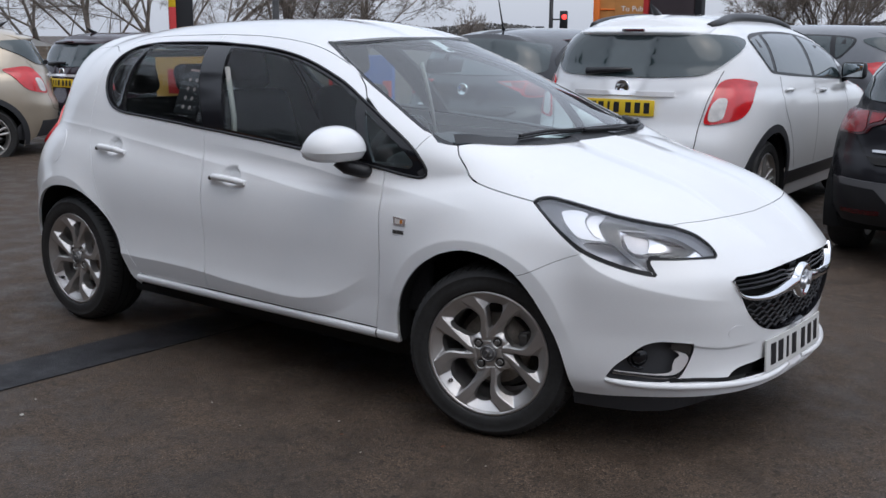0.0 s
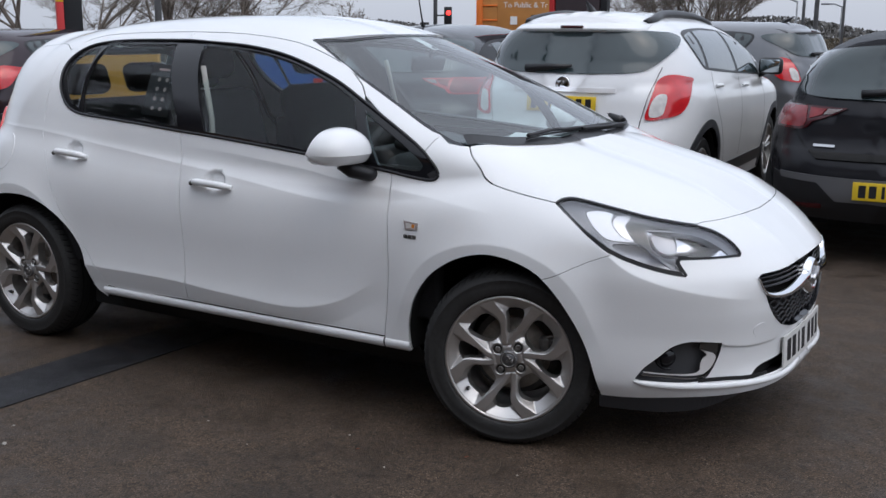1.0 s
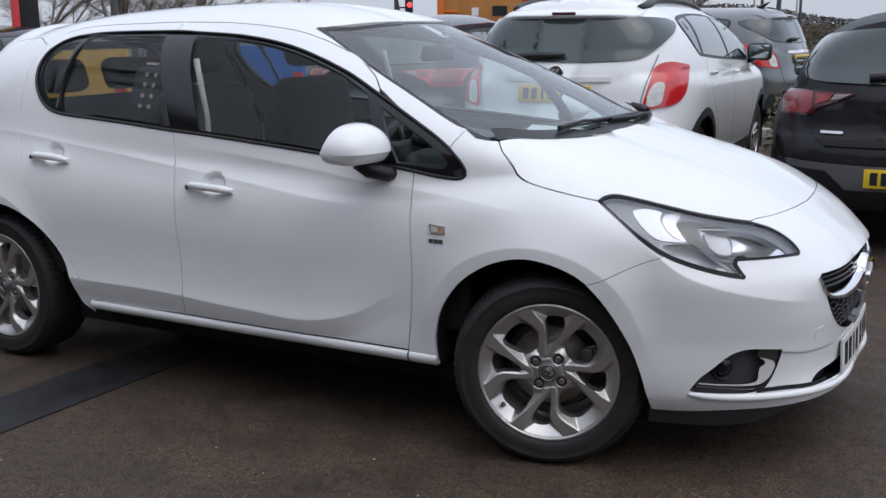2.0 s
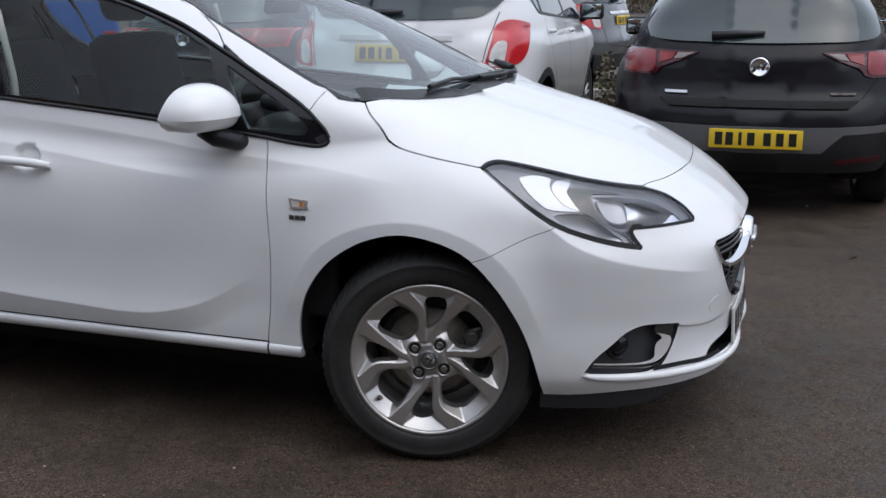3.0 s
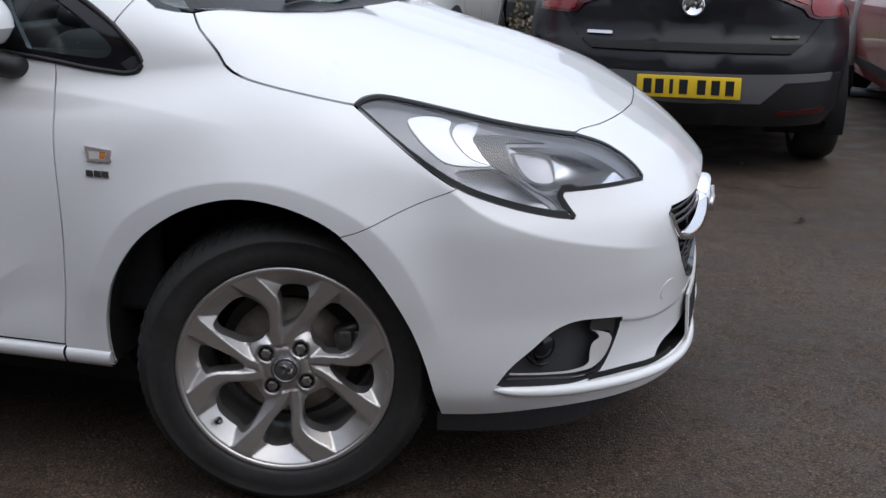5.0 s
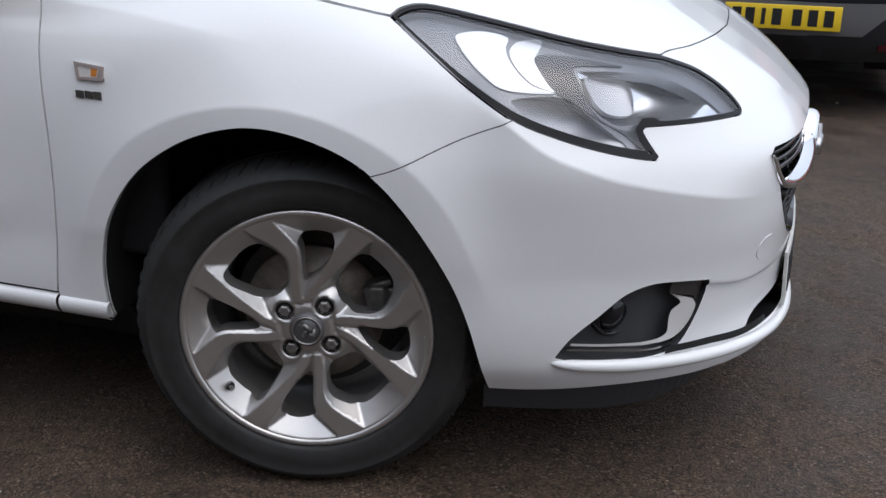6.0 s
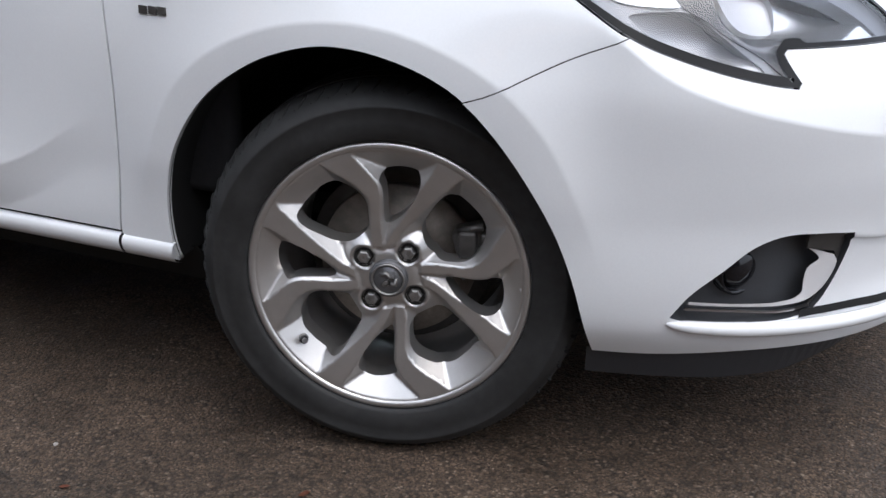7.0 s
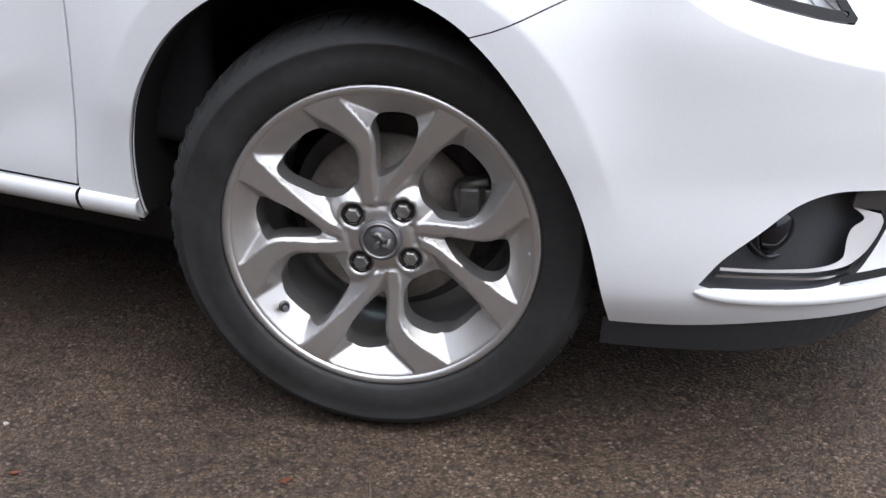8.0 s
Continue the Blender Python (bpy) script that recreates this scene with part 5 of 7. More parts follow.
# lower intake, number plate, towing cover, fog lamps
slot_full = np.concatenate((spline(SLOT, 0.015, closed=False, corners=(5,)), (spline(SLOT, 0.015, closed=False, corners=(5,)) * np.array((-1, 1)))[::-1][1:-1]))
intake = part("lower_intake", skin(HATCH, "front", slot_full, step=0.04, lift=-0.05, depth=0), VOID, hatch)
part("intake_frame", wall(onto(HATCH, "front", slot_full), HATCH, 0.0, -0.05), TRIM, intake)


def plate(parent, m, color):
    """A number plate, its characters plain bars."""
    b = box(0.52, 0.008, 0.111, bevel=0.003)
    p = part("number_plate", b, color, parent)
    p.matrix_basis = m
    for k, x in enumerate((-0.205, -0.145, -0.085, -0.025, 0.065, 0.135, 0.205)):
        part("plate_mark", box(0.018 if k == 2 else 0.042, 0.003, 0.074, (x, -0.0045, 0)), INK, p)
    return p


def on_plate(u, z):
    """A place on the front plate, which bends a little with the nose."""
    x = onto(HATCH, "front", [(0.0, 0.325), (0.26, 0.325)])[:, 0]
    return Vector((x[0] + 0.016 - (x[0] - x[1]) * 0.75 * (u / 0.26) ** 2 - 0.05 * (z - 0.325), u, z))


def bent_card(u0, u1, z0, z1, thick, proud):
    """A thin card that lies along the front plate."""
    bm = bmesh.new()
    n = max(2, int((u1 - u0) / 0.03))
    rows = []
    for k in range(n + 1):
        u = u0 + (u1 - u0) * k / n
        rows.append([bm.verts.new(on_plate(u, z) + Vector((p, 0, 0))) for z, p in ((z0, proud - thick), (z0, proud), (z1, proud), (z1, proud - thick))])
    for a, b in zip(rows, rows[1:]):
        for i in range(4):
            bm.faces.new((a[i], b[i], b[(i + 1) % 4], a[(i + 1) % 4]))
    bm.faces.new(rows[0])
    bm.faces.new(rows[-1][::-1])
    bmesh.ops.recalc_face_normals(bm, faces=bm.faces[:])
    return bm


front_plate = part("number_plate", bent_card(-0.26, 0.26, 0.270, 0.381, 0.006, 0.0), PLATE_WHITE, hatch)
for k, u in enumerate((-0.205, -0.145, -0.085, -0.025, 0.065, 0.135, 0.205)):
    h = 0.009 if k == 2 else 0.020
    part("plate_mark", bent_card(u - h, u + h, 0.288, 0.363, 0.002, 0.0015), INK, front_plate)
for side in (False, True):
    pocket = part("fog_pocket", skin(HATCH, "diag", spline(FOG, 0.012, corners=(0, 6)), step=0.025, lift=-0.034, depth=0, mirror=side), FOG_POCKET, hatch)
    b = wall(fog3, HATCH, 0.0, -0.035)
    part("pocket_edge", mirrored(b) if side else b, FOG_POCKET, pocket)
    chrome = [(-0.183, 0.321), (-0.135, 0.3165), (-0.077, 0.3125), (-0.039, 0.311), (-0.008, 0.3115), (0.009, 0.318), (0.013, 0.334), (0.020, 0.353), (0.032, 0.369), (0.014, 0.386), (0.053, 0.376), (0.062, 0.362), (0.057, 0.342), (0.043, 0.321),
              (0.022, 0.307), (0.000, 0.3035), (-0.039, 0.3055), (-0.077, 0.308), (-0.135, 0.3125), (-0.183, 0.317)]
    # the trim falls away into the pocket from its outer edge
    b = skin(HATCH, "diag", spline(chrome, 0.006, corners=(0, 9, 10, 19)), step=0.012, lift=-0.004, depth=0.0)
    rim = flat("diag", onto(HATCH, "diag", spline(chrome[10:], 0.004, closed=False)))
    at3 = np.array([v.co[:] for v in b.verts])
    fall = np.min(np.linalg.norm(flat("diag", at3)[:, None] - rim[None], axis=2), axis=1)
    for v, q in zip(b.verts, normals(HATCH, at3) * -np.minimum(0.014, fall * 0.35)[:, None]):
        v.co += Vector(q)
    part("fog_trim", mirrored(b) if side else b, BRIGHT, pocket, "chrome trim")
    line = [(-0.187, 0.311), (-0.113, 0.305), (-0.060, 0.299), (-0.011, 0.295), (0.022, 0.297), (0.024, 0.2935), (-0.011, 0.2915), (-0.060, 0.2955), (-0.113, 0.3015), (-0.188, 0.3075)]
    part("fog_line", skin(HATCH, "diag", spline(line, 0.01, corners=(0, 4, 5, 9)), step=0.02, lift=-0.004, depth=0.004, mirror=side), SATIN, pocket)
    grey = [(0.000, 0.418), (0.026, 0.418), (0.069, 0.4135), (0.072, 0.388), (0.046, 0.318), (0.020, 0.2895), (0.026, 0.300), (0.048, 0.319), (0.0605, 0.341), (0.0655, 0.361), (0.056, 0.3795), (0.001, 0.3925)]
    part("fog_bezel", skin(HATCH, "diag", spline(grey, 0.008, corners=(0, 2, 5, 6, 10, 11)), step=0.02, lift=-0.008, depth=0.004, mirror=side), FOG_GREY, pocket)
    c = onto(HATCH, "diag", [(-0.088, 0.362)])[0] + np.array((-0.021, 0.019, 0))
    lamp_unit = joined(lathe([(0.0, -0.004), (0.020, -0.001), (0.034, 0.010), (0.036, 0.02)], 32), lathe([(0.036, 0.012), (0.039, 0.006), (0.043, 0.007), (0.045, 0.03)], 32))
    lamp_unit = moved(lamp_unit, pose(*c, 0, 0, 55))
    part("fog_lamp", mirrored(lamp_unit) if side else lamp_unit, GLOSS_BLACK, pocket)
    # the lip above the chin and the towing-eye cover
    lip = onto(HATCH, "diag", spline([(-0.210, 0.2885), (-0.175, 0.2800), (-0.125, 0.2750), (-0.039, 0.2695), (0.034, 0.2660), (0.109, 0.2620), (0.20, 0.2575), (0.27, 0.2555), (0.36, 0.2545), (0.45, 0.254), (0.52, 0.254)], 0.012, closed=False))
    w = np.interp(np.arange(len(lip)), (0, 1, 2, 4, 12, len(lip) - 1), (0.002, 0.0058, 0.0082, 0.0100, 0.0122, 0.011))
    u = flat("diag", lip)[:, 0]
    lip = lip + normals(HATCH, lip) * (-0.001 + 0.0105 * smooth(-0.21, 0.060, u) * smooth(0.46, 0.286, u))[:, None]
    along = np.linspace(-1, 1, len(lip))
    lip = np.stack([np.polyval(np.polyfit(along, lip[:, k], 4), along) for k in range(3)], 1)
    b = tube(lip, list(w), 12)
    part("chin_lip", mirrored(b) if side else b, WHITE, hatch)
    gap = onto(HATCH, "diag", spline([(0.000, 0.2865), (0.034, 0.2865), (0.109, 0.2845), (0.183, 0.2775), (0.23, 0.2750), (0.29, 0.2760)], 0.012, closed=False))
    b = ribbon(HATCH, gap, 0.0135, 0.0012)
    part("bumper_slot", mirrored(b) if side else b, VOID, hatch)
    if not side:
        cover = [(0.232 + 0.034 * math.cos(a), 0.440 + 0.024 * math.sin(a)) for a in np.linspace(0, math.tau, 28, endpoint=False)]
        part("towing_cover", skin(HATCH, "diag", np.array(cover), step=0.02, lift=0.0012, depth=0.003), WHITE, hatch)

# mirrors
for side in (False, True):
    b = bmesh.new()
    rings = []
    base = ((-0.020, -0.45), (-0.019, -0.85), (-0.010, -1.0))
    fall = ((0.40, -1.0), (0.58, -0.96), (0.70, -0.84), (0.83, -0.52), (0.935, -0.16))
    for j in range(33):
        u = math.sin(math.pi / 2 * (-1 + 2 * j / 32))
        e = max(0.0004, 1 - abs(u) ** 2.5) ** (0.52 if u < 0 else 0.62)
        top, low, deep = 0.090 * e * (1 + 0.06 * u), 0.039 * max(0.01, 1 - abs(u) ** 5) ** 0.5, 0.11 * max(0.0004, 1 - abs(u) ** 2.6) ** 0.42
        ring = []
        for k in range(19):
            a = math.pi * k / 18
            c = math.cos(a)
            ring.append((deep * c ** 0.85 if c > 0 else -0.02 * abs(c), top * math.sin(a) ** 0.92))
        ring += [(x * min(1.0, deep / 0.05), z * low) for x, z in base] + [(x * deep, z * low) for x, z in fall]
        rings.append([b.verts.new((x, 0.124 * u, z)) for x, z in ring])
    n = len(rings[0])
    for r1, r2 in zip(rings, rings[1:]):
        for k in range(n):
            b.faces.new((r1[k], r1[(k + 1) % n], r2[(k + 1) % n], r2[k])).smooth = True
        b.edges.get((r1[0], r2[0])).smooth = False
    b.faces.new(rings[0][::-1])
    b.faces.new(rings[-1])
    bmesh.ops.recalc_face_normals(b, faces=b.faces[:])
    moved(b, pose(-0.648, -0.895, 0.983, 0, 0, -12))
    mir = part("door_mirror", mirrored(b) if side else b, WHITE, hatch)
    arm = tube([(-0.640, -0.865, 0.950), (-0.615, -0.845, 0.920), (-0.575, -0.805, 0.902), (-0.555, -0.76, 0.900)], [0.034, 0.030, 0.025, 0.022], 14)
    part("mirror_arm", mirrored(arm) if side else arm, TRIM, mir)
    g = moved(box(0.004, 0.15, 0.075, bevel=0.002), pose(-0.670, -0.893, 0.991, 0, 0, -12))
    part("mirror_glass", mirrored(g) if side else g, CHROME, mir)

# handles, side repeater, model script as plain bars
for side in (False, True):
    for x0, x1, z0, z1, sx in ((-1.413, -1.20, 0.811, 0.804, 0), (-2.258, -2.045, 0.873, 0.864, 0)):
        ends = on_side([(x0, z0), (x1, z1)])
        p = ends[0] + (ends[1] - ends[0]) * np.linspace(0, 1, 22)[:, None]
        n = np.tile(normals(HATCH, ends[:1]), (len(p), 1))
        u = np.linspace(0, 1, len(p))
        off = 0.006 + 0.020 * smooth(0.0, 0.2, u) * smooth(1.0, 0.8, u)
        b = tube(p + n * off[:, None], list(0.010 + 0.004 * smooth(0.0, 0.2, u) * smooth(1.0, 0.8, u)), 12)
        h = part("door_handle", mirrored(b) if side else b, WHITE, hatch)
        k = lathe([(0.0, -0.002), (0.008, -0.002), (0.009, 0.003)], 16)
        moved(k, pose(x0 + 0.014, p[0][1] - 0.026, z0, 0, 0, 0))
        part("lock", mirrored(k) if side else k, STEEL, h)
    rep = spline([(-0.399, 0.757), (-0.338, 0.752), (-0.340, 0.729), (-0.390, 0.728)], 0.01, corners=(0, 1, 2, 3))
    r = part("side_repeater", skin(HATCH, "side", rep, step=0.02, lift=0.004, depth=0.006, mirror=side), CLEAR_LENS, hatch, "clear side repeater with an amber bulb")
    inner = spline([(-0.390, 0.751), (-0.349, 0.747), (-0.351, 0.734), (-0.386, 0.733)], 0.01, corners=(0, 1, 2, 3))
    part("repeater_frame", skin(HATCH, "side", rep, holes=[inner], step=0.02, lift=0.005, depth=0.004, mirror=side), CLEAR_DIM, r)
    amber = [(-0.364, 0.748), (-0.351, 0.747), (-0.353, 0.735), (-0.364, 0.735)]
    part("amber_bulb", skin(HATCH, "side", np.array(amber), step=0.02, lift=0.0046, depth=0.002, mirror=side), AMBER, r)
    for k, x in enumerate((-0.388, -0.370, -0.353)):
        bar = [(x - 0.0075, 0.7105), (x + 0.007, 0.7095), (x + 0.0075, 0.6975), (x - 0.007, 0.6985)]
        part("script_bar", skin(HATCH, "side", np.array(bar), step=0.02, lift=0.003, depth=0.003, mirror=side), STEEL, hatch)

# scuttle, wipers
part("scuttle_panel", ribbon(HATCH, onto(HATCH, "top", spline([(-0.26, -0.66), (-0.155, -0.53), (-0.100, -0.36), (-0.072, -0.18), (-0.066, 0.0), (-0.072, 0.18), (-0.100, 0.36),
     (-0.155, 0.53), (-0.26, 0.66)], 0.03, closed=False)), 0.06, 0.003), TRIM, hatch)
for pts in ([(-0.08, 0.36), (-0.10, 0.20), (-0.105, 0.0), (-0.115, -0.20), (-0.128, -0.45)], [(-0.155, 0.50), (-0.10, 0.42), (-0.085, 0.30), (-0.09, 0.12), (-0.10, -0.05)]):
    p = onto(HATCH, "top", spline(pts, 0.03, closed=False))
    n = normals(HATCH, p)
    part("wiper", joined(tube(p + n * 0.022, 0.007, 6), tube(p[len(p) // 4:] + n[len(p) // 4:] * 0.009, 0.004, 5)), TRIM, hatch)
p = onto(HATCH, "top", [(-0.10, 0.40), (-0.13, 0.41), (-0.17, 0.42)])
part("washer_boss", tube(p + np.array((0, 0, 0.02)), [0.02, 0.018, 0.008], 8), TRIM, hatch)

# cabin: seats, wheel, dashboard, mirror, lining
def seat(name, x, y, back=0.0):
    base = box(0.50, 0.50, 0.16, (x, y, 0.52), 0.05)
    s = part(name, base, FABRIC, hatch)
    part("backrest", moved(box(0.14, 0.48, 0.62, (0, 0, 0.30), 0.06), pose(x - 0.22, y, 0.56, 0, -16, 0)), FABRIC, s)
    part("headrest", moved(box(0.10, 0.26, 0.17, (0, 0, 0.74), 0.045), pose(x - 0.22, y, 0.56, 0, -14, 0)), FABRIC, s)
    return s


seat("front_seat", -1.35, -0.36)
seat("front_seat", -1.35, 0.36)
bench = part("rear_seat", box(0.5, 1.24, 0.16, (-2.1, 0, 0.52), 0.05), FABRIC, hatch)
part("backrest", moved(box(0.14, 1.24, 0.55, (0, 0, 0.27), 0.05), pose(-2.34, 0, 0.56, 0, -20, 0)), FABRIC, bench)
for y in (-0.38, 0.0, 0.38):
    part("headrest", moved(box(0.09, 0.25, 0.15, (0, 0, 0.64), 0.04), pose(-2.34, y, 0.56, 0, -18, 0)), FABRIC, bench)
part("dashboard", joined(box(0.42, 1.32, 0.18, (-0.42, 0, 0.87), 0.06), box(0.30, 1.28, 0.30, (-0.50, 0, 0.72), 0.05), moved(box(0.18, 0.36, 0.05, (0, 0, 0), 0.02), pose(-0.56, -0.36, 0.975, 0, 8, 0))), PLASTIC, hatch)
sw = tube([(0.185 * math.cos(a), 0.185 * math.sin(a), 0) for a in np.linspace(0, math.tau, 40, endpoint=False)], 0.016, 10, closed=True)
sw = joined(sw, box(0.14, 0.36, 0.03, (0, 0, -0.01), 0.012), box(0.16, 0.08, 0.03, (-0.09, 0, -0.01), 0.01))
part("steering_wheel", moved(sw, pose(-0.80, -0.36, 0.90, 0, -66, 0)), PLASTIC, hatch)
part("interior_mirror", joined(moved(box(0.03, 0.24, 0.065, bevel=0.014), pose(-0.83, 0.0, 1.27, 0, 12, 0)), tube([(-0.83, 0, 1.28), (-0.80, 0, 1.34)], 0.012, 8)), TRIM, hatch)
for side in (1, -1):
    part("door_card", box(2.0, 0.05, 0.55, (-1.3, 0.74 * side, 0.66), 0.02), FABRIC, hatch)
    belt = tube([(-1.50, 0.655 * side, 1.26), (-1.45, 0.67 * side, 1.05), (-1.42, 0.70 * side, 0.80)], 0.012, 6)
    part("seat_belt", belt, BEIGE_LINING, hatch)
part("cabin_floor", box(2.6, 1.3, 0.04, (-1.4, 0, 0.36)), FABRIC, hatch)
part("parcel_shelf", box(0.5, 1.1, 0.03, (-2.68, 0, 0.97), 0.01), FABRIC, hatch)
part("tailgate_lining", box(0.05, 1.2, 0.5, (-2.9, 0, 0.75), 0.01), FABRIC, hatch)

# things left in the car: a dark card behind the rear pane and papers on the dashboard
cardp = on_side([(-1.66, 1.16)])[0]
card = tagged(part("information_card", moved(box(0.155, 0.004, 0.225, bevel=0.001), pose(-1.745, cardp[1] + 0.050, 1.155, -20, 3, 0)), INK), "dark card with white marks hung behind the rear door glass", "card")
for r in range(4):
    for c in range(2):
        mk = part("card_mark", lathe([(0.0, 0.0), (0.0095, 0.0)], 12), CLEAR_DIM, card)
        mk.matrix_basis = pose(-1.745, cardp[1] + 0.050, 1.155, -20, 3, 0) @ pose(-0.018 + 0.045 * c, -0.004, 0.045 - 0.042 * r)
mk = part("card_mark", box(0.060, 0.002, 0.010), CLEAR_DIM, card)
mk.matrix_basis = pose(-1.745, cardp[1] + 0.050, 1.155, -20, 3, 0) @ pose(0, -0.004, 0.088)
tagged(part("paper_sheet", moved(box(0.30, 0.21, 0.002), pose(-0.36, 0.20, 0.964, 0, 4, 18)), WHITE_PRINT), "white sheet of paper lying on the dashboard", "paper")
part("screen_sticker", skin(HATCH, "top", spline([(-0.92, 0.02), (-0.78, 0.02), (-0.78, -0.035), (-0.92, -0.035)], 0.02, corners=(0, 1, 2, 3)), step=0.03, lift=-0.009, depth=0), WHITE_PRINT, hatch)
# ---- the other parked cars ----
def quiet_skin(parent, name, shell, dom, outline, mat, step=0.05, lift=0.0, depth=0.0, mirror=False, holes=(), label=""):
    """A skin whose shading follows the skin's own curve, so that pieces meet without a line."""
    return part(name, skin(shell, dom, outline, holes=holes, step=step, lift=lift, depth=depth, mirror=mirror), mat, parent, label)


def parked_car(spec, m, label, paint, group="parked cars", lamps=RED_LENS, wheel_detail=False):
    """A parked car from its skin and its drawing; origin on the ground under the front axle."""
    sh = spec["shell"]
    car = thing("parked_car", label, "car", group, at=m)
    base, hub, rad = spec["base"], spec["hub"], spec["rad"]

    def arch(cx, r):
        return [(cx + r * math.cos(a), hub + r * math.sin(a)) for a in np.linspace(radians(200), radians(-20), 22)]
    zb = spec["bottom"]
    tail3 = onto(sh, "side", spline(spec["tail"], 0.04, closed=False))
    nose3 = onto(sh, "side", spline(spec["nose"], 0.04, closed=False))
    rail3 = onto(sh, "side", spline(spec["rail"], 0.04, closed=False))
    under = onto(sh, "side", [(spec["tail"][0][0], zb)] + arch(-base, rad + 0.06) + arch(0.0, rad + 0.06) + [(spec["nose"][0][0], zb)])
    loop = np.concatenate((under, nose3[1:], rail3[1:], tail3[::-1][1:-1]))
    sides = []
    for side in (False, True):
        sides.append(quiet_skin(car, "body_side", sh, "side", loop, paint, 0.04, mirror=side))
    mir = np.array((1, -1, 1))
    quiet_skin(car, "tailgate", sh, "rear", np.concatenate((tail3, (tail3 * mir)[::-1])), paint, 0.05)
    quiet_skin(car, "front_end", sh, "front", np.concatenate((nose3, (nose3 * mir)[::-1])), paint, 0.06)
    quiet_skin(car, "roof", sh, "top", np.concatenate((rail3, (rail3 * mir)[::-1])), paint, 0.06)
    part("floorpan", box(base + 1.2, 1.2, 0.10, (-base / 2, 0, zb + 0.08)), VOID, car)
    for side in (False, True):
        for cx in (0.0, -base):
            w = lathe([(rad + 0.055, -sh.half(cx, hub + rad) + 0.03), (rad + 0.06, -0.45), (0.05, -0.44)], 28, start=radians(-20), sweep=radians(220))
            moved(w, pose(cx, 0, hub))
            part("wheel_well", mirrored(w) if side else w, VOID, car)
        for n, lp in spec["panes"].items():
            quiet_skin(car, n, sh, "side", spline(lp, 0.04, corners=range(len(lp))), CAR_GLASS, 0.06, lift=0.004, mirror=side)
        s = quiet_skin(car, "window_surround", sh, "side", spline(spec["dlo"], 0.04), TRIM, 0.06, lift=0.002, mirror=side)
        for dom, lp, mt, nm in spec["patches"]:
            quiet_skin(car, nm, sh, dom, spline(lp, 0.02, corners=range(len(lp)) if nm in ("bumper_panel", "sill_panel") or (spec.get("sharp_lamps") and "lamp" in nm) else ()), lamps if mt == "lamp" else (paint if mt == "paint" else mt), 0.03, lift={"tail_lamp": 0.010, "reverse_lamp": 0.014, "inner_lamp": 0.014, "outer_lamp": 0.014}.get(nm, 0.005), depth=0.008, mirror=side)
        for line in spec["seams"]:
            p = onto(sh, "side", spline(line, 0.04, closed=False))
            b = ribbon(sh, p, 0.006, 0.002)
            part("shut_line", mirrored(b) if side else b, VOID, car)
        if spec.get("cladding"):
            for cx in (0.0, -base):
                b = ribbon(sh, onto(sh, "side", [(cx + (rad + 0.088) * math.cos(a), hub + (rad + 0.088) * math.sin(a)) for a in np.linspace(radians(195), radians(-15), 40)]), 0.06, 0.006, 0.01)
                part("arch_cladding", mirrored(b) if side else b, PLASTIC, car)
        for x, z in spec["handles"]:
            y = -float(sh.half(x, z))
            b = tube([(x - 0.1, y - 0.01, z), (x, y - 0.028, z), (x + 0.1, y - 0.012, z)], [0.010, 0.015, 0.010], 8)
            part("door_handle", mirrored(b) if side else b, paint, car)
        x, z = spec["mirror"]
        y = -float(sh.half(x, z)) - 0.11
        b = moved(box(0.10, 0.21, 0.15, bevel=0.04, segments=3), pose(x, y, z + 0.05, 0, 0, -8))
        mo = part("door_mirror", mirrored(b) if side else b, spec.get("mirror_paint") or paint, car)
        b = tube([(x + 0.01, y + 0.03, z), (x + 0.04, y + 0.13, z - 0.05)], 0.02, 8)
        part("mirror_arm", mirrored(b) if side else b, TRIM, mo)
        b = moved(box(0.006, 0.17, 0.11, bevel=0.002), pose(x - 0.052, y, z + 0.05, 0, 0, -8))
        part("mirror_glass", mirrored(b) if side else b, MIRROR, mo)
    for dom, lp, mt, nm in spec["rear"]:
        quiet_skin(car, nm, sh, dom, spline(lp, 0.03, corners=range(len(lp)) if nm != "rear_window" else ()), lamps if mt == "lamp" else (paint if mt == "paint" else mt), 0.04, lift=0.017 if nm in ("bumper_insert", "rear_reflector") else 0.011, depth=0.010)
    for line in spec["rear_seams"]:
        p = onto(sh, "rear", spline(line, 0.04, closed=False))
        part("shut_line", ribbon(sh, p, 0.006, 0.002), VOID, car)
    ws = onto(sh, "top", spline(spec["screen"], 0.05, closed=False))
    quiet_skin(car, "windscreen", sh, "top", np.concatenate((ws, (ws * mir)[::-1])), CAR_GLASS, 0.08, lift=0.004)
    if spec.get("spoiler"):
        z0, z1, z2, reach, push = spec["spoiler"]
        us = np.linspace(-reach, reach, 25)
        out = push * (1 - 0.5 * (us / reach) ** 4)
        rows = [onto(sh, "rear", np.stack((us, 0 * us + z), 1)) - np.stack((k * out, 0 * us, 0 * us), 1) for z, k in ((z0, -0.05), (z0 - 0.35 * (z0 - z1), 0.55), (z1, 1.0), (z1 - 0.012, 0.97), (z2, -0.1))]
        b = bmesh.new()
        vs = [[b.verts.new(p) for p in r] for r in rows]
        for r1, r2 in zip(vs, vs[1:]):
            for i in range(len(us) - 1):
                b.faces.new((r1[i], r2[i], r2[i + 1], r1[i + 1])).smooth = True
        for k in (0, -1):
            b.faces.new([r[k] for r in vs])
        bmesh.ops.recalc_face_normals(b, faces=b.faces[:])
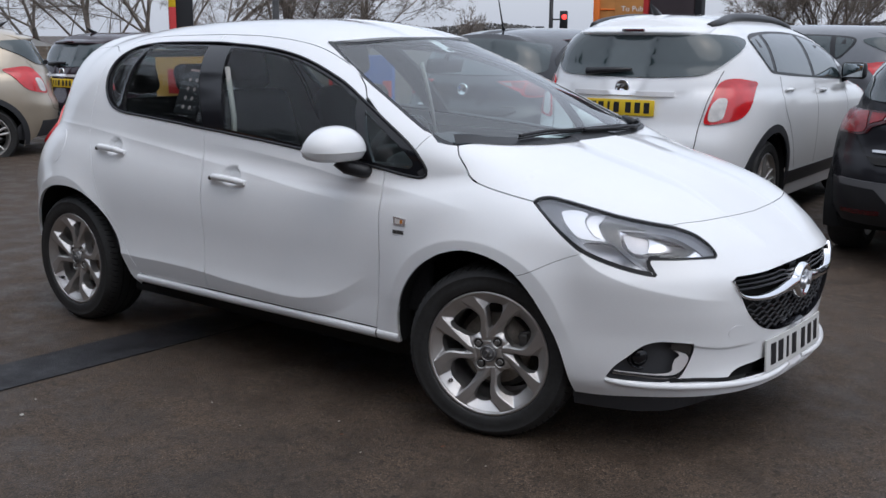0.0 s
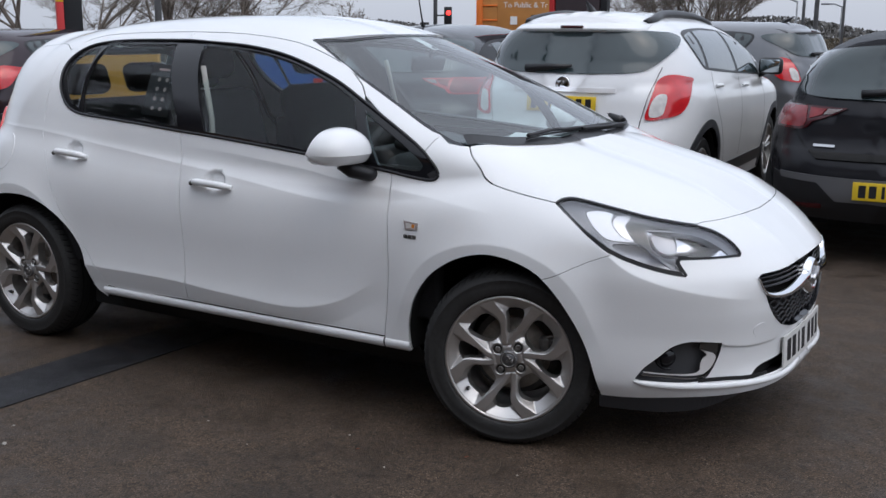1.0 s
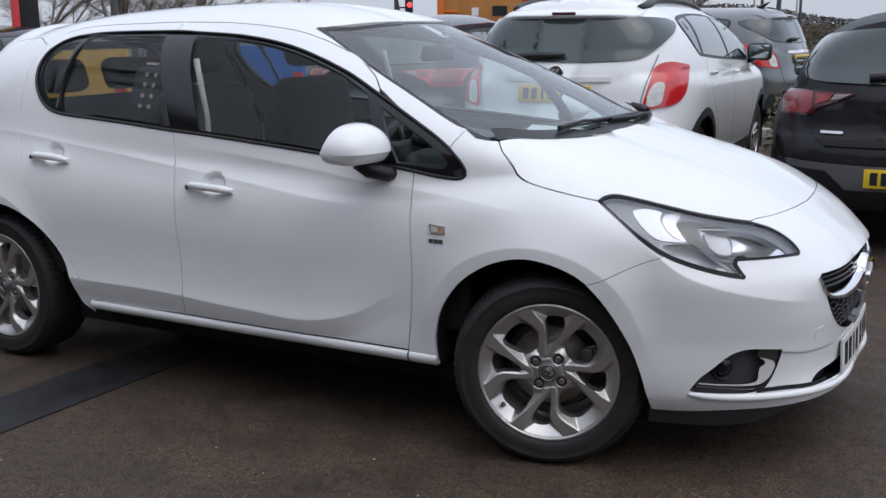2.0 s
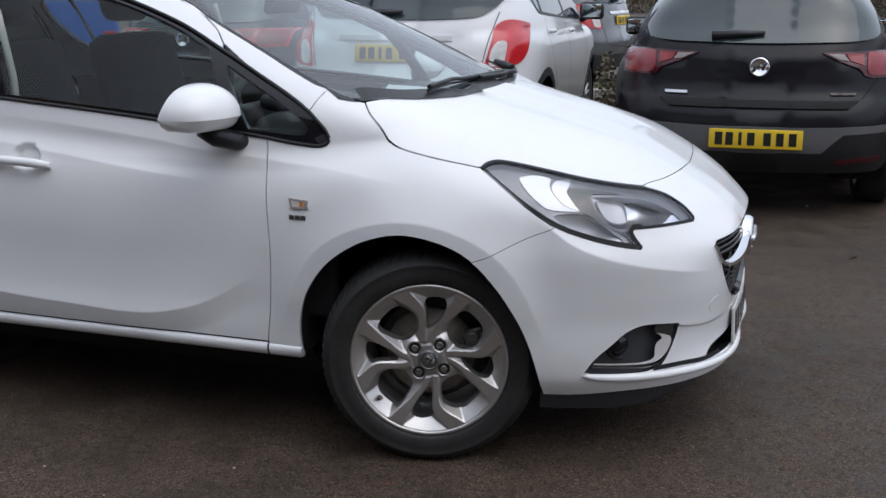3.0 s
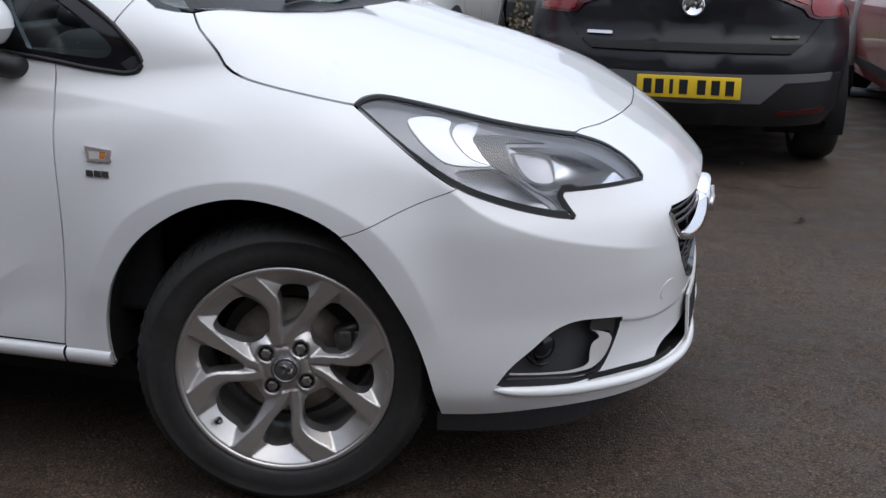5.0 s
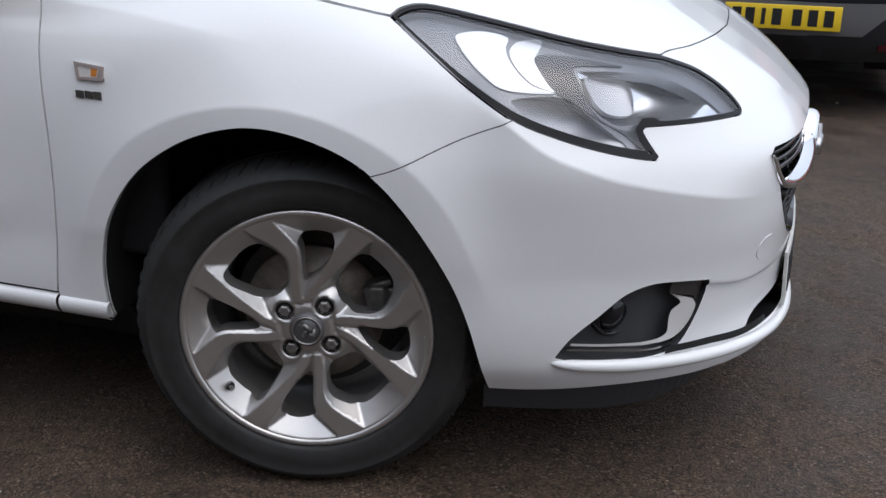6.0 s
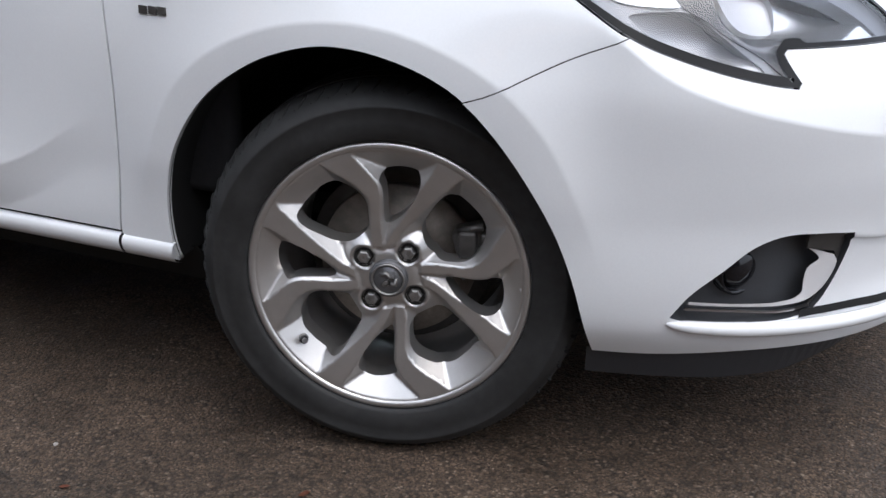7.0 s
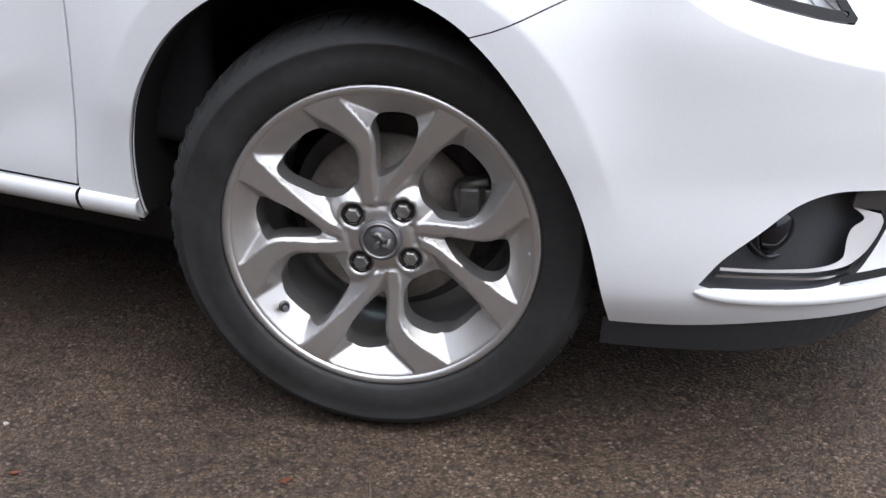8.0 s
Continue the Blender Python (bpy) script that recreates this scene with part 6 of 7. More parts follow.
        wing = part("spoiler", b, paint, car)
        edge = rows[2][10:15]
        part("brake_lamp", tube(edge + np.array((-0.004, 0, 0.006)), 0.010, 8), DEEP_RED, wing)
    if spec.get("plate"):
        z, push, color = spec["plate"]
        x = onto(sh, "rear", [(0.0, z)])[0][0]
        plate(car, pose(x - push, 0, z, -4, 0, -90), color)
    if spec.get("badge"):
        u, z, r = spec["badge"]
        x = onto(sh, "rear", [(u, z)])[0][0]
        b = lathe([(0.0, -0.012), (r * 0.75, -0.010), (r * 0.8, -0.014), (r * 0.95, -0.013), (r, -0.004), (r, 0.02)], 28)
        e = part("emblem", moved(b, pose(x, -u, z, -6, 0, -90)), CHROME, car)
        b = tube([(-r * 0.5, -0.014, -r * 0.35), (-r * 0.1, -0.017, r * 0.25), (r * 0.2, -0.017, -r * 0.15), (r * 0.5, -0.014, r * 0.45)], r * 0.14, 6)
        part("emblem_device", moved(b, pose(x, -u, z, -6, 0, -90)), STEEL, e)
    if spec.get("wiper"):
        z, u0, u1 = spec["wiper"]
        p = onto(sh, "rear", [(u0, z), ((u0 + u1) / 2, z + 0.012), (u1, z + 0.02)])
        part("rear_wiper", tube(p + np.array((-0.035, 0, 0)), [0.026, 0.022, 0.010], 8), TRIM, car)
    if spec.get("fin"):
        x = spec["fin"]
        z = float(sh.roof(x))
        part("aerial", tube([(x + 0.06, 0, z - 0.01), (x - 0.02, 0, z + 0.03), (x - 0.10, 0, z + 0.075)], [0.03, 0.022, 0.004], 8), TRIM, car)
    if spec.get("mast"):
        x = spec["mast"]
        z = float(sh.roof(x))
        part("aerial", tube([(x, 0, z - 0.01), (x - 0.015, 0, z + 0.03), (x - 0.16, 0, z + 0.42)], [0.028, 0.010, 0.003], 8), TRIM, car)
    if spec.get("rails"):
        for side in (False, True):
            p = onto(sh, "side", spline(spec["rails"], 0.06, closed=False))
            h = np.sin(np.linspace(0, 1, len(p)) * math.pi) ** 0.4 * 0.035
            b = tube(p + np.stack((0 * h, 0 * h + 0.05, h * 0.5 + 0.012), 1), list(0.028 + 0.010 * h / 0.035), 8)
            part("roof_rail", mirrored(b) if side else b, TRIM, car)
    for x in (0.0, -base):
        for side in (1, -1):
            build_wheel(car, pose(x, -spec["track"] * side, hub, 0, 0, 0 if side > 0 else 180), "twin", rad, rad * 0.70, SATIN if spec.get("bright") else ALLOY, 0.2, False)
    return car


SUV = dict(
    shell=Shell(dict(
        plan=[(-3.4, 0.84), (-2.5, 0.885), (-1.2, 0.885), (0.0, 0.88), (0.9, 0.86)],
        side=[(0.1, 0.90), (0.3, 0.95), (0.5, 0.985), (0.75, 1.0), (0.95, 0.985), (1.1, 0.955), (1.2, 0.93)],
        nose=[(0.2, 0.80), (0.5, 0.88), (0.8, 0.86), (1.0, 0.80)],
        tail=[(0.2, -3.20), (0.45, -3.33), (0.65, -3.36), (0.80, -3.31), (1.05, -3.27), (1.2, -3.22)],
        deck=[(-3.4, 1.22), (-2.4, 1.22), (-0.6, 1.12), (-0.1, 1.10), (0.4, 1.04), (0.8, 0.95), (0.95, 0.85)],
        roof=[(-3.33, 1.0), (-3.26, 1.16), (-3.14, 1.38), (-3.06, 1.50), (-2.9, 1.545), (-2.4, 1.565), (-1.7, 1.575), (-1.2, 1.55), (-0.8, 1.47), (-0.3, 1.22), (0.05, 1.08), (0.3, 0.95)],
        cabin=[(0.9, 0.85), (1.05, 0.835), (1.3, 0.745), (1.5, 0.655), (1.65, 0.58)],
        cabin_plan=curve([(-3.3, 0.88), (-2.7, 0.97), (-1.8, 1.0), (-0.6, 1.0), (-0.2, 0.93), (0.05, 0.82)]), cab_front=0.05,
        x_front=-0.1, n_front=2.6, x_rear=-2.45, n_rear=3.6, z_low=0.75, k_low=4.5, m=3.0, z_cab=1.0, k_cab=5.0, m_cab=2.8)),
    cladding=True, base=2.555, hub=0.335, rad=0.335, bottom=0.30, track=0.73,
    tail=[(-3.04, 0.30), (-3.10, 0.50), (-3.12, 0.75), (-3.10, 0.95), (-3.06, 1.10), (-3.02, 1.25), (-2.98, 1.36), (-2.94, 1.43)],
    nose=[(0.62, 0.30), (0.66, 0.50), (0.64, 0.75), (0.58, 0.92)],
    rail=[(0.58, 0.92), (0.2, 1.0), (-0.2, 1.10), (-0.6, 1.30), (-0.95, 1.43), (-1.3, 1.49), (-1.9, 1.51), (-2.5, 1.49), (-2.94, 1.43)],
    dlo=[(-0.30, 1.10), (-0.70, 1.27), (-1.05, 1.38), (-1.5, 1.435), (-2.0, 1.445), (-2.40, 1.430), (-2.56, 1.408), (-2.605, 1.375), (-2.595, 1.31), (-2.51, 1.20), (-2.46, 1.155), (-2.38, 1.14), (-2.0, 1.115), (-1.2, 1.08), (-0.6, 1.06)],
    panes={"front_pane": [(-0.72, 1.25), (-1.05, 1.365), (-1.42, 1.415), (-1.42, 1.10), (-0.66, 1.075)],
           "rear_pane": [(-1.50, 1.42), (-2.0, 1.428), (-2.26, 1.418), (-2.34, 1.155), (-1.50, 1.105)],
           "rear_quarter_pane": [(-2.33, 1.415), (-2.52, 1.395), (-2.575, 1.368), (-2.565, 1.315), (-2.49, 1.21), (-2.44, 1.17), (-2.405, 1.162)]},
    patches=[("rdiag", [(-1.854, 0.818), (-1.833, 0.911), (-1.783, 1.012), (-1.721, 1.093), (-1.616, 1.118), (-1.45, 1.10), (-1.391, 1.082), (-1.449, 1.013), (-1.521, 0.907), (-1.594, 0.852), (-1.722, 0.824)], "lamp", "tail_lamp"),
             ("rdiag", [(-1.815, 0.923), (-1.763, 0.980), (-1.697, 0.980), (-1.712, 0.911), (-1.741, 0.848), (-1.828, 0.836)], CLEAR_LENS, "reverse_lamp"),
             ("side", [(-2.97, 0.30), (-2.97, 0.46), (-2.90, 0.47), (-2.86, 0.36), (-2.86, 0.30)], PLASTIC, "arch_trim"),
             ("side", [(-0.40, 0.30), (-0.40, 0.40), (-2.15, 0.40), (-2.15, 0.30)], TRIM, "sill_panel")],
    rear=[("rear", [(-0.60, 1.405), (-0.30, 1.418), (0, 1.422), (0.30, 1.418), (0.60, 1.405), (0.655, 1.375), (0.68, 1.325), (0.675, 1.285), (0.645, 1.235), (0.59, 1.175), (0.53, 1.142), (0.40, 1.128), (0, 1.118),
                    (-0.40, 1.128), (-0.53, 1.142), (-0.59, 1.175), (-0.645, 1.235), (-0.675, 1.285), (-0.68, 1.325), (-0.655, 1.375)], CAR_GLASS, "rear_window"),
          ("rear", [(-0.70, 0.32), (-0.70, 0.50), (0.70, 0.50), (0.70, 0.32)], PLASTIC, "bumper_panel"),
                    ("rear", [(-0.38, 0.992), (-0.38, 1.024), (0.38, 1.024), (0.38, 0.992)], BRIGHT, "chrome_strip")],
    seams=[[(-1.45, 1.06), (-1.46, 0.8), (-1.44, 0.42)], [(-0.55, 1.05), (-0.52, 0.8), (-0.5, 0.42)], [(-2.30, 1.12), (-2.32, 0.9), (-2.2, 0.75), (-2.05, 0.55), (-1.98, 0.42)]],
    rear_seams=[[(0.64, 1.17), (0.60, 1.0), (0.56, 0.80), (0.52, 0.62), (-0.52, 0.62), (-0.56, 0.80), (-0.60, 1.0), (-0.64, 1.17)]],
    handles=[(-1.25, 0.99), (-2.15, 1.02)], mirror=(-0.62, 1.08), screen=[(-0.02, -0.60), (-0.3, -0.68), (-0.6, -0.66), (-0.95, -0.58), (-1.1, -0.54)],
    spoiler=(1.475, 1.440, 1.405, 0.50, 0.055), mirror_paint=TRIM, plate=(0.912, 0.012, YELLOW), badge=(0.0, 1.052, 0.055), wiper=(1.155, -0.30, 0.05), fin=-2.75, rails=[(-2.85, 1.46), (-2.4, 1.505), (-1.9, 1.515), (-1.4, 1.50), (-1.15, 1.46)])

ESTATE = dict(
    shell=Shell(dict(
        plan=[(-3.5, 0.83), (-2.6, 0.895), (-1.2, 0.90), (0.0, 0.895), (0.9, 0.87)],
        side=[(0.1, 0.90), (0.25, 0.95), (0.45, 0.985), (0.65, 1.0), (0.85, 0.98), (1.0, 0.94), (1.1, 0.91)],
        nose=[(0.2, 0.83), (0.45, 0.91), (0.7, 0.88), (0.9, 0.80)],
        tail=[(0.15, -3.30), (0.36, -3.44), (0.55, -3.46), (0.66, -3.42), (0.70, -3.36), (0.95, -3.31), (1.1, -3.22)],
        deck=[(-3.5, 1.08), (-2.4, 1.10), (-0.6, 1.00), (-0.1, 0.98), (0.4, 0.92), (0.8, 0.82), (0.95, 0.72)],
        roof=[(-3.38, 0.90), (-3.28, 1.02), (-3.10, 1.25), (-3.02, 1.36), (-2.8, 1.40), (-2.3, 1.44), (-1.7, 1.455), (-1.2, 1.43), (-0.8, 1.30), (-0.3, 1.08), (0.05, 0.95), (0.3, 0.85)],
        cabin=[(0.8, 0.84), (0.95, 0.82), (1.2, 0.72), (1.35, 0.645), (1.5, 0.58)],
        cabin_plan=curve([(-3.35, 0.84), (-2.7, 0.95), (-1.8, 1.0), (-0.6, 1.0), (-0.2, 0.93), (0.05, 0.82)]), cab_front=0.05,
        x_front=-0.1, n_front=2.6, x_rear=-2.5, n_rear=3.4, z_low=0.62, k_low=4.5, m=3.0, z_cab=0.88, k_cab=5.0, m_cab=2.8)),
    sharp_lamps=True, base=2.66, hub=0.32, rad=0.32, bottom=0.27, track=0.75,
    tail=[(-3.06, 0.27), (-3.14, 0.42), (-3.16, 0.62), (-3.13, 0.82), (-3.08, 0.96), (-3.02, 1.10), (-2.96, 1.22), (-2.90, 1.30)],
    nose=[(0.62, 0.27), (0.68, 0.42), (0.64, 0.65), (0.56, 0.80)],
    rail=[(0.56, 0.80), (0.2, 0.88), (-0.2, 0.97), (-0.6, 1.14), (-0.95, 1.28), (-1.3, 1.35), (-1.9, 1.375), (-2.5, 1.355), (-2.90, 1.30)],
    dlo=[(-0.25, 0.96), (-0.65, 1.13), (-1.0, 1.245), (-1.5, 1.305), (-2.0, 1.31), (-2.45, 1.27), (-2.75, 1.16), (-2.78, 1.09), (-2.6, 1.03), (-2.0, 0.99), (-1.2, 0.96), (-0.6, 0.935)],
    panes={"front_pane": [(-0.68, 1.11), (-1.0, 1.225), (-1.42, 1.285), (-1.42, 0.985), (-0.62, 0.955)],
           "rear_pane": [(-1.52, 1.29), (-2.0, 1.29), (-2.35, 1.265), (-2.35, 1.025), (-1.52, 0.99)]},
    patches=[("rear", [(-0.80, 0.950), (-0.60, 0.962), (-0.345, 0.952), (-0.43, 0.908), (-0.555, 0.862), (-0.585, 0.825), (-0.63, 0.812), (-0.80, 0.815)], "lamp", "tail_lamp"),
             ("rear", [(-0.785, 0.940), (-0.60, 0.950), (-0.592, 0.865), (-0.605, 0.835), (-0.64, 0.825), (-0.785, 0.828)], MID_RED, "outer_lamp"),
             ("rear", [(-0.575, 0.948), (-0.47, 0.945), (-0.50, 0.905), (-0.575, 0.880)], MID_RED, "inner_lamp"),
             ("rear", [(-0.462, 0.944), (-0.375, 0.943), (-0.44, 0.914), (-0.488, 0.905)], CLEAR_DIM, "reverse_lamp"),
             ("side", [(-0.40, 0.27), (-0.40, 0.34), (-2.24, 0.34), (-2.24, 0.27)], PLASTIC, "sill_panel")],
    rear=[("rear", [(-0.56, 1.29), (0.56, 1.29), (0.68, 1.06), (0.60, 1.02), (0.3, 1.005), (0, 1.0), (-0.3, 1.005), (-0.60, 1.02), (-0.68, 1.06)], CAR_GLASS, "rear_window"),
          ("rear", [(-0.66, 0.53), (-0.36, 0.53), (-0.30, 0.40), (0.30, 0.40), (0.40, 0.45), (0.48, 0.53), (0.78, 0.545), (0.78, 0.36), (0.70, 0.28), (-0.70, 0.28), (-0.78, 0.36), (-0.78, 0.545)], TRIM, "bumper_panel"),
          ("rear", [(-0.72, 0.552), (-0.264, 0.545), (0.264, 0.545), (0.72, 0.552), (0.71, 0.512), (0.475, 0.505), (0.360, 0.401), (-0.360, 0.401), (-0.475, 0.505), (-0.71, 0.512)], INSERT, "bumper_insert"),
          ("rear", [(0.44, 0.335), (0.44, 0.36), (0.70, 0.375), (0.70, 0.35)], DEEP_RED, "rear_reflector"),
          ("rear", [(-0.70, 0.335), (-0.70, 0.36), (-0.44, 0.375), (-0.44, 0.35)], DEEP_RED, "rear_reflector"),
          ("rear", [(-0.53, 0.712), (-0.53, 0.728), (-0.40, 0.728), (-0.40, 0.712)], SATIN, "script_bar"),
          ("rear", [(0.40, 0.716), (0.40, 0.729), (0.54, 0.729), (0.54, 0.716)], STEEL, "script_bar"),
          # flat near-black patch: the shade of the tailgate's hollow put into colour
          ("rear", [(-0.50, 0.645), (-0.56, 0.685), (-0.45, 0.682), (0.45, 0.682), (0.56, 0.685), (0.50, 0.645)], VOID, "tailgate_shade")],
    seams=[[(-1.45, 0.94), (-1.46, 0.7), (-1.44, 0.36)], [(-0.55, 0.93), (-0.52, 0.7), (-0.5, 0.36)], [(-2.30, 1.0), (-2.34, 0.8), (-2.2, 0.62), (-2.08, 0.36)]],
    rear_seams=[[(0.72, 1.0), (0.70, 0.90), (0.66, 0.80), (0.58, 0.70)], [(-0.72, 1.0), (-0.70, 0.90), (-0.66, 0.80), (-0.58, 0.70)]],
    handles=[(-1.25, 0.88), (-2.15, 0.92)], mirror=(-0.58, 0.96), screen=[(-0.02, -0.60), (-0.3, -0.68), (-0.6, -0.66), (-0.95, -0.58), (-1.1, -0.54)],
    plate=(0.475, 0.020, YELLOW), badge=(0.0, 0.872, 0.058), wiper=(1.045, -0.28, 0.02), fin=-2.7)

parked_car(SUV, pose(-1.60 + math.sin(radians(4)) * -3.30, 2.98 + math.cos(radians(4)) * 3.30, 0, 0, 0, 94), "white compact sport-utility car seen from behind, with black roof rails", WHITE)
parked_car(ESTATE, pose(0.675 + math.sin(radians(4)) * -3.34, 2.99 + math.cos(radians(4)) * 3.34, 0, 0, 0, 94), "black five-door hatchback with a wide tailgate and yellow plate", BLACK_PAINT, lamps=DEEP_RED)
# ---- the car park's edge: trees, signs, posts, other vehicles ----
def bare_tree(label, seed, at, height, stems=1, spread=0.5, girth=0.13, levels=5, thin=0.011, low=False):
    """A leafless tree: a tapered trunk with forking limbs down to fine twigs."""
    rnd = random.Random(seed)
    tree = thing("tree", label, "tree", "bare trees", at=pose(*at))
    parts = {"trunk": ([], []), "crown": ([], [])}

    def limb(a, b, r0, r1, sides, where):
        vs, fs = parts[where]
        d = (b - a).normalized()
        u = d.cross(Vector((0.3, 0.9, 0.1))).normalized()
        w = d.cross(u)
        k = len(vs)
        for c, r in ((a, r0), (b, r1)):
            for i in range(sides):
                t = math.tau * i / sides
                vs.append(tuple(c + (u * math.cos(t) + w * math.sin(t)) * r))
        for i in range(sides):
            fs.append((k + i, k + (i + 1) % sides, k + sides + (i + 1) % sides, k + sides + i))

    def grow(a, d, length, r, level):
        n = 3 if level < 3 else 2
        p, dd = a, d
        for i in range(n):
            dd = (dd + Vector((rnd.gauss(0, 0.13), rnd.gauss(0, 0.13), rnd.gauss(0.04, 0.08)))).normalized()
            q = p + dd * length / n
            r2 = r * (1 - 0.30 / n)
            limb(p, q, r, r2, 7 if level == 0 else (5 if level < 3 else 3), "trunk" if level == 0 else "crown")
            p, r = q, r2
            if level < levels and (i > 0 or level > 0 or low):
                for _ in range(1 if level == 0 or (low and rnd.random() < 0.75) else 2):
                    side = Vector((rnd.gauss(0, 1), rnd.gauss(0, 1), rnd.gauss(0.05, 0.5))).normalized()
                    grow(p, (dd * (1 - spread) + side * spread).normalized(), length * (rnd.uniform(0.5, 0.72) if level or stems > 1 else rnd.uniform(1.3, 1.6)), max(thin, r * rnd.uniform(0.38, 0.55)), level + 1)
        if level == levels:
            for _ in range(2):
                side = Vector((rnd.gauss(0, 1), rnd.gauss(0, 1), rnd.gauss(0.2, 0.6))).normalized()
                limb(a, a + (d * 0.7 + side * 0.7).normalized() * length * rnd.uniform(0.5, 0.9), thin * 0.7, thin * 0.3, 3, "crown")
        if level < levels:
            for _ in range(2):
                side = Vector((rnd.gauss(0, 1), rnd.gauss(0, 1), rnd.gauss(0.3, 0.4))).normalized()
                grow(p, (dd * 0.75 + side * 0.35).normalized(), length * (rnd.uniform(0.6, 0.78) if level or stems > 1 else 1.5), max(thin, r * 0.72), level + 1)
    for s in range(stems):
        a = math.tau * s / stems
        lean = Vector((math.cos(a) * 0.45, math.sin(a) * 0.45, 1)) if stems > 1 else Vector((rnd.gauss(0, 0.05), rnd.gauss(0, 0.05), 1))
        grow(Vector((math.cos(a) * 0.15, math.sin(a) * 0.15, 0)) * (stems > 1), lean.normalized(), height * (0.30 if stems > 1 else 0.19), girth, 0)
    for n, (vs, fs) in parts.items():
        me = bpy.data.meshes.new(n)
        me.from_pydata(vs, [], fs)
        me.materials.append(BARK if n == "trunk" else TWIG)
        ob = new(n, me)
        ob.parent = tree
    return tree


bare_tree("bare grey-brown tree with spreading limbs at the roadside", 3, (-26.4, 15.0, -0.3), 9, girth=0.13, levels=5, thin=0.0048, low=True)
bare_tree("bare grey-brown tree with spreading limbs at the roadside", 4, (-25.2, 16.6, -0.3), 9, girth=0.13, levels=5, thin=0.0048, low=True)
bare_tree("bare grey-brown tree with spreading limbs at the roadside", 8, (-30.4, 23.0, -0.3), 9, girth=0.13, levels=5, thin=0.0048, low=True)
bare_tree("bare grey-brown tree with spreading limbs at the roadside", 12, (-22.6, 19.7, -0.3), 8.5, girth=0.13, levels=5, thin=0.0048, low=True)
bare_tree("bare grey-brown tree with spreading limbs at the roadside", 6, (-35.6, 19.0, -0.3), 10, girth=0.13, levels=5, thin=0.0048, low=True)
bare_tree("bare grey-brown tree with spreading limbs at the roadside", 14, (-23.7, 21.4, -0.3), 8.5, girth=0.13, levels=5, thin=0.0048, low=True)
bare_tree("bare grey-brown tree with spreading limbs at the roadside", 17, (-24.5, 25.5, -0.3), 8, girth=0.13, levels=5, thin=0.0048, low=True)
bare_tree("low bare tree far along the road", 9, (-34.3, 44.0, 0), 3.4, girth=0.07, levels=4, thin=0.010, low=True)
bare_tree("many-stemmed bare tree with upright limbs", 21, (-10.5, 34.0, 0), 7.0, stems=12, spread=0.34, girth=0.05, levels=3, thin=0.0055)
bare_tree("thin bare tree beside the sign", 23, (-11.8, 33.0, 0), 5.0, girth=0.07, levels=4, thin=0.006)

# orange notice board with a dark panel, on a pillar

def board(x0, x1, z0, z1, y, mat, name, parent, thick=0.12):
    b = box(x1 - x0, thick, z1 - z0, ((x0 + x1) / 2, y, (z0 + z1) / 2), 0.01)
    return part(name, b, mat, parent)


sign = thing("notice_board", "tall orange notice board with an ochre lettered panel", "sign", at=pose(-15.7, 29.95, 0, 0, 0, 27))
board(-1.72, -1.50, 0.0, 3.6, 0, ORANGE, "pillar", sign, 0.25)
board(-1.50, -0.98, 1.2, 3.5, 0.02, OCHRE, "side_panel", sign)
board(-0.98, 1.55, 0.9, 3.5, 0.0, OCHRE, "text_panel", sign)
board(1.55, 1.72, 0.0, 3.6, 0, ORANGE, "pillar", sign, 0.25)
for k in range(4):
    board(-1.50, -0.98, 1.3 + 0.5 * k, 1.36 + 0.5 * k, -0.06, ORANGE, "rail", sign, 0.04)
text = bpy.data.curves.new("sign_text", "FONT")
text.body, text.size, text.extrude = "To Public & Tr", 0.258, 0.004
tx = new("lettering", text)
bpy.context.view_layer.update()
tm = bpy.data.meshes.new_from_object(tx.evaluated_get(bpy.context.evaluated_depsgraph_get()))
bpy.data.objects.remove(tx)
tm.name = "lettering"
tm.materials.clear()
tm.materials.append(WHITE_PRINT)
tob = new("lettering", tm)
tob.parent = sign
tob.matrix_basis = pose(-0.77, -0.07, 2.27, 90, 0, 0)
part("symbol_tile", box(0.24, 0.02, 0.28, (-0.40, -0.075, 1.82)), WHITE_PRINT, sign)
part("dark_tile", box(0.52, 0.02, 0.34, (0.46, -0.075, 1.84)), INK, sign)

# tall banner totem, red and yellow beside black
totem = thing("totem_sign", "tall black totem with a yellow and red edge", "sign", at=pose(-11.45, 6.85, 0, 0, 0, 60))
part("body", box(0.27, 0.10, 3.4, (0.06, 0, 1.7), 0.02), INK, totem)
part("yellow_band", box(0.10, 0.11, 1.0, (-0.12, 0, 2.3), 0.005), YELLOW, totem)
part("red_band", box(0.10, 0.11, 1.8, (-0.12, 0, 0.9), 0.005), RED_BOARD, totem)

second = thing("totem_sign", "tall dark brown totem with a red edge and a black post", "sign", at=pose(-4.19, 8.92, 0, 0, 0, 2))
part("body", box(0.62, 0.10, 3.3, (0.02, 0, 1.65), 0.02), DARK_BOARD, second)
part("red_band", box(0.07, 0.11, 3.3, (-0.335, 0, 1.65), 0.005), RED_BOARD, second)
part("post", box(0.09, 0.12, 3.3, (0.385, 0, 1.65), 0.01), INK, second)

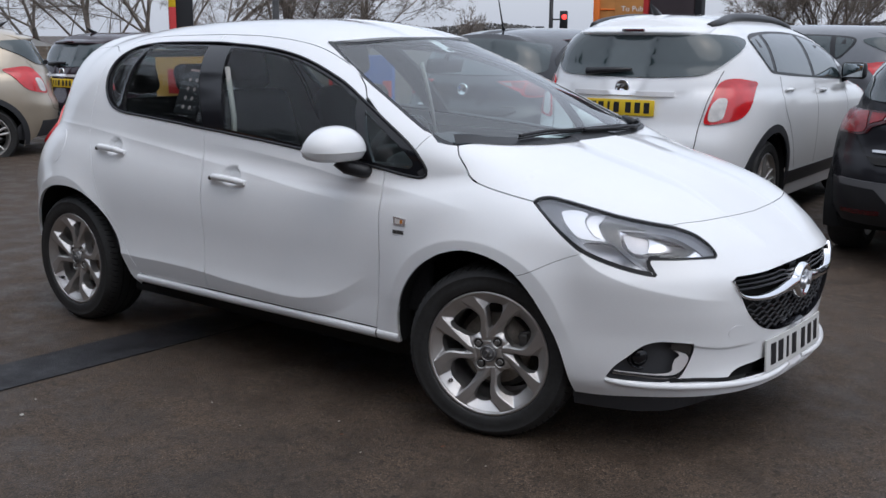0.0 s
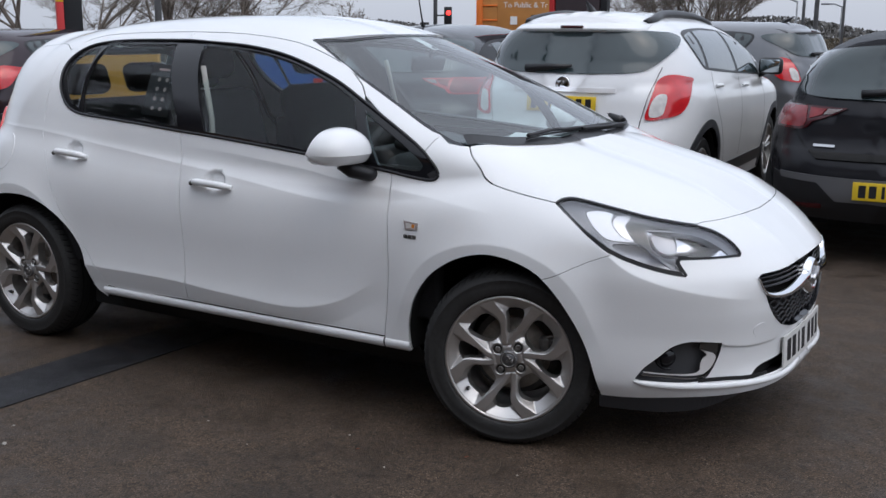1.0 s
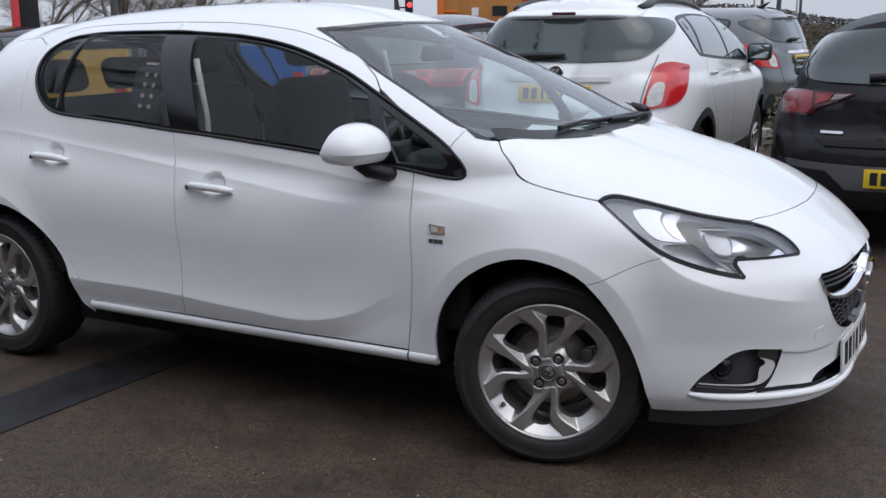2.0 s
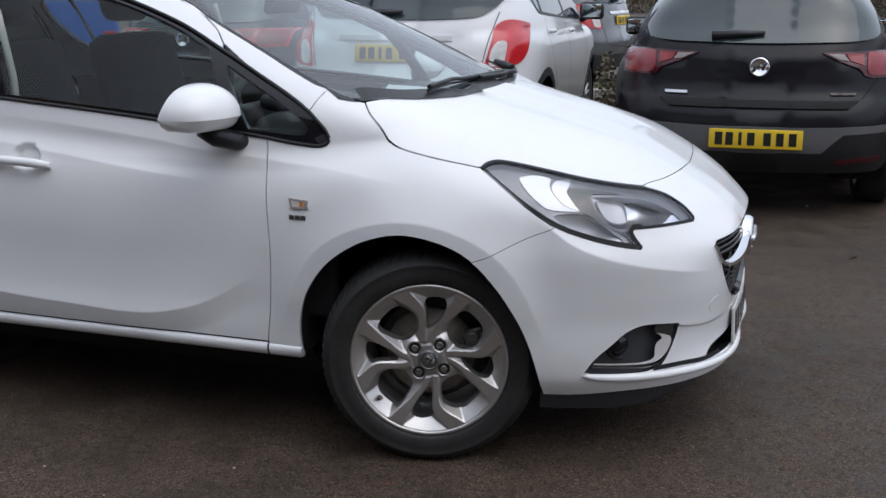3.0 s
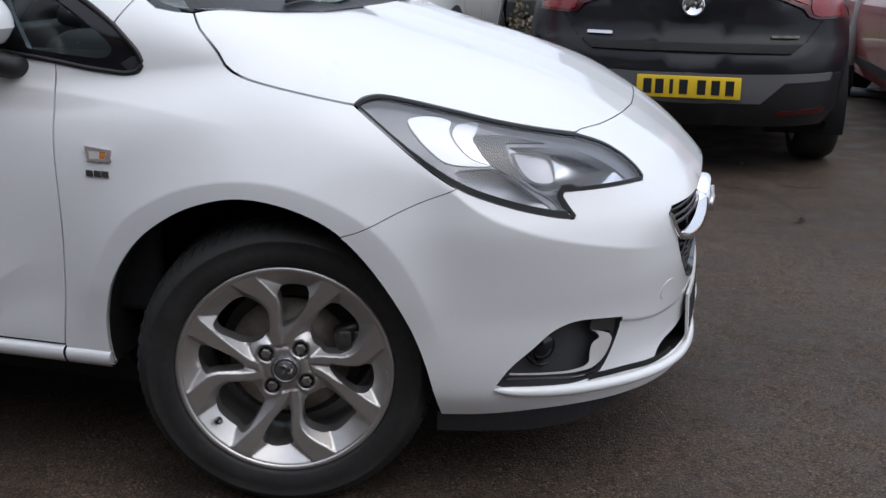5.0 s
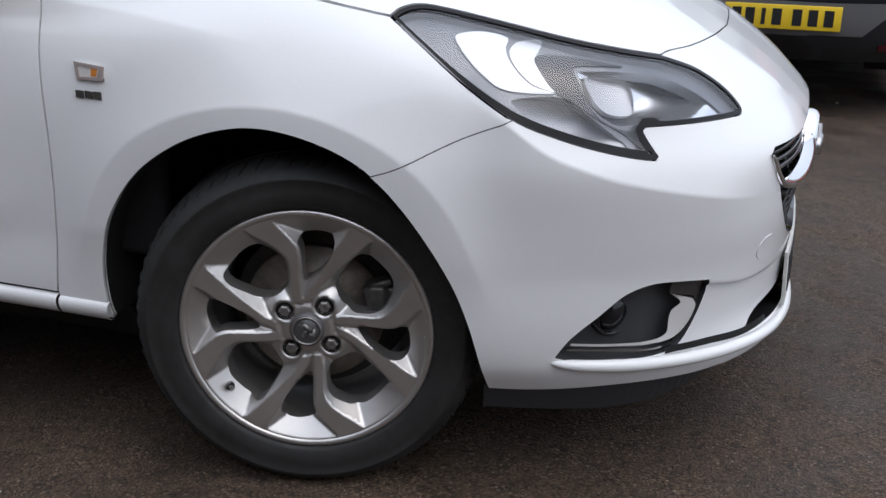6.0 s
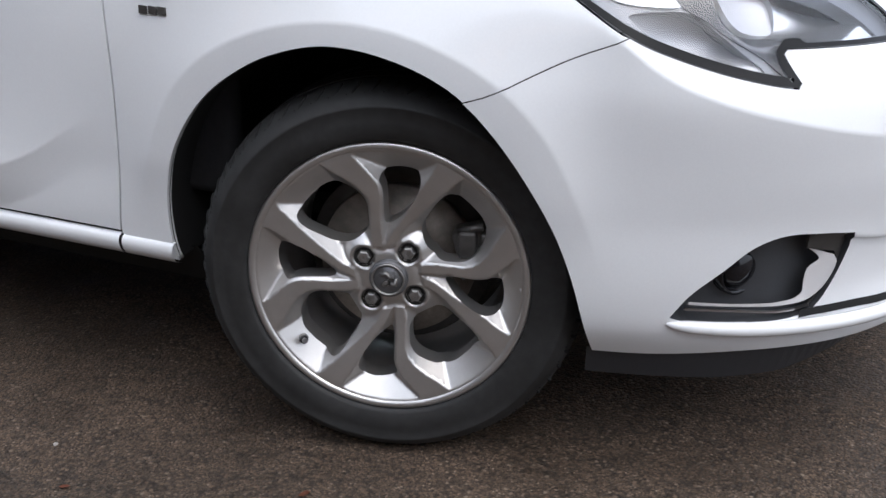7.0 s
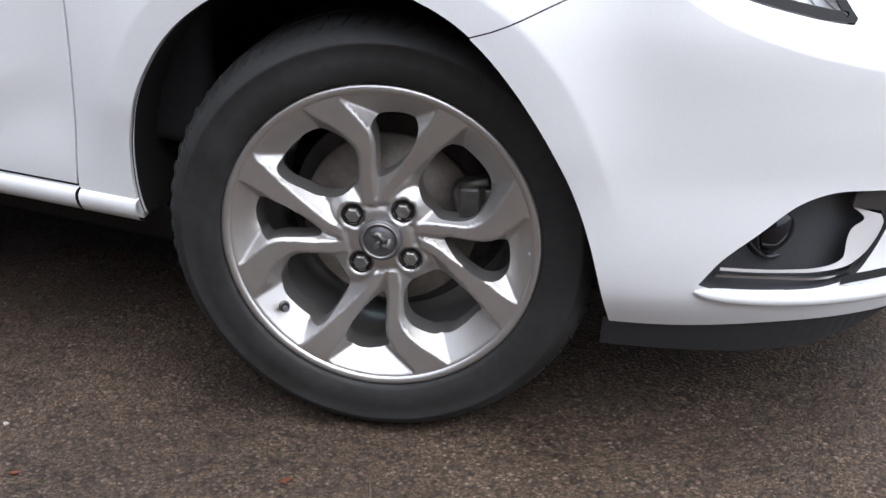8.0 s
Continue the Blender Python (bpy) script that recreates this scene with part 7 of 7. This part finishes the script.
# traffic signal, masts and lamp posts
sig = thing("traffic_signal", "black traffic signal showing red, on a dark post", "traffic light", at=pose(-17.0, 26.85, 0, 0, 0, 30))
part("post", tube([(-0.42, 0, 0), (-0.42, 0, 2.75)], 0.07, 10), INK, sig)
part("head", joined(box(0.26, 0.2, 0.62, (0, 0, 1.92), 0.03), box(0.5, 0.05, 0.05, (-0.2, 0, 1.95))), INK, sig)
part("red_lens", moved(lathe([(0, -0.115), (0.08, -0.11), (0.09, -0.09)], 20), pose(0.02, 0, 2.03)), RED_GLOW, sig)
part("lower_head", box(0.3, 0.2, 0.2, (-0.78, 0, 1.62), 0.03), INK, sig)


def mast(name, x, y, h, r, label, arm=0.0, band=False):
    m = thing(name, label, "lamp post" if arm else "post", at=pose(x, y, 0))
    part("shaft", tube([(0, 0, 0), (0, 0, h)], [r, r * 0.6], 10), POLE, m)
    if arm:
        part("arm", tube([(0, 0, h - 0.05), (-arm * 0.6, 0, h + 0.12), (-arm, 0, h + 0.12)], 0.035, 8), POLE, m)
        part("lantern", box(0.5, 0.18, 0.10, (-arm - 0.2, 0, h + 0.12), 0.03), POLE, m)
    if band:
        part("yellow_band", tube([(0, 0, 0.9), (0, 0, 1.25)], r * 1.03, 10), YELLOW, m)
    return m


mast("lamp_post", -18.48, 15.35, 6.0, 0.10, "dark steel post among the trees")
mast("lamp_post", -8.5, 40.0, 7.0, 0.07, "grey steel lamp post beside the road")
mast("lamp_post", -4.82, 25.45, 7.0, 0.07, "grey steel post with a yellow band", band=True)
mast("lamp_post", -8.0, 45.2, 7.5, 0.07, "grey steel lamp post beside the road")
mast("street_lamp", -10.3, 46.5, 2.9, 0.06, "street lamp with a short arm far off", arm=0.7)
mast("street_lamp", -17.6, 34.0, 2.5, 0.05, "street lamp with a short arm far off", arm=0.7)
mast("street_lamp", -11.0, 60.0, 3.0, 0.07, "street lamp with a short arm far off", arm=0.7)

# house and fence far to the side
house = thing("house", "low pale rendered house with a grey pitched roof", "house", at=pose(-36.7, 15.9, -1.0, 0, 0, 59))
part("wall", box(6.4, 6, 1.9, (0, 0, 0.95)), RENDER, house)
bm = bmesh.new()
ends = [[bm.verts.new((x, y, z)) for x, z in ((-3.9, 1.75), (0, 3.15), (3.9, 1.75))] for y in (-3.4, 3.4)]
bm.faces.new((ends[0][0], ends[0][1], ends[1][1], ends[1][0]))
bm.faces.new((ends[0][1], ends[0][2], ends[1][2], ends[1][1]))
bm.faces.new(ends[0])
bm.faces.new(ends[1][::-1])
bmesh.ops.recalc_face_normals(bm, faces=bm.faces[:])
part("roof", bm, ROOF, house)
part("barge_board", joined(moved(box(4.2, 0.12, 0.20), pose(-1.95, -3.44, 2.46, 0, -19.8, 0)), moved(box(4.2, 0.12, 0.20), pose(1.95, -3.44, 2.46, 0, 19.8, 0))), RENDER, house)
fence = thing("fence", "brown close-boarded timber fence", "fence", kind="structure", at=pose(-23.5, 12.0, 0, 0, 0, 60))
for k in range(26):
    part("board", box(0.20, 0.03, 1.05, (-3.0 + 0.215 * k, 0, 0.53)), TIMBER, fence)


# hedges, verge and far woods
def leafy(seed, sx, sy, sz, n, size):
    rnd = random.Random(seed)
    vs, fs = [], []
    for _ in range(n):
        c = Vector((rnd.uniform(-1, 1), rnd.uniform(-1, 1), rnd.random()))
        top = 0.72 + 0.28 * math.sin(c.x * 5 + seed) * math.cos(c.x * 13 + seed)
        p = Vector((c.x * sx, c.y * sy * math.sqrt(max(0.05, 1 - c.z * 0.8)), c.z * sz * top))
        u = Vector((rnd.gauss(0, 1), rnd.gauss(0, 1), rnd.gauss(0, 1))).normalized() * size
        w = u.cross(Vector((rnd.gauss(0, 1), rnd.gauss(0, 1), rnd.gauss(0, 1)))).normalized() * size * 0.6
        k = len(vs)
        vs += [tuple(p - u), tuple(p + w), tuple(p + u), tuple(p - w)]
        fs.append((k, k + 1, k + 2, k + 3))
    me = bpy.data.meshes.new("leaves")
    me.from_pydata(vs, [], fs)
    return me


def growth(name, label, category, seed, at, rz, dims, n, size, mat, kind="stuff"):
    me = leafy(seed, *dims, n, size)
    me.materials.append(mat)
    ob = new(name, me)
    ob.matrix_basis = pose(*at, 0, 0, rz)
    return tagged(ob, label, category, kind=kind)


growth("shrub", "low evergreen shrub between the parked cars", "shrub", 5, (-0.72, 8.3, 0), 0, (0.55, 0.4, 0.75), 1400, 0.035, HEDGE, "")
growth("hedge", "brown winter hedge along the road", "hedge", 31, (-12, 52, 0), 8, (26, 1.6, 1.7), 70000, 0.055, HEDGE)
growth("woods", "dark distant woods on the skyline", "trees", 32, (-22, 88, 0), 8, (55, 5, 3.4), 42000, 0.18, FAR_WOOD)
growth("hedge", "dark hedge and scrub beside the road", "hedge", 35, (16, 40, 0), -30, (22, 1.5, 1.6), 60000, 0.05, HEDGE)
verge = bmesh.new()
bmesh.ops.create_grid(verge, x_segments=12, y_segments=4, size=0.5)
for v in verge.verts:
    v.co = Vector((v.co.x * 40, v.co.y * 1.6, 0.10 + 0.02 * math.sin(v.co.x * 30)))
solid("verge", moved(verge, pose(4, 10.6, 0, 0, 0, 4)), GRASS, "strip of worn grass behind the parking bays", "grass", "structure")
solid("kerb", moved(box(40, 0.14, 0.13, (0, 0, 0.06), 0.015), pose(4, 9.7, 0, 0, 0, 4)), STONE, "pale concrete kerb along the verge", "kerb", "structure")
rail = thing("guard_rail", "galvanised guard rail on short posts", "fence", kind="structure", at=pose(4, 11.6, 0, 0, 0, 4))
part("beam", box(24, 0.06, 0.22, (0, 0, 0.62), 0.02), POLE, rail)
part("top_beam", box(24, 0.05, 0.06, (0, 0, 0.85), 0.02), POLE, rail)
for k in range(13):
    part("post", box(0.09, 0.09, 0.62, (-12 + 2 * k, 0.08, 0.31)), POLE, rail)
post = thing("sign_post", "white round post leaning beside the black car", "post", at=pose(1.85, 6.6, 0, 0, 4, 0))
part("shaft", tube([(0, 0, 0.20), (0.02, 0, 1.9)], 0.042, 14), WHITE_PRINT, post)
part("base", tube([(0, 0, 0.0), (0, 0, 0.26)], [0.075, 0.05], 14), INK, post)
part("foot", box(0.6, 0.12, 0.06, (0.35, 0, 0.05), 0.02), POLE, post)

# more parked cars
parked_car(dict(ESTATE, mast=-2.55, fin=None, plate=None, wiper=None), pose(-4.35, 7.6, 0.03, 0, 0, 96), "dark grey hatchback with a whip aerial on its roof", DARK_PAINT)
parked_car(dict(SUV, rails=None, badge=None), pose(-4.65, 10.95, 0, 0, 0, 172), "grey sport-utility car parked across the far row", GREY_PAINT)
parked_car(dict(SUV, rails=None), pose(-10.83, 7.49, -0.16, 0, 0, 94), "dark plum sport-utility car with a chrome tailgate strip", PURPLE_PAINT)
parked_car(dict(SUV, rails=None, badge=None), pose(-11.4, 0.7, -0.10, 0, 0, 240), "beige sport-utility car parked at the far side", BEIGE_PAINT)
parked_car(dict(ESTATE, badge=None), pose(2.75, 7.2, 0, 0, 0, 94), "red hatchback parked next to the black one", RED_PAINT)
parked_car(dict(ESTATE, badge=None), pose(-6.6, 15.6, 0, 0, 0, 94), "dark saloon in the row behind", DARK_PAINT)

# made-up boards behind the hatchback, standing in for coloured patches in its windows
BOARD_BLUE = material("blue_board", (0.035, 0.11, 0.38), 0.45, stain=0.1)
BOARD_AMBER = material("amber_board", (0.52, 0.28, 0.06), 0.45, stain=0.1)


def stand_in_board(x, y, wide, high, face, panel, label):
    """A made-up board on two feet with a coloured panel."""
    b = thing("stand_in_board", label, "sign board", at=pose(x, y, 0, 0, 0, 4))
    part("face", box(wide, 0.04, high - 0.10, (0, 0, 0.10 + (high - 0.10) / 2), 0.008), face, b)
    for u0, u1, z0, z1 in panel:
        part("panel", box((u1 - u0) * wide, 0.01, (z1 - z0) * high, ((u0 + u1) / 2 * wide, -0.024, (z0 + z1) / 2 * high), 0.003), RED_BOARD, b)
    for k in (-1, 1):
        part("foot", box(0.06, 0.40, 0.05, (k * wide * 0.4, 0, 0.025), 0.01), TRIM, b)
        part("post", box(0.04, 0.05, 0.12, (k * wide * 0.4, 0.0, 0.10), 0.005), TRIM, b)
    return b


stand_in_board(-3.84, 2.72, 0.66, 1.24, BOARD_BLUE, [(-0.49, -0.36, 0.70, 0.84), (0.36, 0.49, 0.66, 0.84)], "blue board with red panels standing beside the parked cars")
stand_in_board(-5.76, 2.60, 1.12, 1.25, BOARD_AMBER, [(-0.34, -0.14, 0.68, 0.86), (0.38, 0.48, 0.68, 0.84)], "amber-yellow board with red panels standing on the tarmac")

# an unseen building, added behind the camera to dim the doors and window reflections
def unseen_wall():
    b = thing("unseen_blocker", "long dark clad building with an ochre fascia board", "building", kind="structure", at=pose(-4, -9.8, 0, 0, 0, 0))
    part("wall", box(44, 0.4, 5.6, (0, 0, 2.8)), CLADDING, b)
    part("fascia", box(44, 0.2, 0.7, (0, 0.3, 4.4)), OCHRE, b)
    for k in range(7):
        part("bay_door", box(4.2, 0.08, 3.0, (-18 + 6 * k, 0.24, 1.5)), PLASTIC, b)


# unseen woods, added and made tall so the side glass mirrors less sky
growth("woods", "dense dark winter trees behind the service building", "trees", 61, (-6, -15.5, 0), 0, (34, 2.5, 13.0), 30000, 0.36, FAR_WOOD)
growth("woods", "dense dark winter trees at the far edge of the car park", "trees", 67, (-17, -10.5, 0), 78, (8, 2.0, 13.0), 11000, 0.24, FAR_WOOD)
unseen_wall()


# loose bits on the tarmac
def leaf(name, label, x, y, rz, length, mat, curl=1.0):
    bm = bmesh.new()
    pts = [(-0.5, 0, 0.02), (-0.2, 0.22, 0.05), (0.2, 0.2, 0.09), (0.5, 0, 0.03), (0.2, -0.2, 0.05), (-0.2, -0.22, 0.02)]
    vs = [bm.verts.new((a * length, b * length, c * length * curl)) for a, b, c in pts]
    mid = bm.verts.new((0, 0, 0.0))
    for i in range(6):
        bm.faces.new((vs[i], vs[(i + 1) % 6], mid))
    bmesh.ops.solidify(bm, geom=bm.faces[:], thickness=0.001)
    ob = solid(name, bm, mat, label, "leaf")
    ob.matrix_basis = pose(x, y, 0.003, 0, 0, rz)


leaf("leaf", "small reddish dry leaf lying by the wheel", -0.06, -0.97, 60, 0.022, DRY_LEAF)
leaf("leaf", "pale brown dry curled leaf lying on the tarmac", 1.228, 2.072, 20, 0.052, TIMBER, 5.0)
leaf("leaf", "small reddish dry leaf lying on the tarmac", -0.41, -1.11, 30, 0.018, DRY_LEAF)
stem = tube([(0.045, -0.92, 0.004), (0.075, -0.98, 0.006), (0.088, -1.04, 0.004)], 0.0012, 5)
solid("grass_stem", stem, TIMBER, "thin dry grass stem lying beside the tyre", "stem")
rnd = random.Random(7)
chip = bmesh.new()
bmesh.ops.create_icosphere(chip, subdivisions=1, radius=1)
for v in chip.verts:
    v.co *= rnd.uniform(0.75, 1.2)
    v.co.z *= 0.6
chip_me = bpy.data.meshes.new("pebble")
chip.to_mesh(chip_me)
chip.free()
chip_me.materials.append(STONE)
for x, y, r in [(-1.461, -1.726, 0.012), (-0.51, -1.02, 0.006), (1.0, 3.35, 0.012)] + [(rnd.uniform(-2.5, 1.6), rnd.uniform(-2.6, -1.0), rnd.uniform(0.003, 0.006)) for _ in range(30)]:
    ob = new("pebble", chip_me)
    ob.matrix_basis = Matrix.Translation((x, y, r * 0.4)) @ Matrix.Rotation(rnd.random() * 6, 4, "Z") @ Matrix.Diagonal((r, r * 0.8, r, 1))
    tagged(ob, "small pale stone lying on the tarmac", "stone", "loose stones")
